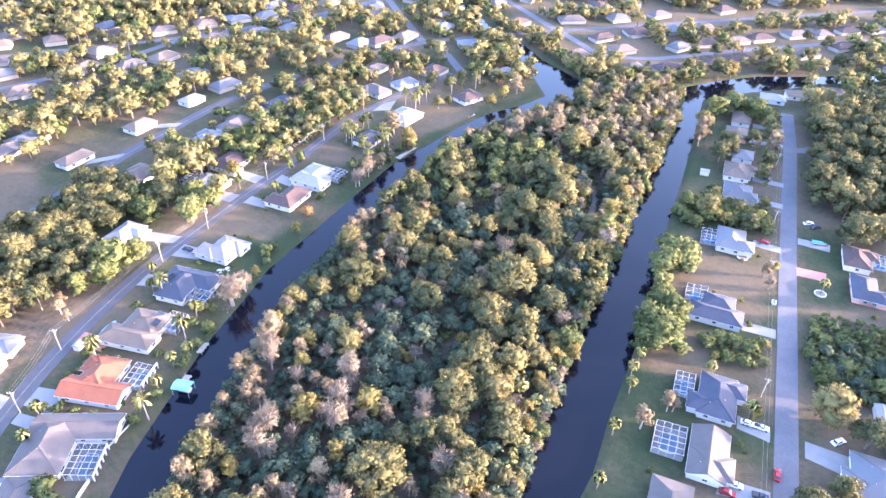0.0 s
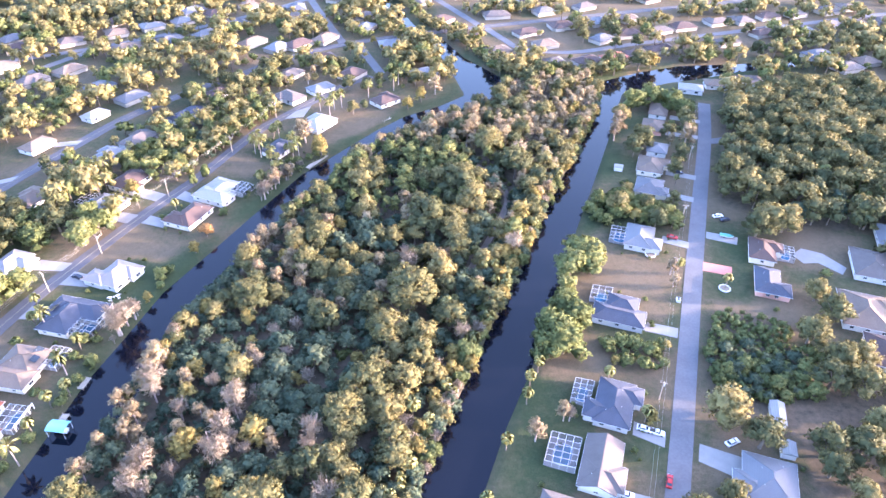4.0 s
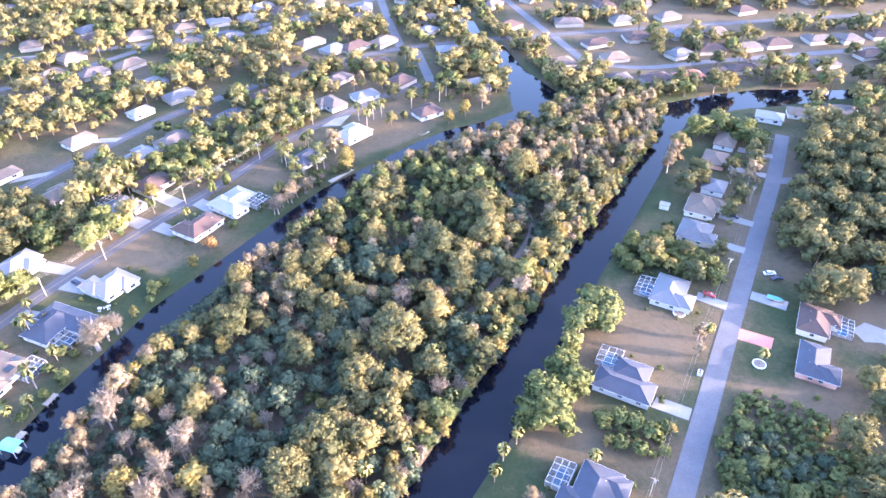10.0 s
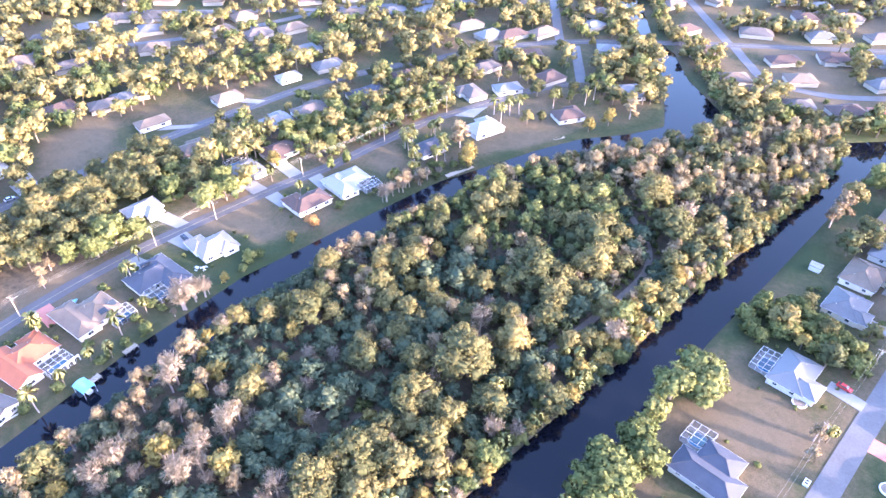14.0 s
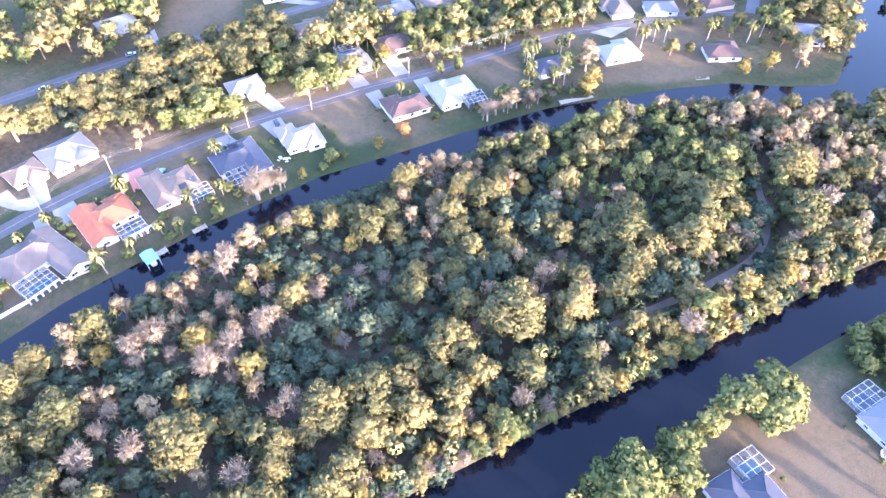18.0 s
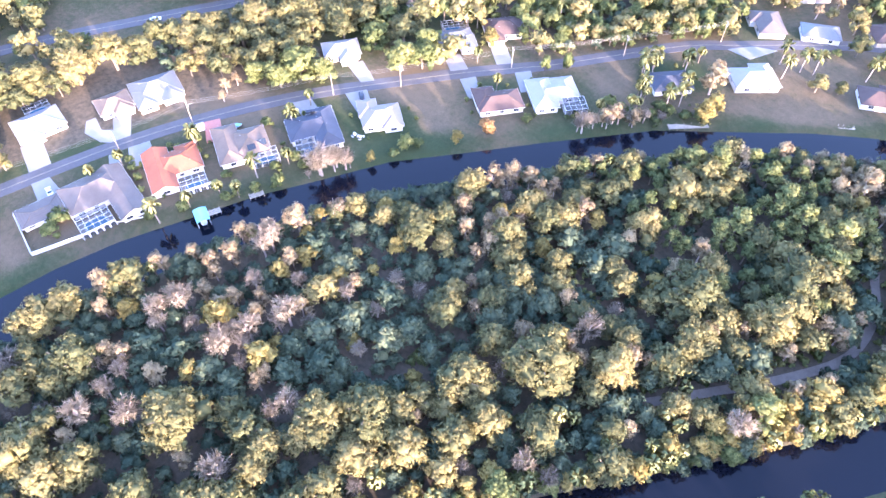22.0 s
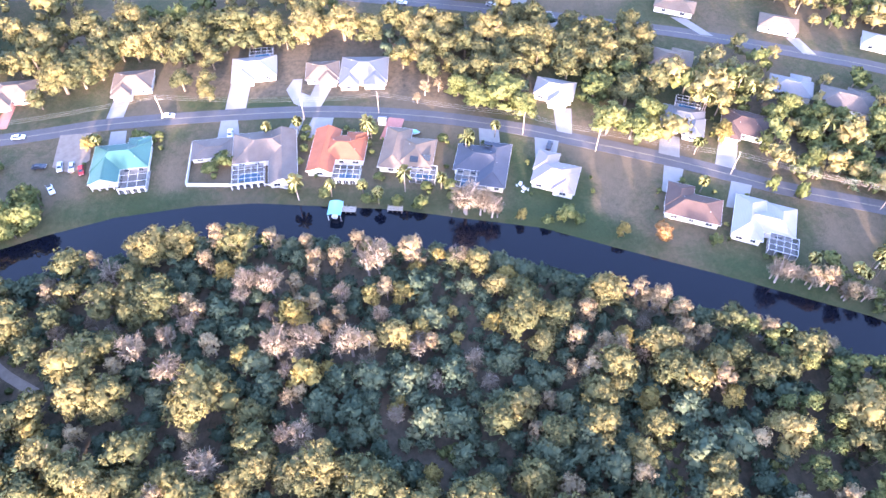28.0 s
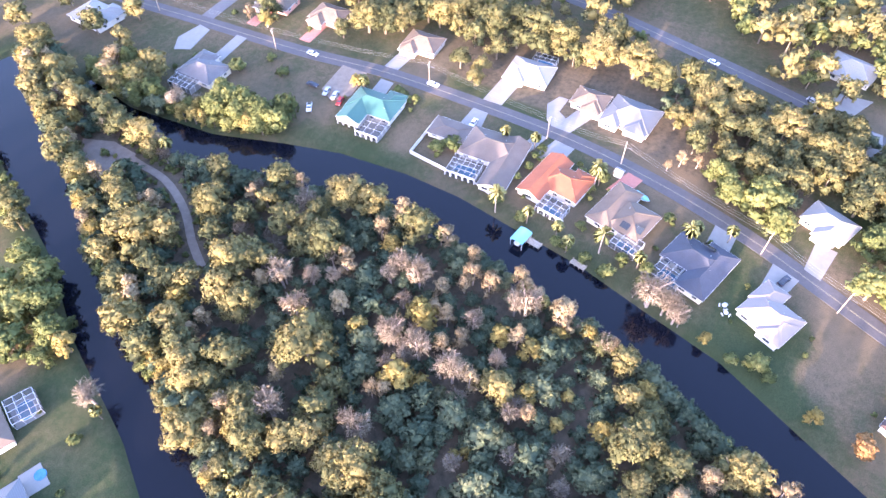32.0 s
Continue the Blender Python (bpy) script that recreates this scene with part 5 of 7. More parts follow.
def covered_boat(x, y, turn, mat, label):
    """A boat on a trailer under a tight cover."""
    top = new("covered_boat")
    top.matrix_world = pose(x, y, 0, 0, 0, turn)
    hull = Shape().solid([(-2.6, -0.8, 0.45), (1.2, -0.8, 0.45), (2.6, 0, 0.6), (1.2, 0.8, 0.45), (-2.6, 0.8, 0.45)], [(-2.8, -1.1, 1.1), (1.3, -1.1, 1.15), (3.0, 0, 1.3), (1.3, 1.1, 1.15), (-2.8, 1.1, 1.1)])
    part("hull", hull.mesh("hull", TRIM), top)
    cover = Shape().solid([(-2.85, -1.15, 1.1), (1.3, -1.15, 1.15), (3.05, 0, 1.3), (1.3, 1.15, 1.15), (-2.85, 1.15, 1.1)], [(-2.2, -0.4, 1.55), (0.6, -0.35, 1.75), (1.5, 0, 1.5), (0.6, 0.35, 1.75), (-2.2, 0.4, 1.55)])
    part("cover", cover.mesh("cover", mat), top, "tight boat cover")
    part("trailer", Shape().box(-2.4, -0.7, 0.3, 3.6, -0.6, 0.42).box(-2.4, 0.6, 0.3, 3.6, 0.7, 0.42).box(-0.9, -0.7, 0.32, -0.75, 0.7, 0.4).mesh("trailer", BRONZE), top)
    for sgn in (-1, 1):
        part("wheel", Shape().tube([(-0.8, sgn * 0.75, 0.32), (-0.8, sgn * 0.95, 0.32)], [0.32, 0.32], 12).mesh("wheel", RUBBER), top)
    return tagged(top, label, "boat")


covered_boat(-130.5, 143, 70, CYAN_ROOF, "boat under a turquoise cover beside the drive")
covered_boat(147.5, 203.5, -25, plain("green_cover", (0.1, 0.3, 0.26)), "boat under a green cover on a drive")

# ---- cars ----


def car(x, y, turn, paint, label, pickup=False):
    top = new("car")
    top.matrix_world = pose(x, y, 0.08, 0, 0, turn)
    side = [(-2.3, 0.35), (2.2, 0.35), (2.3, 0.65), (2.15, 0.85), (1.1, 0.98), (-2.25, 1.0), (-2.35, 0.7)]
    part("body", Shape().solid([(p, -0.88, q) for p, q in side], [(p, 0.88, q) for p, q in side]).mesh("body", paint), top)
    roof = [(-0.5, 0.98), (1.0, 0.98), (0.5, 1.55), (-0.4, 1.6)] if pickup else [(-1.9, 0.99), (1.1, 0.98), (0.35, 1.45), (-1.2, 1.48)]
    base = [(p, s * 0.8, 0.98) for p, s in ((roof[0][0], -1), (roof[1][0], -1), (roof[1][0], 1), (roof[0][0], 1))]
    top_ring = [(p, s * 0.62, 1.44) for p, s in ((roof[3][0], -1), (roof[2][0], -1), (roof[2][0], 1), (roof[3][0], 1))]
    part("cabin", Shape().solid(base, top_ring).mesh("cabin", paint), top)
    for i, pane in enumerate(("side_window", "windshield", "side_window", "rear_window")):
        j = (i + 1) % 4
        ring = [Vector(p) for p in (base[i], base[j], top_ring[j], top_ring[i])]
        mid = sum(ring, Vector()) / 4
        out = (ring[1] - ring[0]).cross(ring[3] - ring[0]).normalized() * 0.02
        ring = [mid + (p - mid) * 0.88 for p in ring]
        part(pane, Shape().solid([p - out for p in ring], [p + out for p in ring]).mesh(pane, GLASS), top, "dark car glass")
    part("roof_panel", Shape().box(roof[3][0] + 0.05, -0.6, 1.44, roof[2][0] - 0.05, 0.6, 1.49).mesh("roof_panel", paint), top)
    if pickup:
        part("cargo_bed", Shape().box(-2.2, -0.75, 0.99, -0.6, 0.75, 1.02).mesh("cargo_bed", BRONZE), top)
    for px in (-1.4, 1.45):
        for sgn in (-1, 1):
            w = part("wheel", Shape().tube([(px, sgn * 0.72, 0.33), (px, sgn * 0.92, 0.33)], [0.33, 0.33], 12).mesh("wheel", RUBBER), top)
    for sgn in (-1, 1):
        part("headlight", Shape().box(2.24, sgn * 0.6 - 0.18, 0.62, 2.31, sgn * 0.6 + 0.18, 0.76).mesh("headlight", TRIM), top)
        part("taillight", Shape().box(-2.37, sgn * 0.65 - 0.12, 0.72, -2.3, sgn * 0.65 + 0.12, 0.9).mesh("taillight", BRICK_RED), top)
    return tagged(top, label, "car")


PAINTS = {"white": plain("white_car_paint", (0.75, 0.75, 0.75), 0.25, vary=0.03), "silver": plain("silver_car_paint", (0.5, 0.52, 0.55), 0.25, 0.5, 0.04), "red": plain("red_car_paint", (0.35, 0.03, 0.03), 0.25, vary=0.05), "dark": plain("dark_car_paint", (0.05, 0.055, 0.07), 0.25, vary=0.05)}
for cx, cy, ct, cp, pick in (
    (-127, 23, 10, "silver", False), (-126.5, 27, 8, "silver", False), (-124.5, 30.5, 15, "red", False), (-116.5, 22.5, 30, "white", True),
    (-137, 79, 0, "white", False), (-149.5, 56, 88, "white", False), (-206, 74, 80, "silver", False), (-118, 190, 155, "dark", False),
    (-144, 5, 90, "white", False), (-213, 146, 72, "white", False), (-207, 184, 70, "silver", False), (-128, 16, 90, "dark", False),
    (81, 105.5, -25, "white", False), (84.5, 104, -25, "white", True), (82.5, 87, 66, "red", False), (106, 99, 20, "white", False), (150, 219, 10, "white", False),
    (124, 204, -27, "red", False), (69, 83.5, -20, "white", True), (66, 81, -25, "red", False), (75, 80, -20, "dark", True), (146, 258, -25, "dark", False), (152, 216, 15, "dark", False),
):
    car(cx, cy, ct, PAINTS[cp], {"white": "white", "silver": "silver-grey", "red": "dark red", "dark": "dark blue-black"}[cp] + (" pickup truck parked outdoors" if pick else " car standing outdoors"), pick)

# ---- utility poles and lines ----


def utility_pole(x, y, turn, h=9.5, lamp=False):
    top = new("utility_pole")
    top.matrix_world = pose(x, y, 0, 0, 0, turn)
    part("pole", Shape().tube([(0, 0, -0.5), (0, 0, h)], [0.17, 0.12], 8).mesh("pole", POLE_WOOD), top)
    part("crossarm", Shape().box(-1.1, -0.06, h - 0.7, 1.1, 0.06, h - 0.55).mesh("crossarm", POLE_WOOD), top)
    for u in (-1.0, 0.0, 1.0):
        part("insulator", Shape().tube([(u, 0, h - 0.55), (u, 0, h - 0.3)], [0.06, 0.04], 6).mesh("insulator", TRIM), top)
    part("transformer", Shape().tube([(0.3, 0, h - 2.0), (0.3, 0, h - 1.1)], [0.22, 0.22], 10).mesh("transformer", PAINTS["silver"]), top, "grey pole-mounted transformer")
    if lamp:
        part("lamp_arm", Shape().tube([(0, 0, h - 2.2), (0, 1.2, h - 1.8), (0, 2.2, h - 1.8)], [0.04, 0.04, 0.06], 6).mesh("lamp_arm", PAINTS["silver"]), top)
    return tagged(top, "weathered timber utility pole with crossarm", "utility pole", group="utility poles")


def lines_between(spots, h, label, offsets=(-1.0, 0.0, 1.0)):
    for (x0, y0), (x1, y1) in zip(spots, spots[1:]):
        top = new("power_lines")
        d = Vector((x1 - x0, y1 - y0, 0)).normalized()
        n = Vector((-d.y, d.x, 0))
        for o in offsets:
            pts = [Vector((x0, y0, 0)).lerp(Vector((x1, y1, 0)), i / 10) + n * o + Vector((0, 0, h - 0.3 - 0.9 * (1 - (i / 5 - 1) ** 2))) for i in range(11)]
            part("wire", Shape().tube(pts, [0.022] * 11, 4).mesh("wire", WIRE), top)
        tagged(top, label, "power line", group="power lines")


WEST_POLES = [(-139, -70), (-140, -10), (-150, 54), (-142.5, 105), (-142.6, 132), (-125.5, 182), (-114, 205.5), (-98, 248), (-77, 290), (-60, 330)]
for n, (px, py) in enumerate(WEST_POLES):
    utility_pole(px, py, 5 if n < 5 else -25, lamp=n % 2 == 0)
lines_between(WEST_POLES, 9.5, "thin overhead power lines along the west street")
EAST_POLES = [(58, 42), (89.5, 117), (116, 180), (133, 217), (156, 271), (176, 318)]
for px, py in EAST_POLES:
    utility_pole(px, py, -22, 8.5)
lines_between(EAST_POLES, 8.5, "thin overhead power lines along the east street", (-0.6, 0.6))

# ---- yard things ----


def shed(x, y, turn, l, d, roof, label):
    top = new("shed")
    top.matrix_world = pose(x, y, 0, 0, 0, turn)
    part("wall", Shape().box(-l / 2, -d / 2, -0.2, l / 2, d / 2, 2.1).mesh("wall", WHITE_WALL), top)
    part("roof", hip_roof(l, d, 2.2, 0.25, 0.3, True).mesh("roof", ROOFS[roof]), top)
    part("door", Shape().box(-0.6, d / 2, 0, 0.6, d / 2 + 0.06, 1.9).mesh("door", TRIM), top)
    return tagged(top, label, "shed")


shed(124, 108, 70, 9, 4, "white", "white metal-roofed shed beside an oak")
shed(121, 95, 70, 5, 4, "white", "small white metal-roofed shed")
shed(118, 59, 65, 9, 4.5, "white", "white gabled shed on bare ground")
shed(-133, 97, 0, 2.5, 3, "white", "small white garden shed")
shed(-137, 133, 80, 2.6, 2.2, "white", "small white garden shed")
shed(117, 263, -20, 4, 3, "white", "small white shed by the bank")
shed(-153, 176, 70, 5, 4, "silver", "small grey shed under oaks")


def round_planter(x, y):
    top = new("round_planter")
    top.matrix_world = pose(x, y, 0)
    ring = Shape()
    for i in range(16):
        a, b = 2 * math.pi * i / 16, 2 * math.pi * (i + 1) / 16
        base = [(r * math.cos(t), r * math.sin(t), 0) for r, t in ((1.9, a), (1.9, b), (2.25, b), (2.25, a))]
        ring.solid(base, [(p, q, 0.45) for p, q, _ in base])
    part("rim", ring.mesh("rim", TRIM), top)
    part("soil", Shape().solid([(1.95 * math.cos(2 * math.pi * i / 16), 1.95 * math.sin(2 * math.pi * i / 16), 0.1) for i in range(16)], [(1.95 * math.cos(2 * math.pi * i / 16), 1.95 * math.sin(2 * math.pi * i / 16), 0.32) for i in range(16)]).mesh("soil", DIRT), top)
    return tagged(top, "round white-rimmed planter in a lawn", "planter")


round_planter(133, 170)
round_planter(111, 193)


def utility_cabinet(x, y, turn):
    top = new("utility_cabinet")
    top.matrix_world = pose(x, y, 0, 0, 0, turn)
    part("casing", Shape().box(-0.8, -1.1, 0, 0.8, 1.1, 0.9).mesh("casing", TRIM), top)
    for v in (-0.5, 0.5):
        part("hatch", Shape().box(-0.45, v - 0.32, 0.9, 0.45, v + 0.32, 0.93).mesh("hatch", BRONZE), top, "dark hatch")
    return tagged(top, "white roadside cabinet with two dark hatches", "utility box")


utility_cabinet(112.5, 164, -22)


def solar_panel(x, y, z, turn, tilt, l, w):
    top = new("solar_panel")
    top.matrix_world = pose(x, y, z, 0, 0, turn) @ pose(0, 0, 0, tilt)
    part("frame", Shape().box(-l / 2, -w / 2, 0, l / 2, w / 2, 0.05).mesh("frame", BRONZE), top)
    for i in range(4):
        part("cell", Shape().box(-l / 2 + 0.05 + i * l / 4, -w / 2 + 0.05, 0.05, -l / 2 - 0.05 + (i + 1) * l / 4, w / 2 - 0.05, 0.07).mesh("cell", GLASS), top)
    return tagged(top, "dark solar panel on a roof", "solar panel")


solar_panel(-113.6, 146.3, 4.05, 76, 22.5, 3.2, 2.4)
solar_panel(-113.2, 142.3, 4.2, 76, 22.5, 2.8, 2.2)
solar_panel(-116.9, 167.6, 4.2, 73, -22.5, 4.0, 1.6)


def garden_table(x, y, turn):
    top = new("garden_table")
    top.matrix_world = pose(x, y, 0, 0, 0, turn)
    part("tabletop", Shape().solid([(0.7 * math.cos(a), 0.7 * math.sin(a), 0.7) for a in (math.pi * i / 6 for i in range(12))], [(0.7 * math.cos(a), 0.7 * math.sin(a), 0.75) for a in (math.pi * i / 6 for i in range(12))]).mesh("tabletop", TRIM), top)
    part("stem", Shape().tube([(0, 0, 0), (0, 0, 0.7)], [0.2, 0.08], 8).mesh("stem", TRIM), top)
    for a in (0.3, 2.4, 4.5):
        part("bench", Shape().box(-0.55, -0.18, 0.38, 0.55, 0.18, 0.45).box(-0.4, -0.1, 0, -0.3, 0.1, 0.38).box(0.3, -0.1, 0, 0.4, 0.1, 0.38).mesh("bench", TRIM), top, at=Matrix.Translation((1.2 * math.cos(a), 1.2 * math.sin(a), 0)) @ Matrix.Rotation(a + math.pi / 2, 4, "Z"))
    return tagged(top, "round white garden table with benches", "table")


garden_table(-101, 176.5, 20)
garden_table(-98.8, 177.5, 60)
garden_table(58.5, 88, 0)

# ---- single trees that stand out: sort, place, size ----
PLACES = []
PLACES.append(("grand", "isl", [(-89.0, 69.6, 0.92), (-64.0, 65.8, 1.02), (-31.9, 81.4, 1.31), (-46.5, 166.5, 1.08), (-10.5, 110.4, 1.04), (-4.0, 121.3, 1.12), (2.6, 113.2, 0.87), (-45.5, 48.4, 1.13), (-35.2, 58.0, 0.94), (19.8, 214.2, 1.36), (35.2, 241.9, 1.37), (39.2, 225.5, 1.11), (-9.4, 244.8, 1.03), (-6.8, 225.1, 0.87), (11.2, 165.4, 1.44), (23.2, 180.4, 0.98), (3.2, 146.5, 1.08), (30.4, 204.3, 0.96), (64.3, 257.8, 1.23), (52.8, 279.5, 1.2)]))
PLACES.append(("oak", "isl", [(-81.3, 87.5, 1.29), (-90.2, 64.3, 1.17), (-73.3, 56.7, 0.97), (-60.1, 59.9, 1.07), (-18.6, 95.0, 1.19), (-26.5, 93.7, 0.97), (-58.2, 161.5, 0.87), (-20.5, 159.0, 1.0), (4.8, 96.4, 1.13), (-12.8, 94.4, 1.06), (-44.6, 131.4, 1.07), (-9.4, 104.2, 0.94), (-74.5, 154.6, 0.75), (4.7, 203.8, 0.99), (-28.0, 204.7, 1.05), (-24.3, 186.5, 0.85), (45.7, 191.1, 0.92), (14.7, 144.1, 1.2), (34.8, 168.5, 0.99), (-22.9, 225.0, 1.1), (-29.1, 220.8, 0.94)]))
PLACES.append(("gold", "isl", [(-55.1, 103.7, 1.87), (-35.8, 107.0, 1.49), (-27.6, 131.1, 0.57), (-59.8, 125.0, 0.96), (-43.7, 147.8, 0.68), (61.1, 218.9, 1.8), (-20.7, 194.6, 0.88), (46.1, 177.4, 1.06), (69.0, 233.1, 1.25)]))
PLACES.append(("bare", "isl", [(-47.5, 62.2, 1.8), (-51.4, 69.9, 1.09), (-60.8, 70.5, 0.93), (-70.5, 128.2, 2.01), (-65.3, 97.5, 2.3), (-43.3, 119.3, 1.65), (-66.5, 90.7, 1.34), (-45.2, 108.2, 1.45), (-19.3, 106.2, 1.35), (-46.0, 99.9, 1.45), (-40.6, 72.2, 1.41), (-13.3, 84.2, 1.47), (10.6, 183.4, 1.87), (53.8, 193.8, 1.48), (-49.3, 207.6, 1.1), (68.3, 271.0, 2.36), (28.5, 145.4, 1.15)]))
PLACES.append(("rust", "isl", [(-71.5, 138.2, 1.29), (-86.3, 101.2, 1.08), (-42.5, 140.5, 0.87), (-73.0, 115.6, 1.04), (-74.1, 110.0, 1.04), (-84.9, 110.7, 0.86), (-35.2, 234.0, 1.06), (-34.0, 190.1, 1.08), (39.4, 305.9, 2.23), (48.9, 314.4, 2.57), (61.3, 297.1, 2.44), (30.2, 304.4, 2.23), (26.3, 294.2, 2.17), (48.8, 298.1, 2.18), (44.0, 290.7, 2.13), (63.1, 284.2, 2.08)]))
PLACES.append(("pepper", "isl", [(-59.4, 83.3, 1.5), (-51.2, 88.9, 1.46), (-41.1, 94.5, 1.43), (-34.6, 96.9, 1.4), (-54.7, 79.7, 1.1), (-28.3, 109.7, 1.39), (-32.8, 132.9, 1.46), (-20.6, 137.1, 1.6), (-19.5, 144.8, 1.44), (-25.4, 119.7, 1.4), (-33.1, 145.5, 1.49), (-33.8, 123.8, 1.44), (-34.4, 116.0, 1.25), (-50.7, 141.7, 1.35), (-62.9, 137.9, 1.39), (-34.3, 159.7, 1.15), (-6.0, 211.8, 1.87), (-4.6, 202.5, 1.61), (-16.8, 202.1, 1.64), (30.8, 174.6, 1.42), (-4.1, 181.3, 1.52), (-13.6, 176.0, 1.33), (-8.7, 166.0, 1.47), (22.9, 163.0, 1.04), (53.0, 254.3, 1.57), (52.0, 243.6, 1.52), (39.0, 206.1, 1.94), (43.2, 214.3, 1.59)]))
PLACES.append(("pine", "isl", [(13.8, 267.4, 2.12), (21.6, 265.1, 1.75), (11.5, 247.1, 1.67), (-10.1, 264.6, 1.54), (32.6, 269.0, 2.0), (38.2, 256.9, 1.68), (29.8, 262.8, 1.37), (-16.0, 257.9, 1.52), (55.1, 202.1, 2.01), (4.3, 272.4, 1.55)]))
PLACES.append(("sabal", "isl", [(38.1, 192.9, 1.0), (33.5, 190.9, 1.0), (40.9, 183.4, 1.0), (37.1, 165.1, 1.0), (27.8, 146.3, 1.0), (13.4, 143.8, 1.0), (17.0, 148.8, 1.0), (26.9, 163.3, 1.0)]))
PLACES.append(("grand", "west", [(-191.3, 5.7, 1.01), (-167.5, 16.6, 1.06), (-170.0, 22.8, 0.93), (-174.6, 28.3, 0.88), (-198.5, 21.3, 1.01), (-201.8, 36.8, 1.0), (-188.4, 62.1, 1.13), (-191.8, 79.2, 1.19), (-190.4, 91.1, 1.05), (-188.6, 106.1, 1.1), (-189.3, 120.9, 1.1), (-187.1, 131.3, 0.91), (-182.3, 150.6, 0.89), (-173.0, 167.9, 0.88), (-177.6, 177.7, 1.07), (-173.6, 189.0, 1.01), (-171.6, 197.7, 0.89)]))
PLACES.append(("oak", "west", [(-190.7, 27.8, 1.24), (-184.4, 40.3, 1.2), (-167.9, 150.5, 1.09), (-156.4, 171.4, 1.33)]))
PLACES.append(("lush", "west", [(-142.0, 177.6, 1.72), (-141.6, 168.0, 1.18), (-135.9, 183.5, 1.09), (-149.7, 162.1, 1.03)]))
PLACES.append(("rust", "west", [(-150.7, 149.7, 0.75), (-146.5, 146.5, 0.55), (-152.5, 155.0, 0.65)]))
PLACES.append(("orange", "west", [(-73.7, 215.5, 1.38)]))
PLACES.append(("gold", "west", [(-75.8, 203.9, 0.74), (-84.3, 176.2, 0.59), (-114.1, 250.2, 1.08)]))
PLACES.append(("lush", "west2", [(-140.5, 211.1, 1.23), (-122.5, 211.7, 1.42), (-118.8, 219.0, 1.25), (-125.7, 226.6, 1.29), (-125.7, 279.3, 0.93)]))
PLACES.append(("oak", "west2", [(-154.6, 204.5, 1.08), (-162.1, 222.8, 1.03), (-167.1, 236.3, 1.16), (-140.6, 233.7, 1.26), (-136.9, 222.6, 1.32), (-184.8, 159.6, 1.35), (-160.1, 211.3, 0.92)]))
PLACES.append(("shrub", "west2", [(-113.9, 284.9, 2.84), (-104.3, 285.6, 3.04), (-96.3, 287.6, 2.75), (-97.8, 274.4, 2.68), (-92.2, 293.1, 3.01), (-109.0, 299.4, 3.16), (-115.6, 293.3, 2.9), (-95.7, 269.4, 2.16), (-85.5, 188.4, 2.04), (-82.6, 192.1, 1.22), (-83.8, 182.0, 1.21), (-124.9, 153.3, 1.34), (-122.1, 78.2, 2.27), (-118.6, 73.9, 1.8), (-138.8, 49.3, 1.1), (-138.2, 54.6, 1.09), (-106.5, 102.2, 1.27), (-103.8, 112.3, 1.46)]))
PLACES.append(("queen", "west2", [(-102.7, 138.4, 1.0), (-129.2, 249.2, 1.0), (-137.0, 265.1, 1.0), (-131.9, 267.2, 1.0), (-140.8, 252.8, 1.0)]))
PLACES.append(("sabal", "west2", [(-102.2, 124.6, 1.0), (-96.4, 131.4, 1.0), (-103.4, 114.3, 1.0), (-129.6, 128.6, 1.0), (-133.8, 92.7, 1.0), (-135.5, 103.3, 1.0), (-133.9, 35.4, 1.0), (-121.9, 162.1, 1.0), (-125.1, 171.9, 1.0), (-110.9, 271.2, 1.0), (-91.1, 234.6, 1.0), (-108.7, 239.1, 1.0), (-132.5, 267.3, 1.0), (-142.2, 274.7, 1.0)]))
PLACES.append(("bare", "west3", [(-87, 161.0, 1.9), (-89.5, 158.5, 1.35), (-86.5, 165.0, 1.3), (-91.0, 163.0, 1.25), (-86.0, 157.5, 1.1)]))
PLACES.append(("lush", "south", [(-103.7, -2.7, 1.37), (-102.1, 5.2, 1.33), (-101.7, 12.8, 1.20), (-101.4, 20.3, 1.08), (-109.2, 18.1, 1.01), (-97.7, -3.0, 1.03)]))
PLACES.append(("shrub", "south", [(-121.4, -13.9, 2.34), (-133.6, -7.2, 1.31), (-128.2, 2.3, 1.53), (-138.1, 31.5, 1.48), (-139.3, 46.8, 1.2), (-136.6, 52.0, 1.18)]))
PLACES.append(("grand", "south", [(-95.7, -37.3, 0.89), (-94.0, -87.4, 1.01), (-85.8, -66.8, 0.94), (-60.1, 26.7, 0.98), (-39.4, 14.6, 1.17), (-84.4, 62.0, 0.86), (-199.4, 108.7, 1.2)]))
PLACES.append(("oak", "south", [(-103.9, -37.8, 1.24), (-91.2, -45.3, 1.14), (-76.0, -48.7, 1.22), (-80.4, -73.1, 1.31), (-68.5, -66.6, 0.97), (-73.9, -25.3, 1.14), (-72.7, -13.5, 1.28), (-51.5, -22.5, 1.01), (-71.0, -8.2, 0.83), (-49.5, -1.3, 1.1)]))
PLACES.append(("bare", "south", [(-93.6, -17.4, 1.62), (-75.9, -53.7, 1.73), (-74.3, 51.9, 1.51), (5.0, 43.3, 1.36)]))
PLACES.append(("rust", "south", [(-93.2, -49.5, 1.43), (-99.8, -53.6, 1.31)]))
PLACES.append(("gold", "south", [(-150.5, -22.0, 0.97), (-135.2, 31.1, 0.72)]))
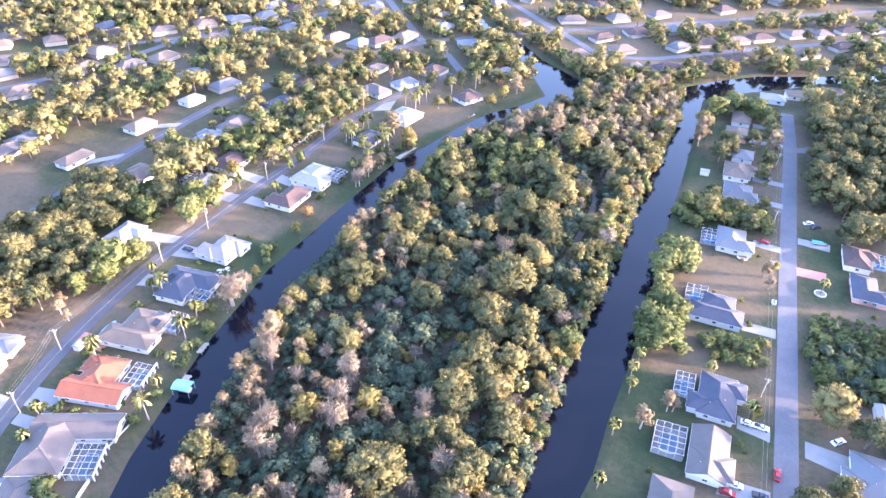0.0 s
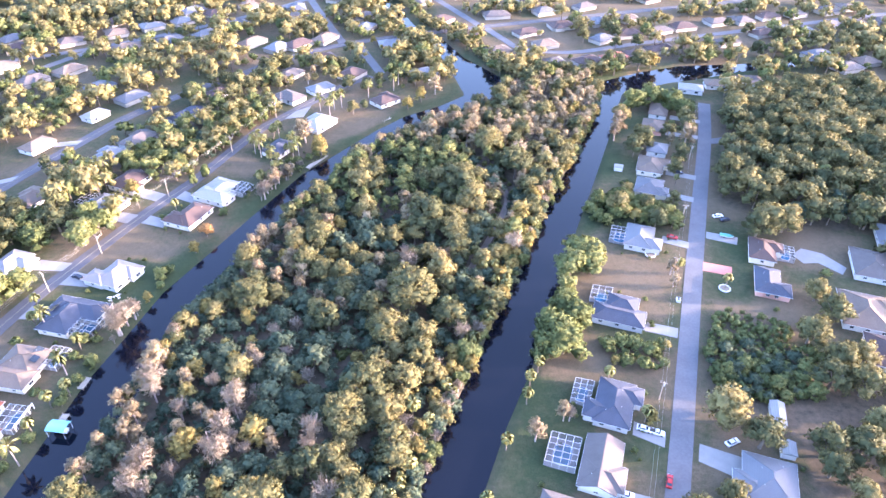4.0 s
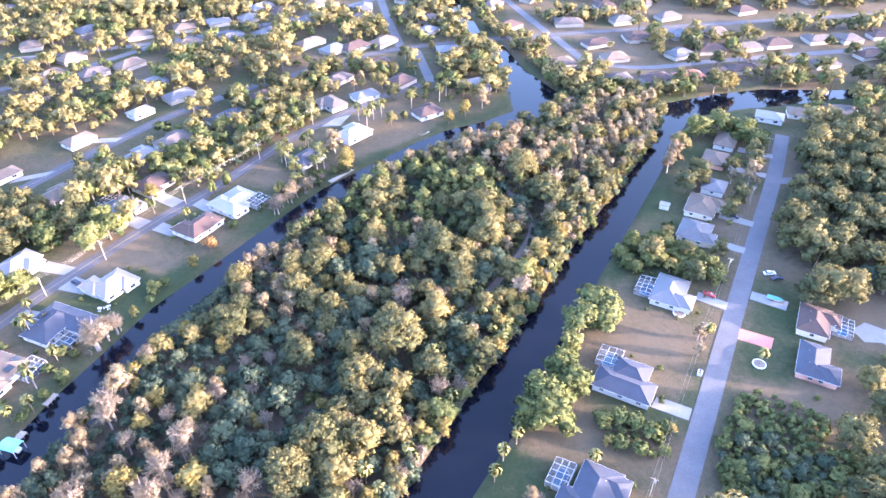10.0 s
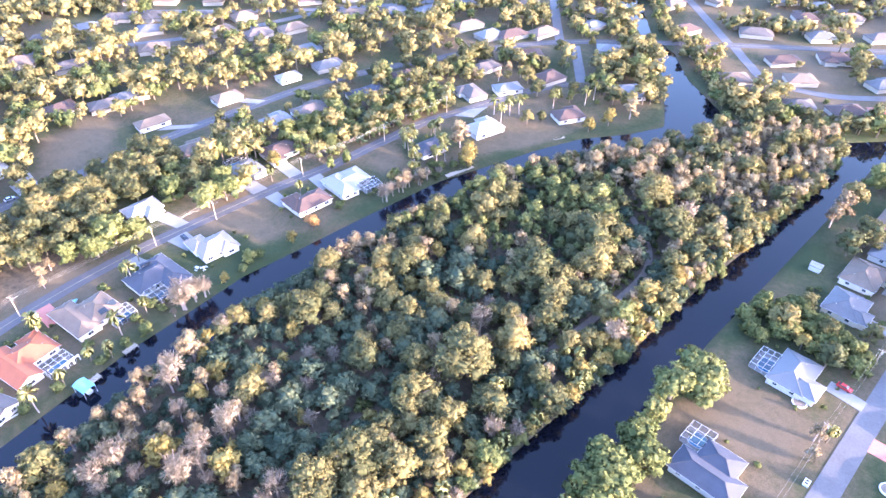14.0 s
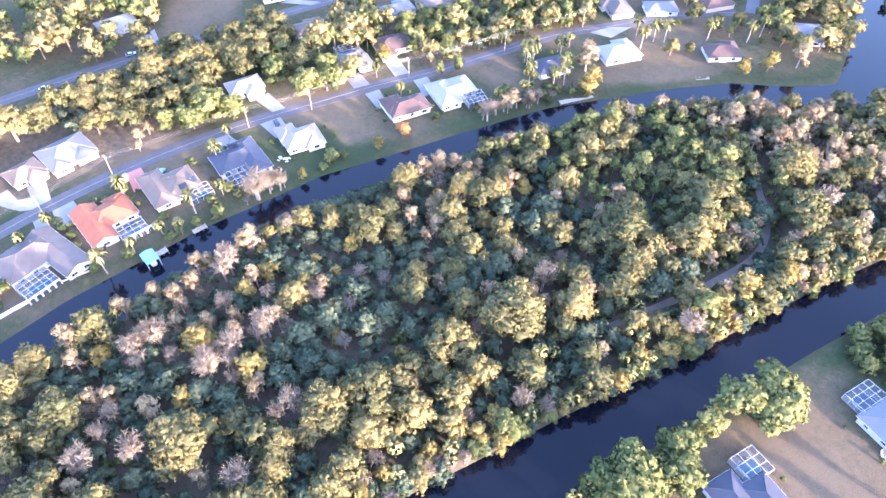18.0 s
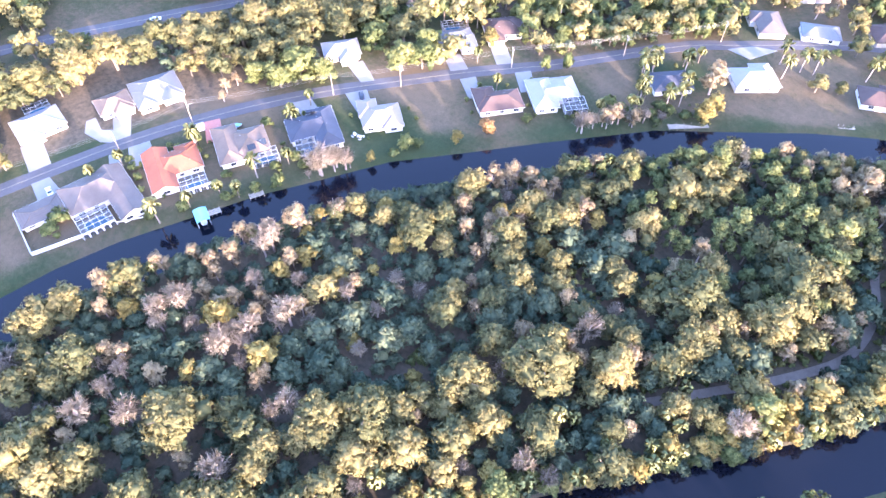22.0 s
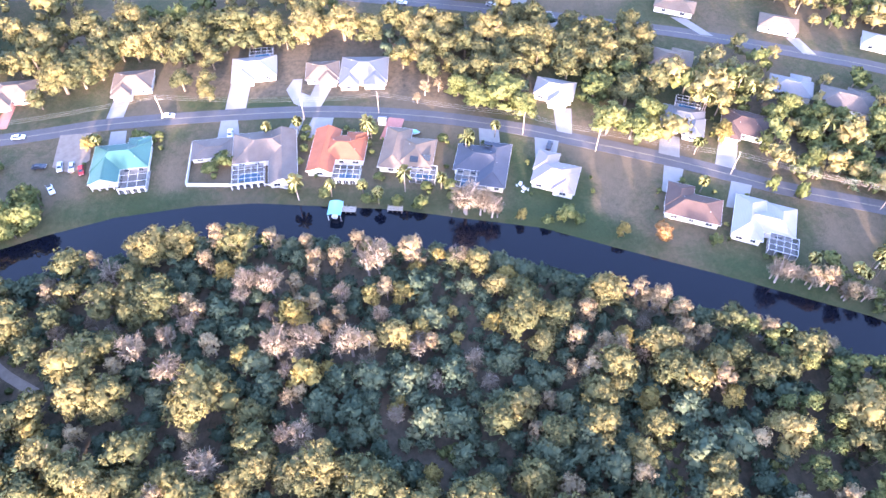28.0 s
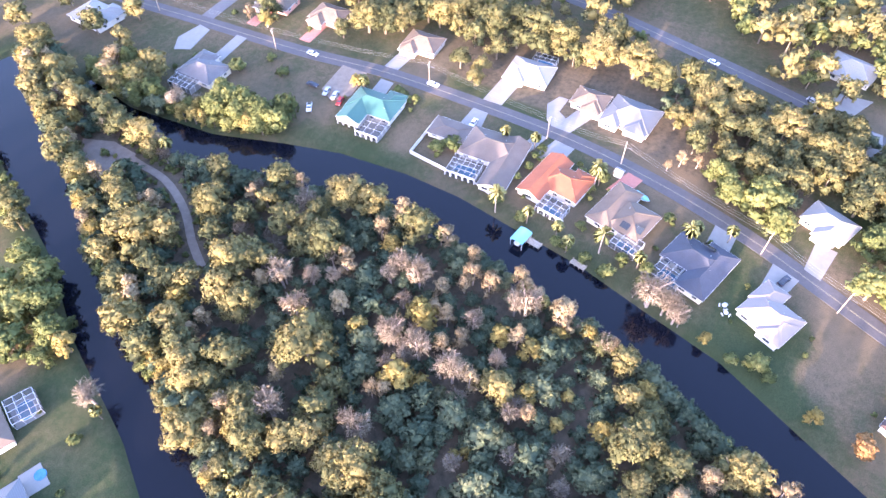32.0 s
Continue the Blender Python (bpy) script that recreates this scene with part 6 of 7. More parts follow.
PLACES.append(("lush", "east", [(61.4, 146.2, 1.72), (62.9, 139.3, 1.69), (57.1, 138.6, 1.27), (70.0, 152.2, 1.24), (80.5, 189.5, 1.75), (83.7, 183.2, 1.49), (74.0, 180.3, 1.46), (68.2, 172.5, 0.98), (56.6, 145.3, 1.00), (67.2, 158.3, 1.26)]))
PLACES.append(("oak", "east", [(96.9, 79.7, 0.91), (159.6, 202.4, 1.28)]))
PLACES.append(("pepper", "east", [(118.5, 126.3, 0.85), (121.7, 120.4, 0.85), (118.9, 135.5, 0.85), (131.9, 125.9, 0.85), (139.9, 130.5, 0.85), (127.1, 136.7, 0.85)]))
PLACES.append(("shrub", "east", [(93.5, 225.5, 3.19), (102.4, 229.7, 3.26), (108.8, 224.7, 3.23), (117.0, 222.0, 3.24), (123.1, 217.1, 2.93), (128.6, 214.6, 2.35), (108.3, 236.7, 3.03), (117.3, 231.3, 3.02), (95.6, 218.6, 2.57), (78.6, 140.6, 2.04), (83.9, 141.7, 2.06), (88.4, 140.0, 2.06), (92.5, 137.1, 2.06), (97.2, 139.5, 1.62), (83.2, 132.3, 1.78), (88.5, 130.7, 1.79), (155.7, 345.8, 4.44), (163.3, 337.4, 4.39), (176.1, 344.9, 4.51), (178.6, 332.7, 3.21), (147.2, 346.2, 3.61)]))
PLACES.append(("rust", "east", [(57.0, 110.4, 0.84), (46.9, 103.3, 1.03), (114.7, 179.8, 0.83), (113.3, 172.1, 0.67)]))
PLACES.append(("bare", "east", [(58.8, 110.3, 0.8)]))
PLACES.append(("gold", "east", [(79.3, 132.8, 0.49), (98.7, 138.5, 0.57), (83.8, 108.1, 0.72), (175.1, 393.6, 2.04)]))
PLACES.append(("sabal", "east", [(54.3, 137.3, 1.0), (52.7, 130.9, 1.0), (48.9, 124.8, 1.0), (46.7, 117.6, 1.0), (35.8, 102.7, 1.0), (82.1, 108.4, 1.0), (133.0, 169.9, 1.0), (27.6, 83.9, 1.0), (118.1, 180.6, 1.0), (74.8, 125.1, 1.0)]))
PLACES.append(("sabal", "west4", [(-102.5, 150.3, 1.0)]))
PLACES.append(("queen", "west4", [(-128.4, 127.5, 1.0), (-117.3, 160.5, 1.0), (-101.1, 103.6, 1.0)]))
PLACES.append(("shrub", "west4", [(-132.2, 129.5, 1.45), (-102.1, 153.2, 1.57), (-125.9, 105.4, 1.06), (-119.2, 103.6, 1.03), (-135.6, 106.0, 1.09), (-131.3, 105.4, 1.07), (-102.6, 145.3, 1.34), (-94.0, 145.1, 1.52), (-93.4, 140.2, 1.29), (-95.4, 132.9, 1.08), (-97.4, 127.4, 1.3), (-132.0, 122.4, 0.96), (-125.8, 127.0, 1.06), (-109.0, 130.0, 1.12), (-96.2, 137.7, 1.09), (-97.5, 131.2, 0.98), (-97.4, 152.9, 1.1)]))
PLACES.append(("bare", "west4", [(-91.9, 152.5, 0.48), (-84.1, 166.7, 0.64)]))
PLACES.append(("queen", "west5", [(-61.4, 284.2, 1.0), (-61.1, 288.9, 1.0), (-54.9, 276.2, 1.0), (-44.3, 278.2, 1.0), (-42.4, 283.9, 1.0)]))
PLACES.append(("sabal", "west5", [(-55.2, 274.9, 1.0), (-58.2, 304.6, 1.0), (-49.7, 268.0, 1.0)]))
PLACES.append(("shrub", "west5", [(-58.5, 263.0, 1.72), (-44.8, 270.4, 1.46), (-45.8, 277.0, 1.74), (-49.0, 264.7, 1.94), (-52.6, 262.5, 1.94), (-69.8, 231.9, 1.4), (-42.0, 277.5, 1.48), (-36.6, 280.4, 1.48), (-33.8, 284.7, 1.49), (-40.7, 269.2, 1.21)]))
PLACES.append(("rust", "west5", [(-45.0, 261.2, 0.87), (-50.5, 256.7, 0.99), (-51.7, 252.6, 0.86), (-40.5, 298.9, 1.8)]))
PLACES.append(("bare", "west5", [(-51.6, 244.0, 1.38), (-51.1, 239.1, 0.79), (-34.3, 264.6, 0.7)]))
PLACES.append(("gold", "west5", [(-31.1, 283.8, 1.23), (-32.7, 291.1, 1.13)]))
PLACES.append(("oak", "south2", [(-32.9, -27.3, 1.08), (-29.1, -20.3, 0.81)]))
PLACES.append(("lush", "south2", [(-18.4, -9.0, 1.1), (-16.3, 1.2, 1.1), (-12.5, 11.0, 1.15), (-6.0, 4.0, 1.2), (-4.4, 18.5, 1.1), (3.8, 11.1, 1.15), (-8.0, -6.0, 1.1), (-30.0, -30.0, 1.0), (3.0, 2.0, 1.1), (2.5, 20.5, 0.7)]))
PLACES.append(("sabal", "south2", [(7.1, 45.7, 0.8)]))
PLACES.append(("gold", "south2", [(-5.1, 25.9, 1.06)]))
PLACES.append(("shrub", "south2", [(14.8, 44.8, 1.09), (-44.2, -47.8, 2.52), (-39.2, -40.6, 2.46)]))
PLACES.append(("lush", "east2", [(144.2, 332.3, 1.71), (155.3, 336.5, 1.74), (165.4, 330.6, 1.73), (171.7, 321.4, 1.3)]))
PLACES.append(("rust", "east2", [(126.7, 301.6, 1.78), (158.5, 284.9, 1.58), (123.1, 294.0, 1.21)]))
PLACES.append(("grand", "east2", [(135.3, 285.1, 0.95), (173.6, 382.5, 1.03)]))
PLACES.append(("oak", "east2", [(132.4, 315.0, 1.11)]))
PLACES.append(("oak", "west2", [(-176, 70, 0.95), (-164, 69, 0.8), (-157, 70, 0.75), (-164, 60, 0.9), (-186, 74, 1.0)]))
PLACES.append(("queen", "west5", [(-141, 267, 1), (-135, 268, 1), (-129, 250, 1), (-142, 257, 1), (-110, 285, 1), (-109, 292, 1), (-54, 300, 1), (-36, 337, 1), (-28, 339, 1), (-9, 355, 1), (6, 365, 1), (9, 373, 1), (-65, 288, 1), (-64, 293, 1), (-46, 290, 1), (-30, 330, 1), (-24, 342, 1)]))
PLACES.append(("sabal", "west5", [(-52, 267, 1), (-57, 256, 1), (-52, 275, 1), (-58, 307, 1), (-56, 311, 1), (-48, 284, 1)]))
PLACES.append(("bare", "west5", [(-53, 249, 0.9), (-50, 253, 0.9), (-49, 258, 0.95), (-46, 261, 0.9), (-44, 266, 0.85)]))
PLACES.append(("oak", "west5", [(-17, 333, 0.75), (-11, 339, 0.6)]))
PLACES.append(("rust", "west5", [(-44, 304, 1.15), (31, 358, 1.3)]))
PLACES.append(("gold", "west5", [(14, 337, 1.0), (22, 347, 1.2)]))
PLACES.append(("bare", "isl", [(-63, 89, 1.1), (-68, 96, 1.2), (-49, 62, 1.1), (-55, 75, 1.0), (-43, 116, 1.1), (-45, 99, 1.2), (-43, 105, 1.1), (-20, 102, 1.0), (-40, 137, 1.0), (-72, 138, 1.1), (-70, 125, 1.2), (-72, 153, 1.0), (-14, 84, 1.0), (-60, 117, 1.1), (-52, 128, 1.0)]))
PLACES.append(("rust", "isl", [(-48, 204, 1.0), (-36, 187, 1.0), (-39, 179, 1.0), (-58, 110, 0.9), (-50, 113, 0.9), (-66, 104, 0.9), (-30, 103, 0.8)]))
PLACES.append(("lush", "south", [(-95, -42, 1.08), (-94, -30, 1.02), (-97, -3, 1.14), (-98, 7, 1.14), (-105, 0, 0.96), (-92, -36, 0.96), (-98, 14, 0.96), (-104, -50, 1.08), (-108, 17, 0.72)]))
PLACES.append(("gold", "south", [(-100, -56, 1.1), (-107, -46, 1.0), (-101, 18, 0.9), (-104, 13, 0.8)]))
PLACES.append(("bare", "south", [(-94, -19, 0.9), (-98, -12, 0.85)]))
PLACES.append(("oak", "yards", [(166, 207, 1.56), (173, 206, 1.50), (164, 161, 1.00), (163, 148, 1.25), (150, 139, 1.31), (153, 125, 1.25), (161, 127, 1.12), (146, 118, 1.25), (155, 115, 1.25), (165, 113, 1.31), (171, 107, 1.12), (151, 99, 1.31), (141, 92, 1.38), (145, 83, 1.12), (131, 93, 1.19), (129, 86, 1.00), (132, 77, 1.00), (190, 107, 1.38), (183, 104, 1.12), (115, 66, 1.19), (131, 62, 1.25), (106, 107, 1.56), (113.5, 97, 1.25), (228, 186, 1.50), (236, 180, 1.25), (226, 150, 1.12), (216, 128, 1.25)]))
PLACES.append(("grand", "yards", [(156, 79, 1.06), (85, 71, 1.00), (95, 65, 1.06), (99, 56, 1.00), (88, 59, 1.06), (78, 65, 0.88)]))
PLACES.append(("shrub", "yards", [(173, 99, 2.0), (193, 131, 1.8), (188, 133, 1.6), (176, 175, 1.4), (112, 127, 1.9), (115, 123, 1.7), (121, 142, 1.8), (126, 121, 1.9), (132, 121, 2.0), (138, 121, 1.8), (142, 126, 2.0), (147, 133, 1.8), (113, 135, 1.8), (128, 144, 1.4), (134, 152, 1.0), (142, 149, 1.1), (129, 157, 0.8), (147, 156, 0.7), (151, 146, 1.2)]))
PLACES.append(("oak", "isl", [(19.3, 190.5, 1.05), (34.7, 214.3, 0.9), (-51.3, 189.0, 1.15), (-2.0, 256.0, 1.0), (-67.0, 57.0, 0.9), (-36.0, 50.0, 1.25), (-0.7, 128.0, 1.1), (-0.2, 135.0, 1.0), (-4.9, 84.0, 1.2), (-74.0, 163.0, 0.9), (-45.3, 14.4, 1.1), (-30.7, 35.4, 1.1), (-21.5, 44.7, 1.15), (-13.6, 56.7, 1.2), (-12.7, 65.0, 1.0), (-12.2, 75.8, 1.0), (-4.5, 70.0, 0.9), (-8.9, 90.3, 1.0), (-13.3, 97.1, 1.0), (-7.0, 108.4, 1.1), (-8.5, 118.6, 1.0), (-51.8, 191.0, 1.25), (-26.3, 201.2, 1.2), (-22.0, 181.5, 1.1), (-27.0, 214.1, 1.0), (-18.1, 155.4, 1.15), (-23.3, 163.1, 0.8)]))
PLACES.append(("gold", "isl", [(-62.4, 164.6, 1.0), (-18.9, 193.8, 1.0), (-58.5, 139.5, 0.6), (-52.6, 147.7, 0.6), (-25.1, 129.5, 0.6)]))
PLACES.append(("rust", "isl", [(-49.2, 202.5, 0.9), (-71.0, 152.5, 0.8), (-8.7, 73.4, 1.1), (-36.5, 229.1, 0.8), (-33.4, 150.2, 0.6)]))
PLACES.append(("pine", "isl", [(9.2, 240.8, 1.2)]))
GROUPS = {"yards": "trees in the east yards", "isl": "island trees", "west": "trees by the west street", "west2": "trees by the west street", "west3": "trees on the west bank", "west4": "garden trees on the west bank", "west5": "garden trees on the west bank", "south2": "trees on the south-east bank", "south": "trees round the canal's end", "east": "trees on the east bank", "east2": "trees on the east bank"}
for kd, tag, spots in PLACES:
    for x, y, size in spots:
        if depth_of_water(np.array([x]), np.array([y]))[0] > -1.0:
            near = [(x + a, y + b) for d in (2, 4, 6, 8, 10) for a in (-d, 0, d) for b in (-d, 0, d) if depth_of_water(np.array([x + a]), np.array([y + b]))[0] < -1.2]
            if not near:
                continue
            x, y = near[0]
        size = min(size, {"shrub": 2.2, "bare": 2.3 if tag == "west3" else 1.5}.get(kd, 1.6))
        plant(kd, x, y, size, group=GROUPS[tag], tall=1.15 if kd == "bare" and tag == "isl" else 1.0 if size < 1.3 else 0.88)
        if kd in ("oak", "lush", "grand", "gold", "pine", "bare", "rust", "pepper"):
            reach = {"oak": 5, "lush": 5, "grand": 8}.get(kd, 3.5) * size
            KEEP_CLEAR.append((x, y, reach * (0.8 if tag == "isl" else 0.95)))
        else:
            KEEP_CLEAR.append((x, y, 3.0))

# ---- the rest of the wooded island ----
for line in (TRACK_SOUTH, TRACK_NORTH):
    for p in smooth_line(line, 4.0):
        KEEP_CLEAR.append((p.x, p.y, 5.5 if line is TRACK_SOUTH else 4.2))
KEEP_CLEAR += [(-63, -22, 7.5), (-66, -31, 5)]
zone = np.random.default_rng(17)


def island_kind(x, y):
    """Which sort grows where on the island."""
    east = far_from(ISLAND_EAST, np.array([x]), np.array([y]))[0]
    west = far_from(ISLAND_WEST, np.array([x]), np.array([y]))[0]
    u = zone.uniform()
    if y > 285:
        return "rust" if u < 0.6 else "oak" if u < 0.8 else "gold" if u < 0.88 else "bare"
    if y > 225 and east > 30:
        return "pine" if u < 0.5 else "oak" if u < 0.8 else "pepper"
    if y > 225:
        return "oak" if u < 0.55 else "rust" if u < 0.8 else "gold" if u < 0.88 else "pepper"
    if y < 80 and east < 22:
        return "oak" if u < 0.5 else "rust" if u < 0.66 else "gold" if u < 0.75 else "pepper"
    if east < 9:
        return "pepper" if u < 0.3 else "lush" if u < 0.4 else "oak" if u < 0.5 else "gold" if u < 0.62 else "sabal" if u < 0.85 else "bare"
    if east < 30 and y < 215:
        return "pepper" if u < 0.62 else "oak" if u < 0.8 else "rust" if u < 0.88 else "sabal" if u < 0.94 else "bare"
    if y < 55:
        return "pepper" if u < 0.55 else "oak" if u < 0.85 else "bare"
    if y < 160:
        return "pepper" if u < 0.78 else "bare" if u < 0.87 else "gold" if u < 0.92 else "rust"
    return "pepper" if u < 0.58 else "oak" if u < 0.78 else "rust" if u < 0.92 else "gold" if u < 0.95 else "bare"


stands, shore, oaks = {}, {}, []
count = collections.Counter()
KEEP_CLEAR += [(-7.6, 197.6, 5.5), (0.5, 195, 5), (-45, 68, 4), (-13, 142, 4), (2, 220, 4)]   # dark openings in the canopy
for x, y in scatter(ISLAND, 4.4, 21):
    kd = island_kind(x, y)
    size = {"oak": zone.uniform(0.8, 1.15), "pepper": zone.uniform(0.6, 1.1), "bare": zone.uniform(0.75, 1.0), "sabal": zone.uniform(0.9, 1.3)}.get(kd, zone.uniform(0.8, 1.1))
    if kd == "oak":
        if any((x - a) ** 2 + (y - b) ** 2 < 60 for a, b in oaks):
            kd = "pepper" if zone.uniform() < 0.8 else "rust"
            size = zone.uniform(0.85, 1.25)
        else:
            oaks.append((x, y))
            size *= 1.12
    if 60 < y < 215 and count[kd] < 150:
        count[kd] += 1
        plant(kd, x, y, size, group="island trees")
    else:
        stands.setdefault(kd, Stand(kd)).add(x, y, size)
for kd, s in stands.items():
    s.done("island_woods", "dense stand of " + KINDS[kd].label)


def along(line, gap, off, seed):
    """Places along a bank, a little inland."""
    r = np.random.default_rng(seed)
    pts = smooth_line(line, gap)
    for p, q in zip(pts, pts[1:]):
        d = (q - p).normalized()
        yield p.x - d.y * off + r.normal(0, 0.7), p.y + d.x * off + r.normal(0, 0.7)


for line, off, seed in ((ISLAND_EAST[1:], 0.9, 51), (ISLAND_EAST[1:], 3.6, 52), (ISLAND_WEST[1:], -1.2, 53)):
    for x, y in along(line, 3.3, off, seed):
        u = zone.uniform()
        kd = "pepper" if u < 0.25 else "lush" if u < 0.42 else "gold" if u < 0.58 else "sabal" if u < 0.68 else "shrub" if u < 0.76 else "oak" if u < 0.92 else "bare"
        if seed == 53:
            kd = "pepper" if u < 0.75 else "rust" if u < 0.85 else "bare" if u < 0.92 else "sabal"
        size = {"oak": 0.6, "lush": 0.52, "pepper": 0.75, "gold": 0.75, "bare": 0.6, "shrub": 1.3}.get(kd, 0.9) * zone.uniform(0.9, 1.35)
        if count["shore " + kd] < 60:
            count["shore " + kd] += 1
            plant(kd, x, y, size, -0.6, group="shore trees")
        else:
            shore.setdefault(kd, Stand(kd)).add(x, y, size, stem=False)
for kd, s in shore.items():
    s.done("shore_thicket", "thicket of " + KINDS[kd].label + " on the shore")

# ---- woods and gardens ----
for outline, gap, seed, sz in (
    ([(158, 234), (174, 268), (188, 300), (200, 335), (262, 352), (340, 340), (310, 240), (225, 200), (180, 213)], 6.8, 31, 1.3),
    ([(-200, 40), (-190, 175), (-160, 190), (-142, 190), (-158, 150), (-184, 130), (-184, 60)], 6.5, 33, 1.0),
    ([(-200, -30), (-200, 40), (-178, 60), (-178, -30)], 6.5, 35, 1.05),
    ([(-197, 182), (-186, 222), (-174, 242), (-158, 238), (-150, 214), (-153, 206), (-165, 188)], 5.6, 36, 1.0),
):
    for n, (x, y) in enumerate(scatter(outline, gap, seed, 4)):
        plant("oak" if zone.uniform() < 0.8 else "pepper", x, y, sz * zone.uniform(0.85, 1.2), group="woodland oaks")
for outline, gap, seed in (
    ([(-115, 347), (-60, 402), (20, 402), (32, 366), (-5, 362), (-25, 356), (-50, 374), (-100, 347)], 7.5, 61),
    ([(-205, 185), (-186, 240), (-160, 236), (-150, 210)], 6.5, 62),
    ([(-150, 325), (-110, 372), (-70, 412), (-55, 390), (-100, 345), (-120, 346)], 7.0, 69),
    ([(50, 380), (58, 440), (110, 470), (260, 480), (300, 420), (210, 404), (130, 386), (80, 372)], 15.0, 63),
    ([(100, 215), (150, 330), (170, 345), (176, 330), (140, 240), (118, 205)], 8.5, 64),
    ([(-160, -60), (-180, 20), (-152, 30), (-150, -60)], 8.5, 65),
    ([(205, 210), (300, 235), (330, 60), (215, 40), (206, 100), (222, 150)], 9.0, 66),
    ([(-10, 395), (-30, 440), (25, 462), (38, 402)], 7.5, 67),
    ([(60, 20), (76, 56), (112, 50), (135, 36), (190, 70), (170, -20), (90, -40)], 9.0, 68),
):
    for x, y in scatter(outline, gap, seed, 3.5):
        if any(inside(w, np.array([x]), np.array([y]))[0] for w in DRY_LOTS) or zone.uniform() < 0.15:
            continue
        u = zone.uniform()
        kd = "oak" if u < 0.5 else "sabal" if u < 0.62 else "shrub" if u < 0.75 else "rust" if u < 0.82 else "pine" if u < 0.9 else "gold"
        plant(kd, x, y, {"oak": zone.uniform(0.7, 1.15), "shrub": zone.uniform(0.7, 1.4)}.get(kd, zone.uniform(0.6, 0.95)), group="garden trees")
for x, y in scatter([(-126, 268), (-120, 297), (-112, 318), (-88, 330), (-64, 346), (-60, 336), (-72, 313), (-85, 288), (-96, 268), (-104, 277)], 5.0, 70, 2.5):
    plant("lush" if zone.uniform() < 0.6 else "pepper", x, y, zone.uniform(0.6, 0.9), group="thicket by the west street")
for x, y in scatter([(92, 226), (100, 238), (118, 234), (133, 216), (126, 210), (108, 219), (95, 215)], 4.2, 71, 2.0):
    plant("lush", x, y, zone.uniform(0.5, 0.75), group="shrubbery on the east bank")
for x, y in scatter([(78, 133), (86, 142), (99, 138), (95, 130), (86, 129)], 3.6, 72, 2.0):
    plant("shrub", x, y, zone.uniform(0.8, 1.5), group="shrubbery on the east bank")
for line, off, seed in ((WEST_BANK[:4], 2.6, 75), (WEST_BANK[:4], 7.0, 76)):
    for x, y in along(line, 4.4, off, seed):
        if y < 20:
            kd = "lush" if zone.uniform() < 0.6 else "pepper" if zone.uniform() < 0.6 else "gold"
            plant(kd, x, y, {"lush": 0.62, "pepper": 0.9, "gold": 0.8}[kd] * zone.uniform(0.85, 1.3), group="bank thicket at the canal's end")
for x, y in scatter([(108, 118), (113, 137), (150, 133), (148, 116), (128, 112)], 3.9, 77, 3.0):
    plant("pepper" if zone.uniform() < 0.6 else "lush", x, y, zone.uniform(0.45, 0.75), group="thicket in the east yards")
brush = Stand("shrub")
for x, y in scatter([(110, 120), (117, 150), (130, 158), (150, 146), (148, 118), (128, 112)], 2.2, 73, 3.0):
    brush.add(x, y, zone.uniform(0.6, 1.35), stem=False)
for line in (TRACK_NORTH, TRACK_SOUTH):
    for off in (-3.4, 3.4, 5.0):
        for x, y in along(line, 3.0, off, 74):
            brush.add(x, y, zone.uniform(0.5, 0.9), stem=False)
for x, y, d in ((-7.6, 197.6, 5), (0.5, 195, 5), (-45, 68, 4), (-13, 142, 4), (2, 220, 4)):
    for k in range(9):
        brush.add(x + zone.normal(0, d * 0.5), y + zone.normal(0, d * 0.5), zone.uniform(0.5, 0.9), stem=False)
brush.done("undergrowth", "low dark scrub over bare ground")
for x, y in HOUSE_SPOTS:
    if -135 < x < 130 and -40 < y < 300:
        for k in range(6):
            a = zone.uniform(0, 6.283)
            d = zone.uniform(11.0, 13.5)
            bx, by = x + d * math.cos(a), y + d * math.sin(a)
            at = np.array([bx]), np.array([by])
            if depth_of_water(*at)[0] < -2 and min(far_from(line, *at)[0] for line, _ in ROADS) > 7 and all(math.hypot(bx - p, by - q) > 9.5 for p, q in HOUSE_SPOTS):
                plant("shrub", bx, by, zone.uniform(0.35, 0.75), group="garden shrubs by the houses")
for x, y, size in ((-89, 258, 1.25), (-85, 266, 1.4)):
    plant("shrub", x, y, size, group="conifers by the drive", label="dark green conical juniper beside a drive", tall=2.0)
for kd, s in OVERFLOW.items():
    s.done("oak_woods", "broad olive oaks in a dense wood")
far_stand, green_stand, farthest, south_stand = Stand("far"), Stand("far_green"), Stand("farthest"), Stand("oak")
BY_CANAL = R1[6:] + [(49, 358)] + WEST_BANK[7:18][::-1]
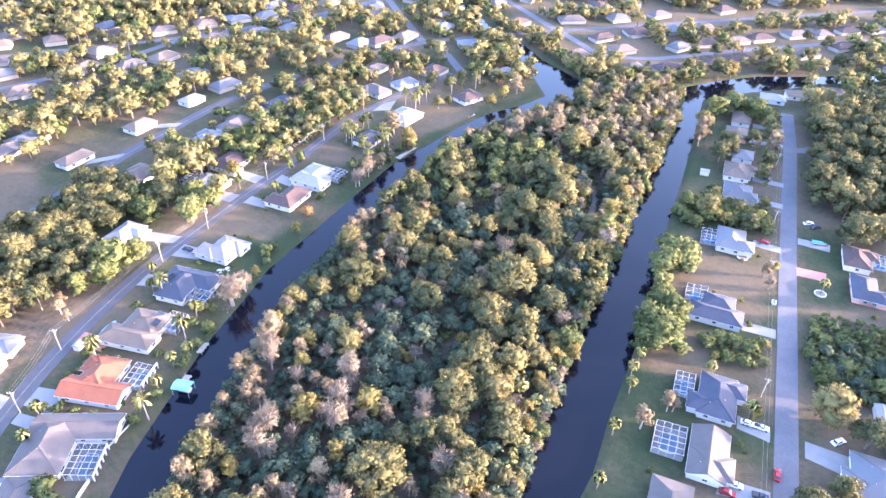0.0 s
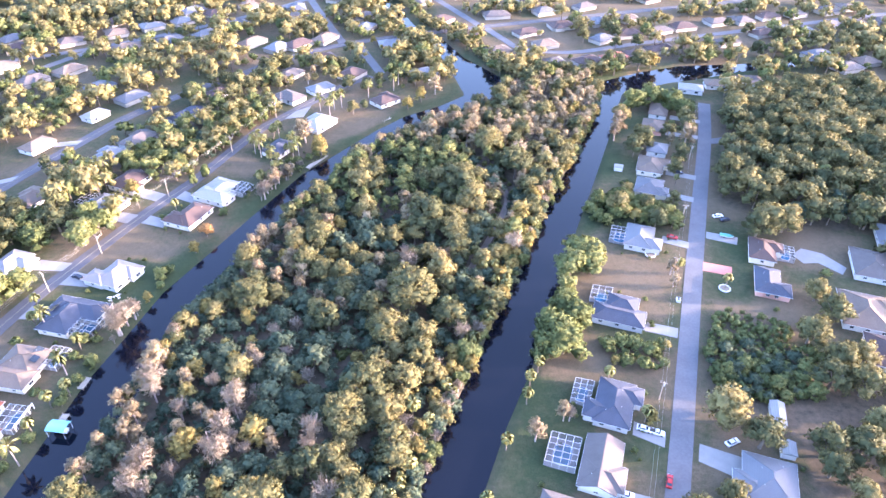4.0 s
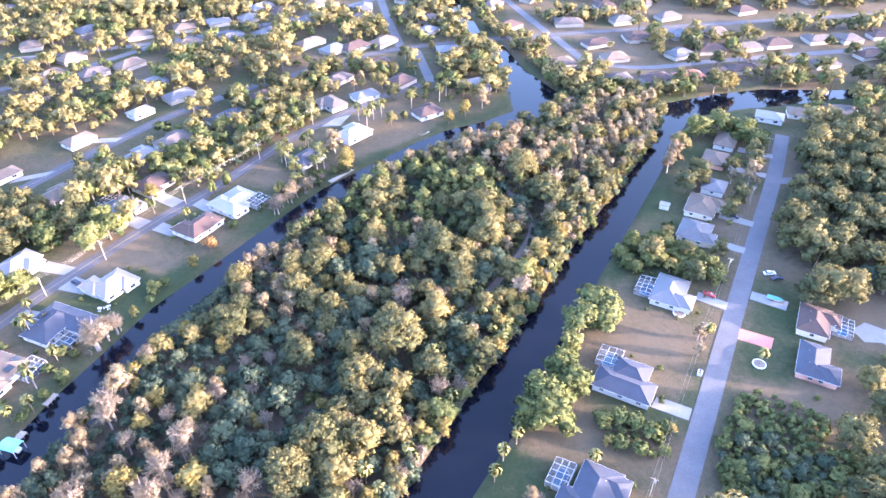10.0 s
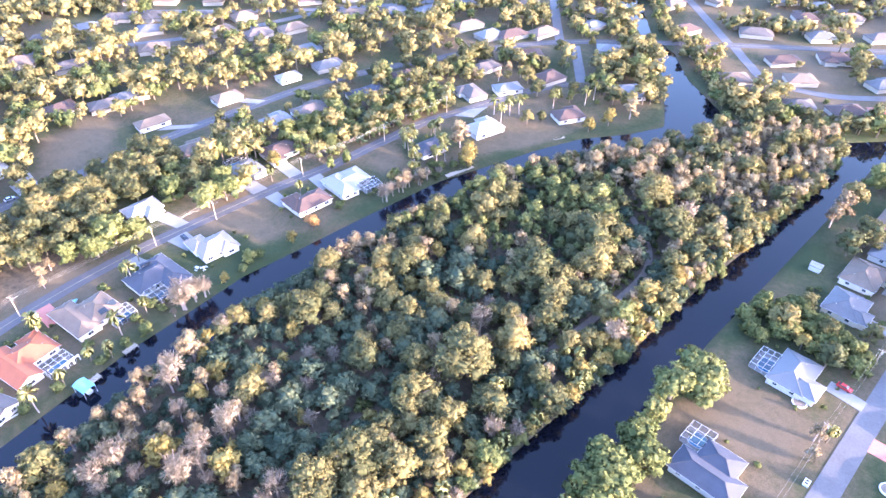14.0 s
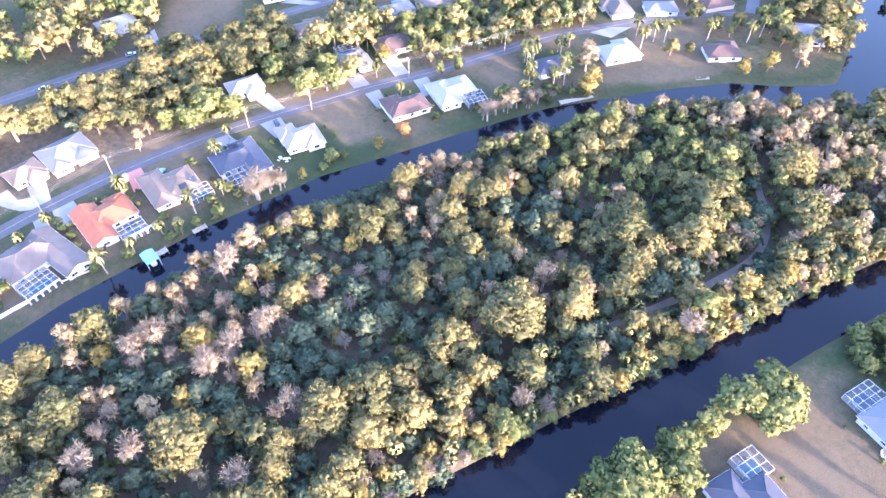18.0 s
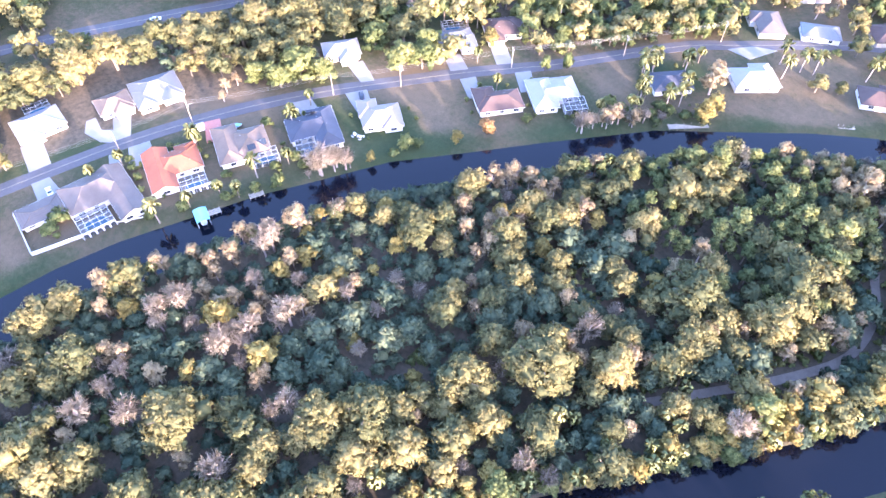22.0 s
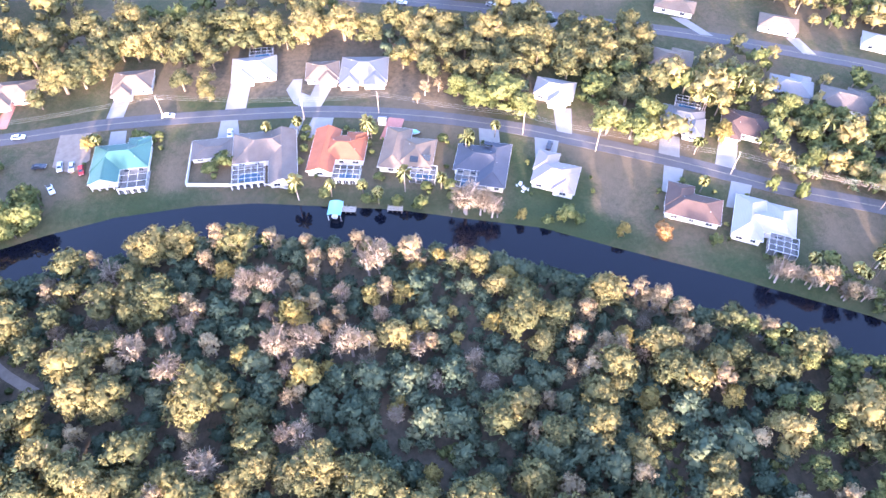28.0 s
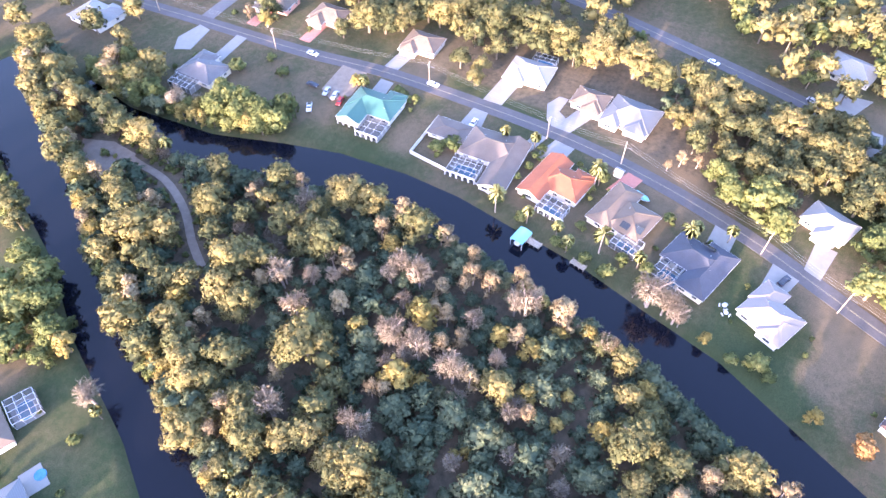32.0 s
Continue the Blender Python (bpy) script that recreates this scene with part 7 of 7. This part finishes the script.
near_streets = [R1, R2] + NORTH_STREETS[:4]
spots = scatter([(-430, -60), (-430, 660), (430, 700), (430, -60)], 7.0, 41, 3.5)
fx, fy = np.array(spots).T
skip = (fx > -206) & (fx < 205) & (fy < 215) | (fx > -60) & (fx < 205) & (fy < 372) | inside(BY_CANAL, fx, fy)
for w in DRY_LOTS:
    skip |= inside(w, fx, fy)
verge = np.min([far_from(line, fx, fy) for line in near_streets], axis=0)
for x, y, v in zip(fx[~skip].tolist(), fy[~skip].tolist(), verge[~skip].tolist()):
    clump = noise.noise((x * 0.018, y * 0.018, 3.0)) + 0.5 * noise.noise((x * 0.05, y * 0.05, 8.0))
    if clump < (0.0 if 40 < x < 340 and y > 395 else -0.24) + (0.28 if v < 18 else 0.0):
        continue
    size = zone.uniform(0.6, 1.6)
    if y < 500 and abs(x) < 330:
        (green_stand if zone.uniform() < 0.35 else far_stand).add(x, y, size)
    else:
        farthest.add(x, y, size)
for line, off in ((NORTH_EAST_BANK, -8.0), (NORTH_EAST_BANK, -13.0), (NORTH_EAST_BANK[:4], -18.0), (WEST_BANK[19:], 8.0), (WEST_BANK[20:24], 14.0)):
    for x, y in along(line, 6.0, off, 57):
        (green_stand if zone.uniform() < 0.4 else far_stand).add(x, y, zone.uniform(0.5, 0.95))
for x, y in scatter([(70, 372), (60, 400), (70, 412), (110, 398), (150, 392), (128, 376)], 5.0, 58):
    (green_stand if zone.uniform() < 0.3 else far_stand).add(x, y, zone.uniform(0.5, 0.85))
for x, y in scatter([(-540, -130), (-540, 720), (520, 720), (520, -130)], 16, 42, 4):
    if x > 430 or x < -430 or y > 680 or y < -62:
        if y < -40 and -300 < x < 120:
            south_stand.add(x, y, zone.uniform(0.9, 1.2))
        else:
            farthest.add(x, y, zone.uniform(1.0, 1.8), stem=False)
south_stand.done("woods", "broad olive oaks beyond the side street")
green_stand.done("woods", "dark green suburban trees and thickets")
far_stand.done("woods", "suburban trees of many sizes in warm low light")
farthest.done("woods", "distant wooded country")
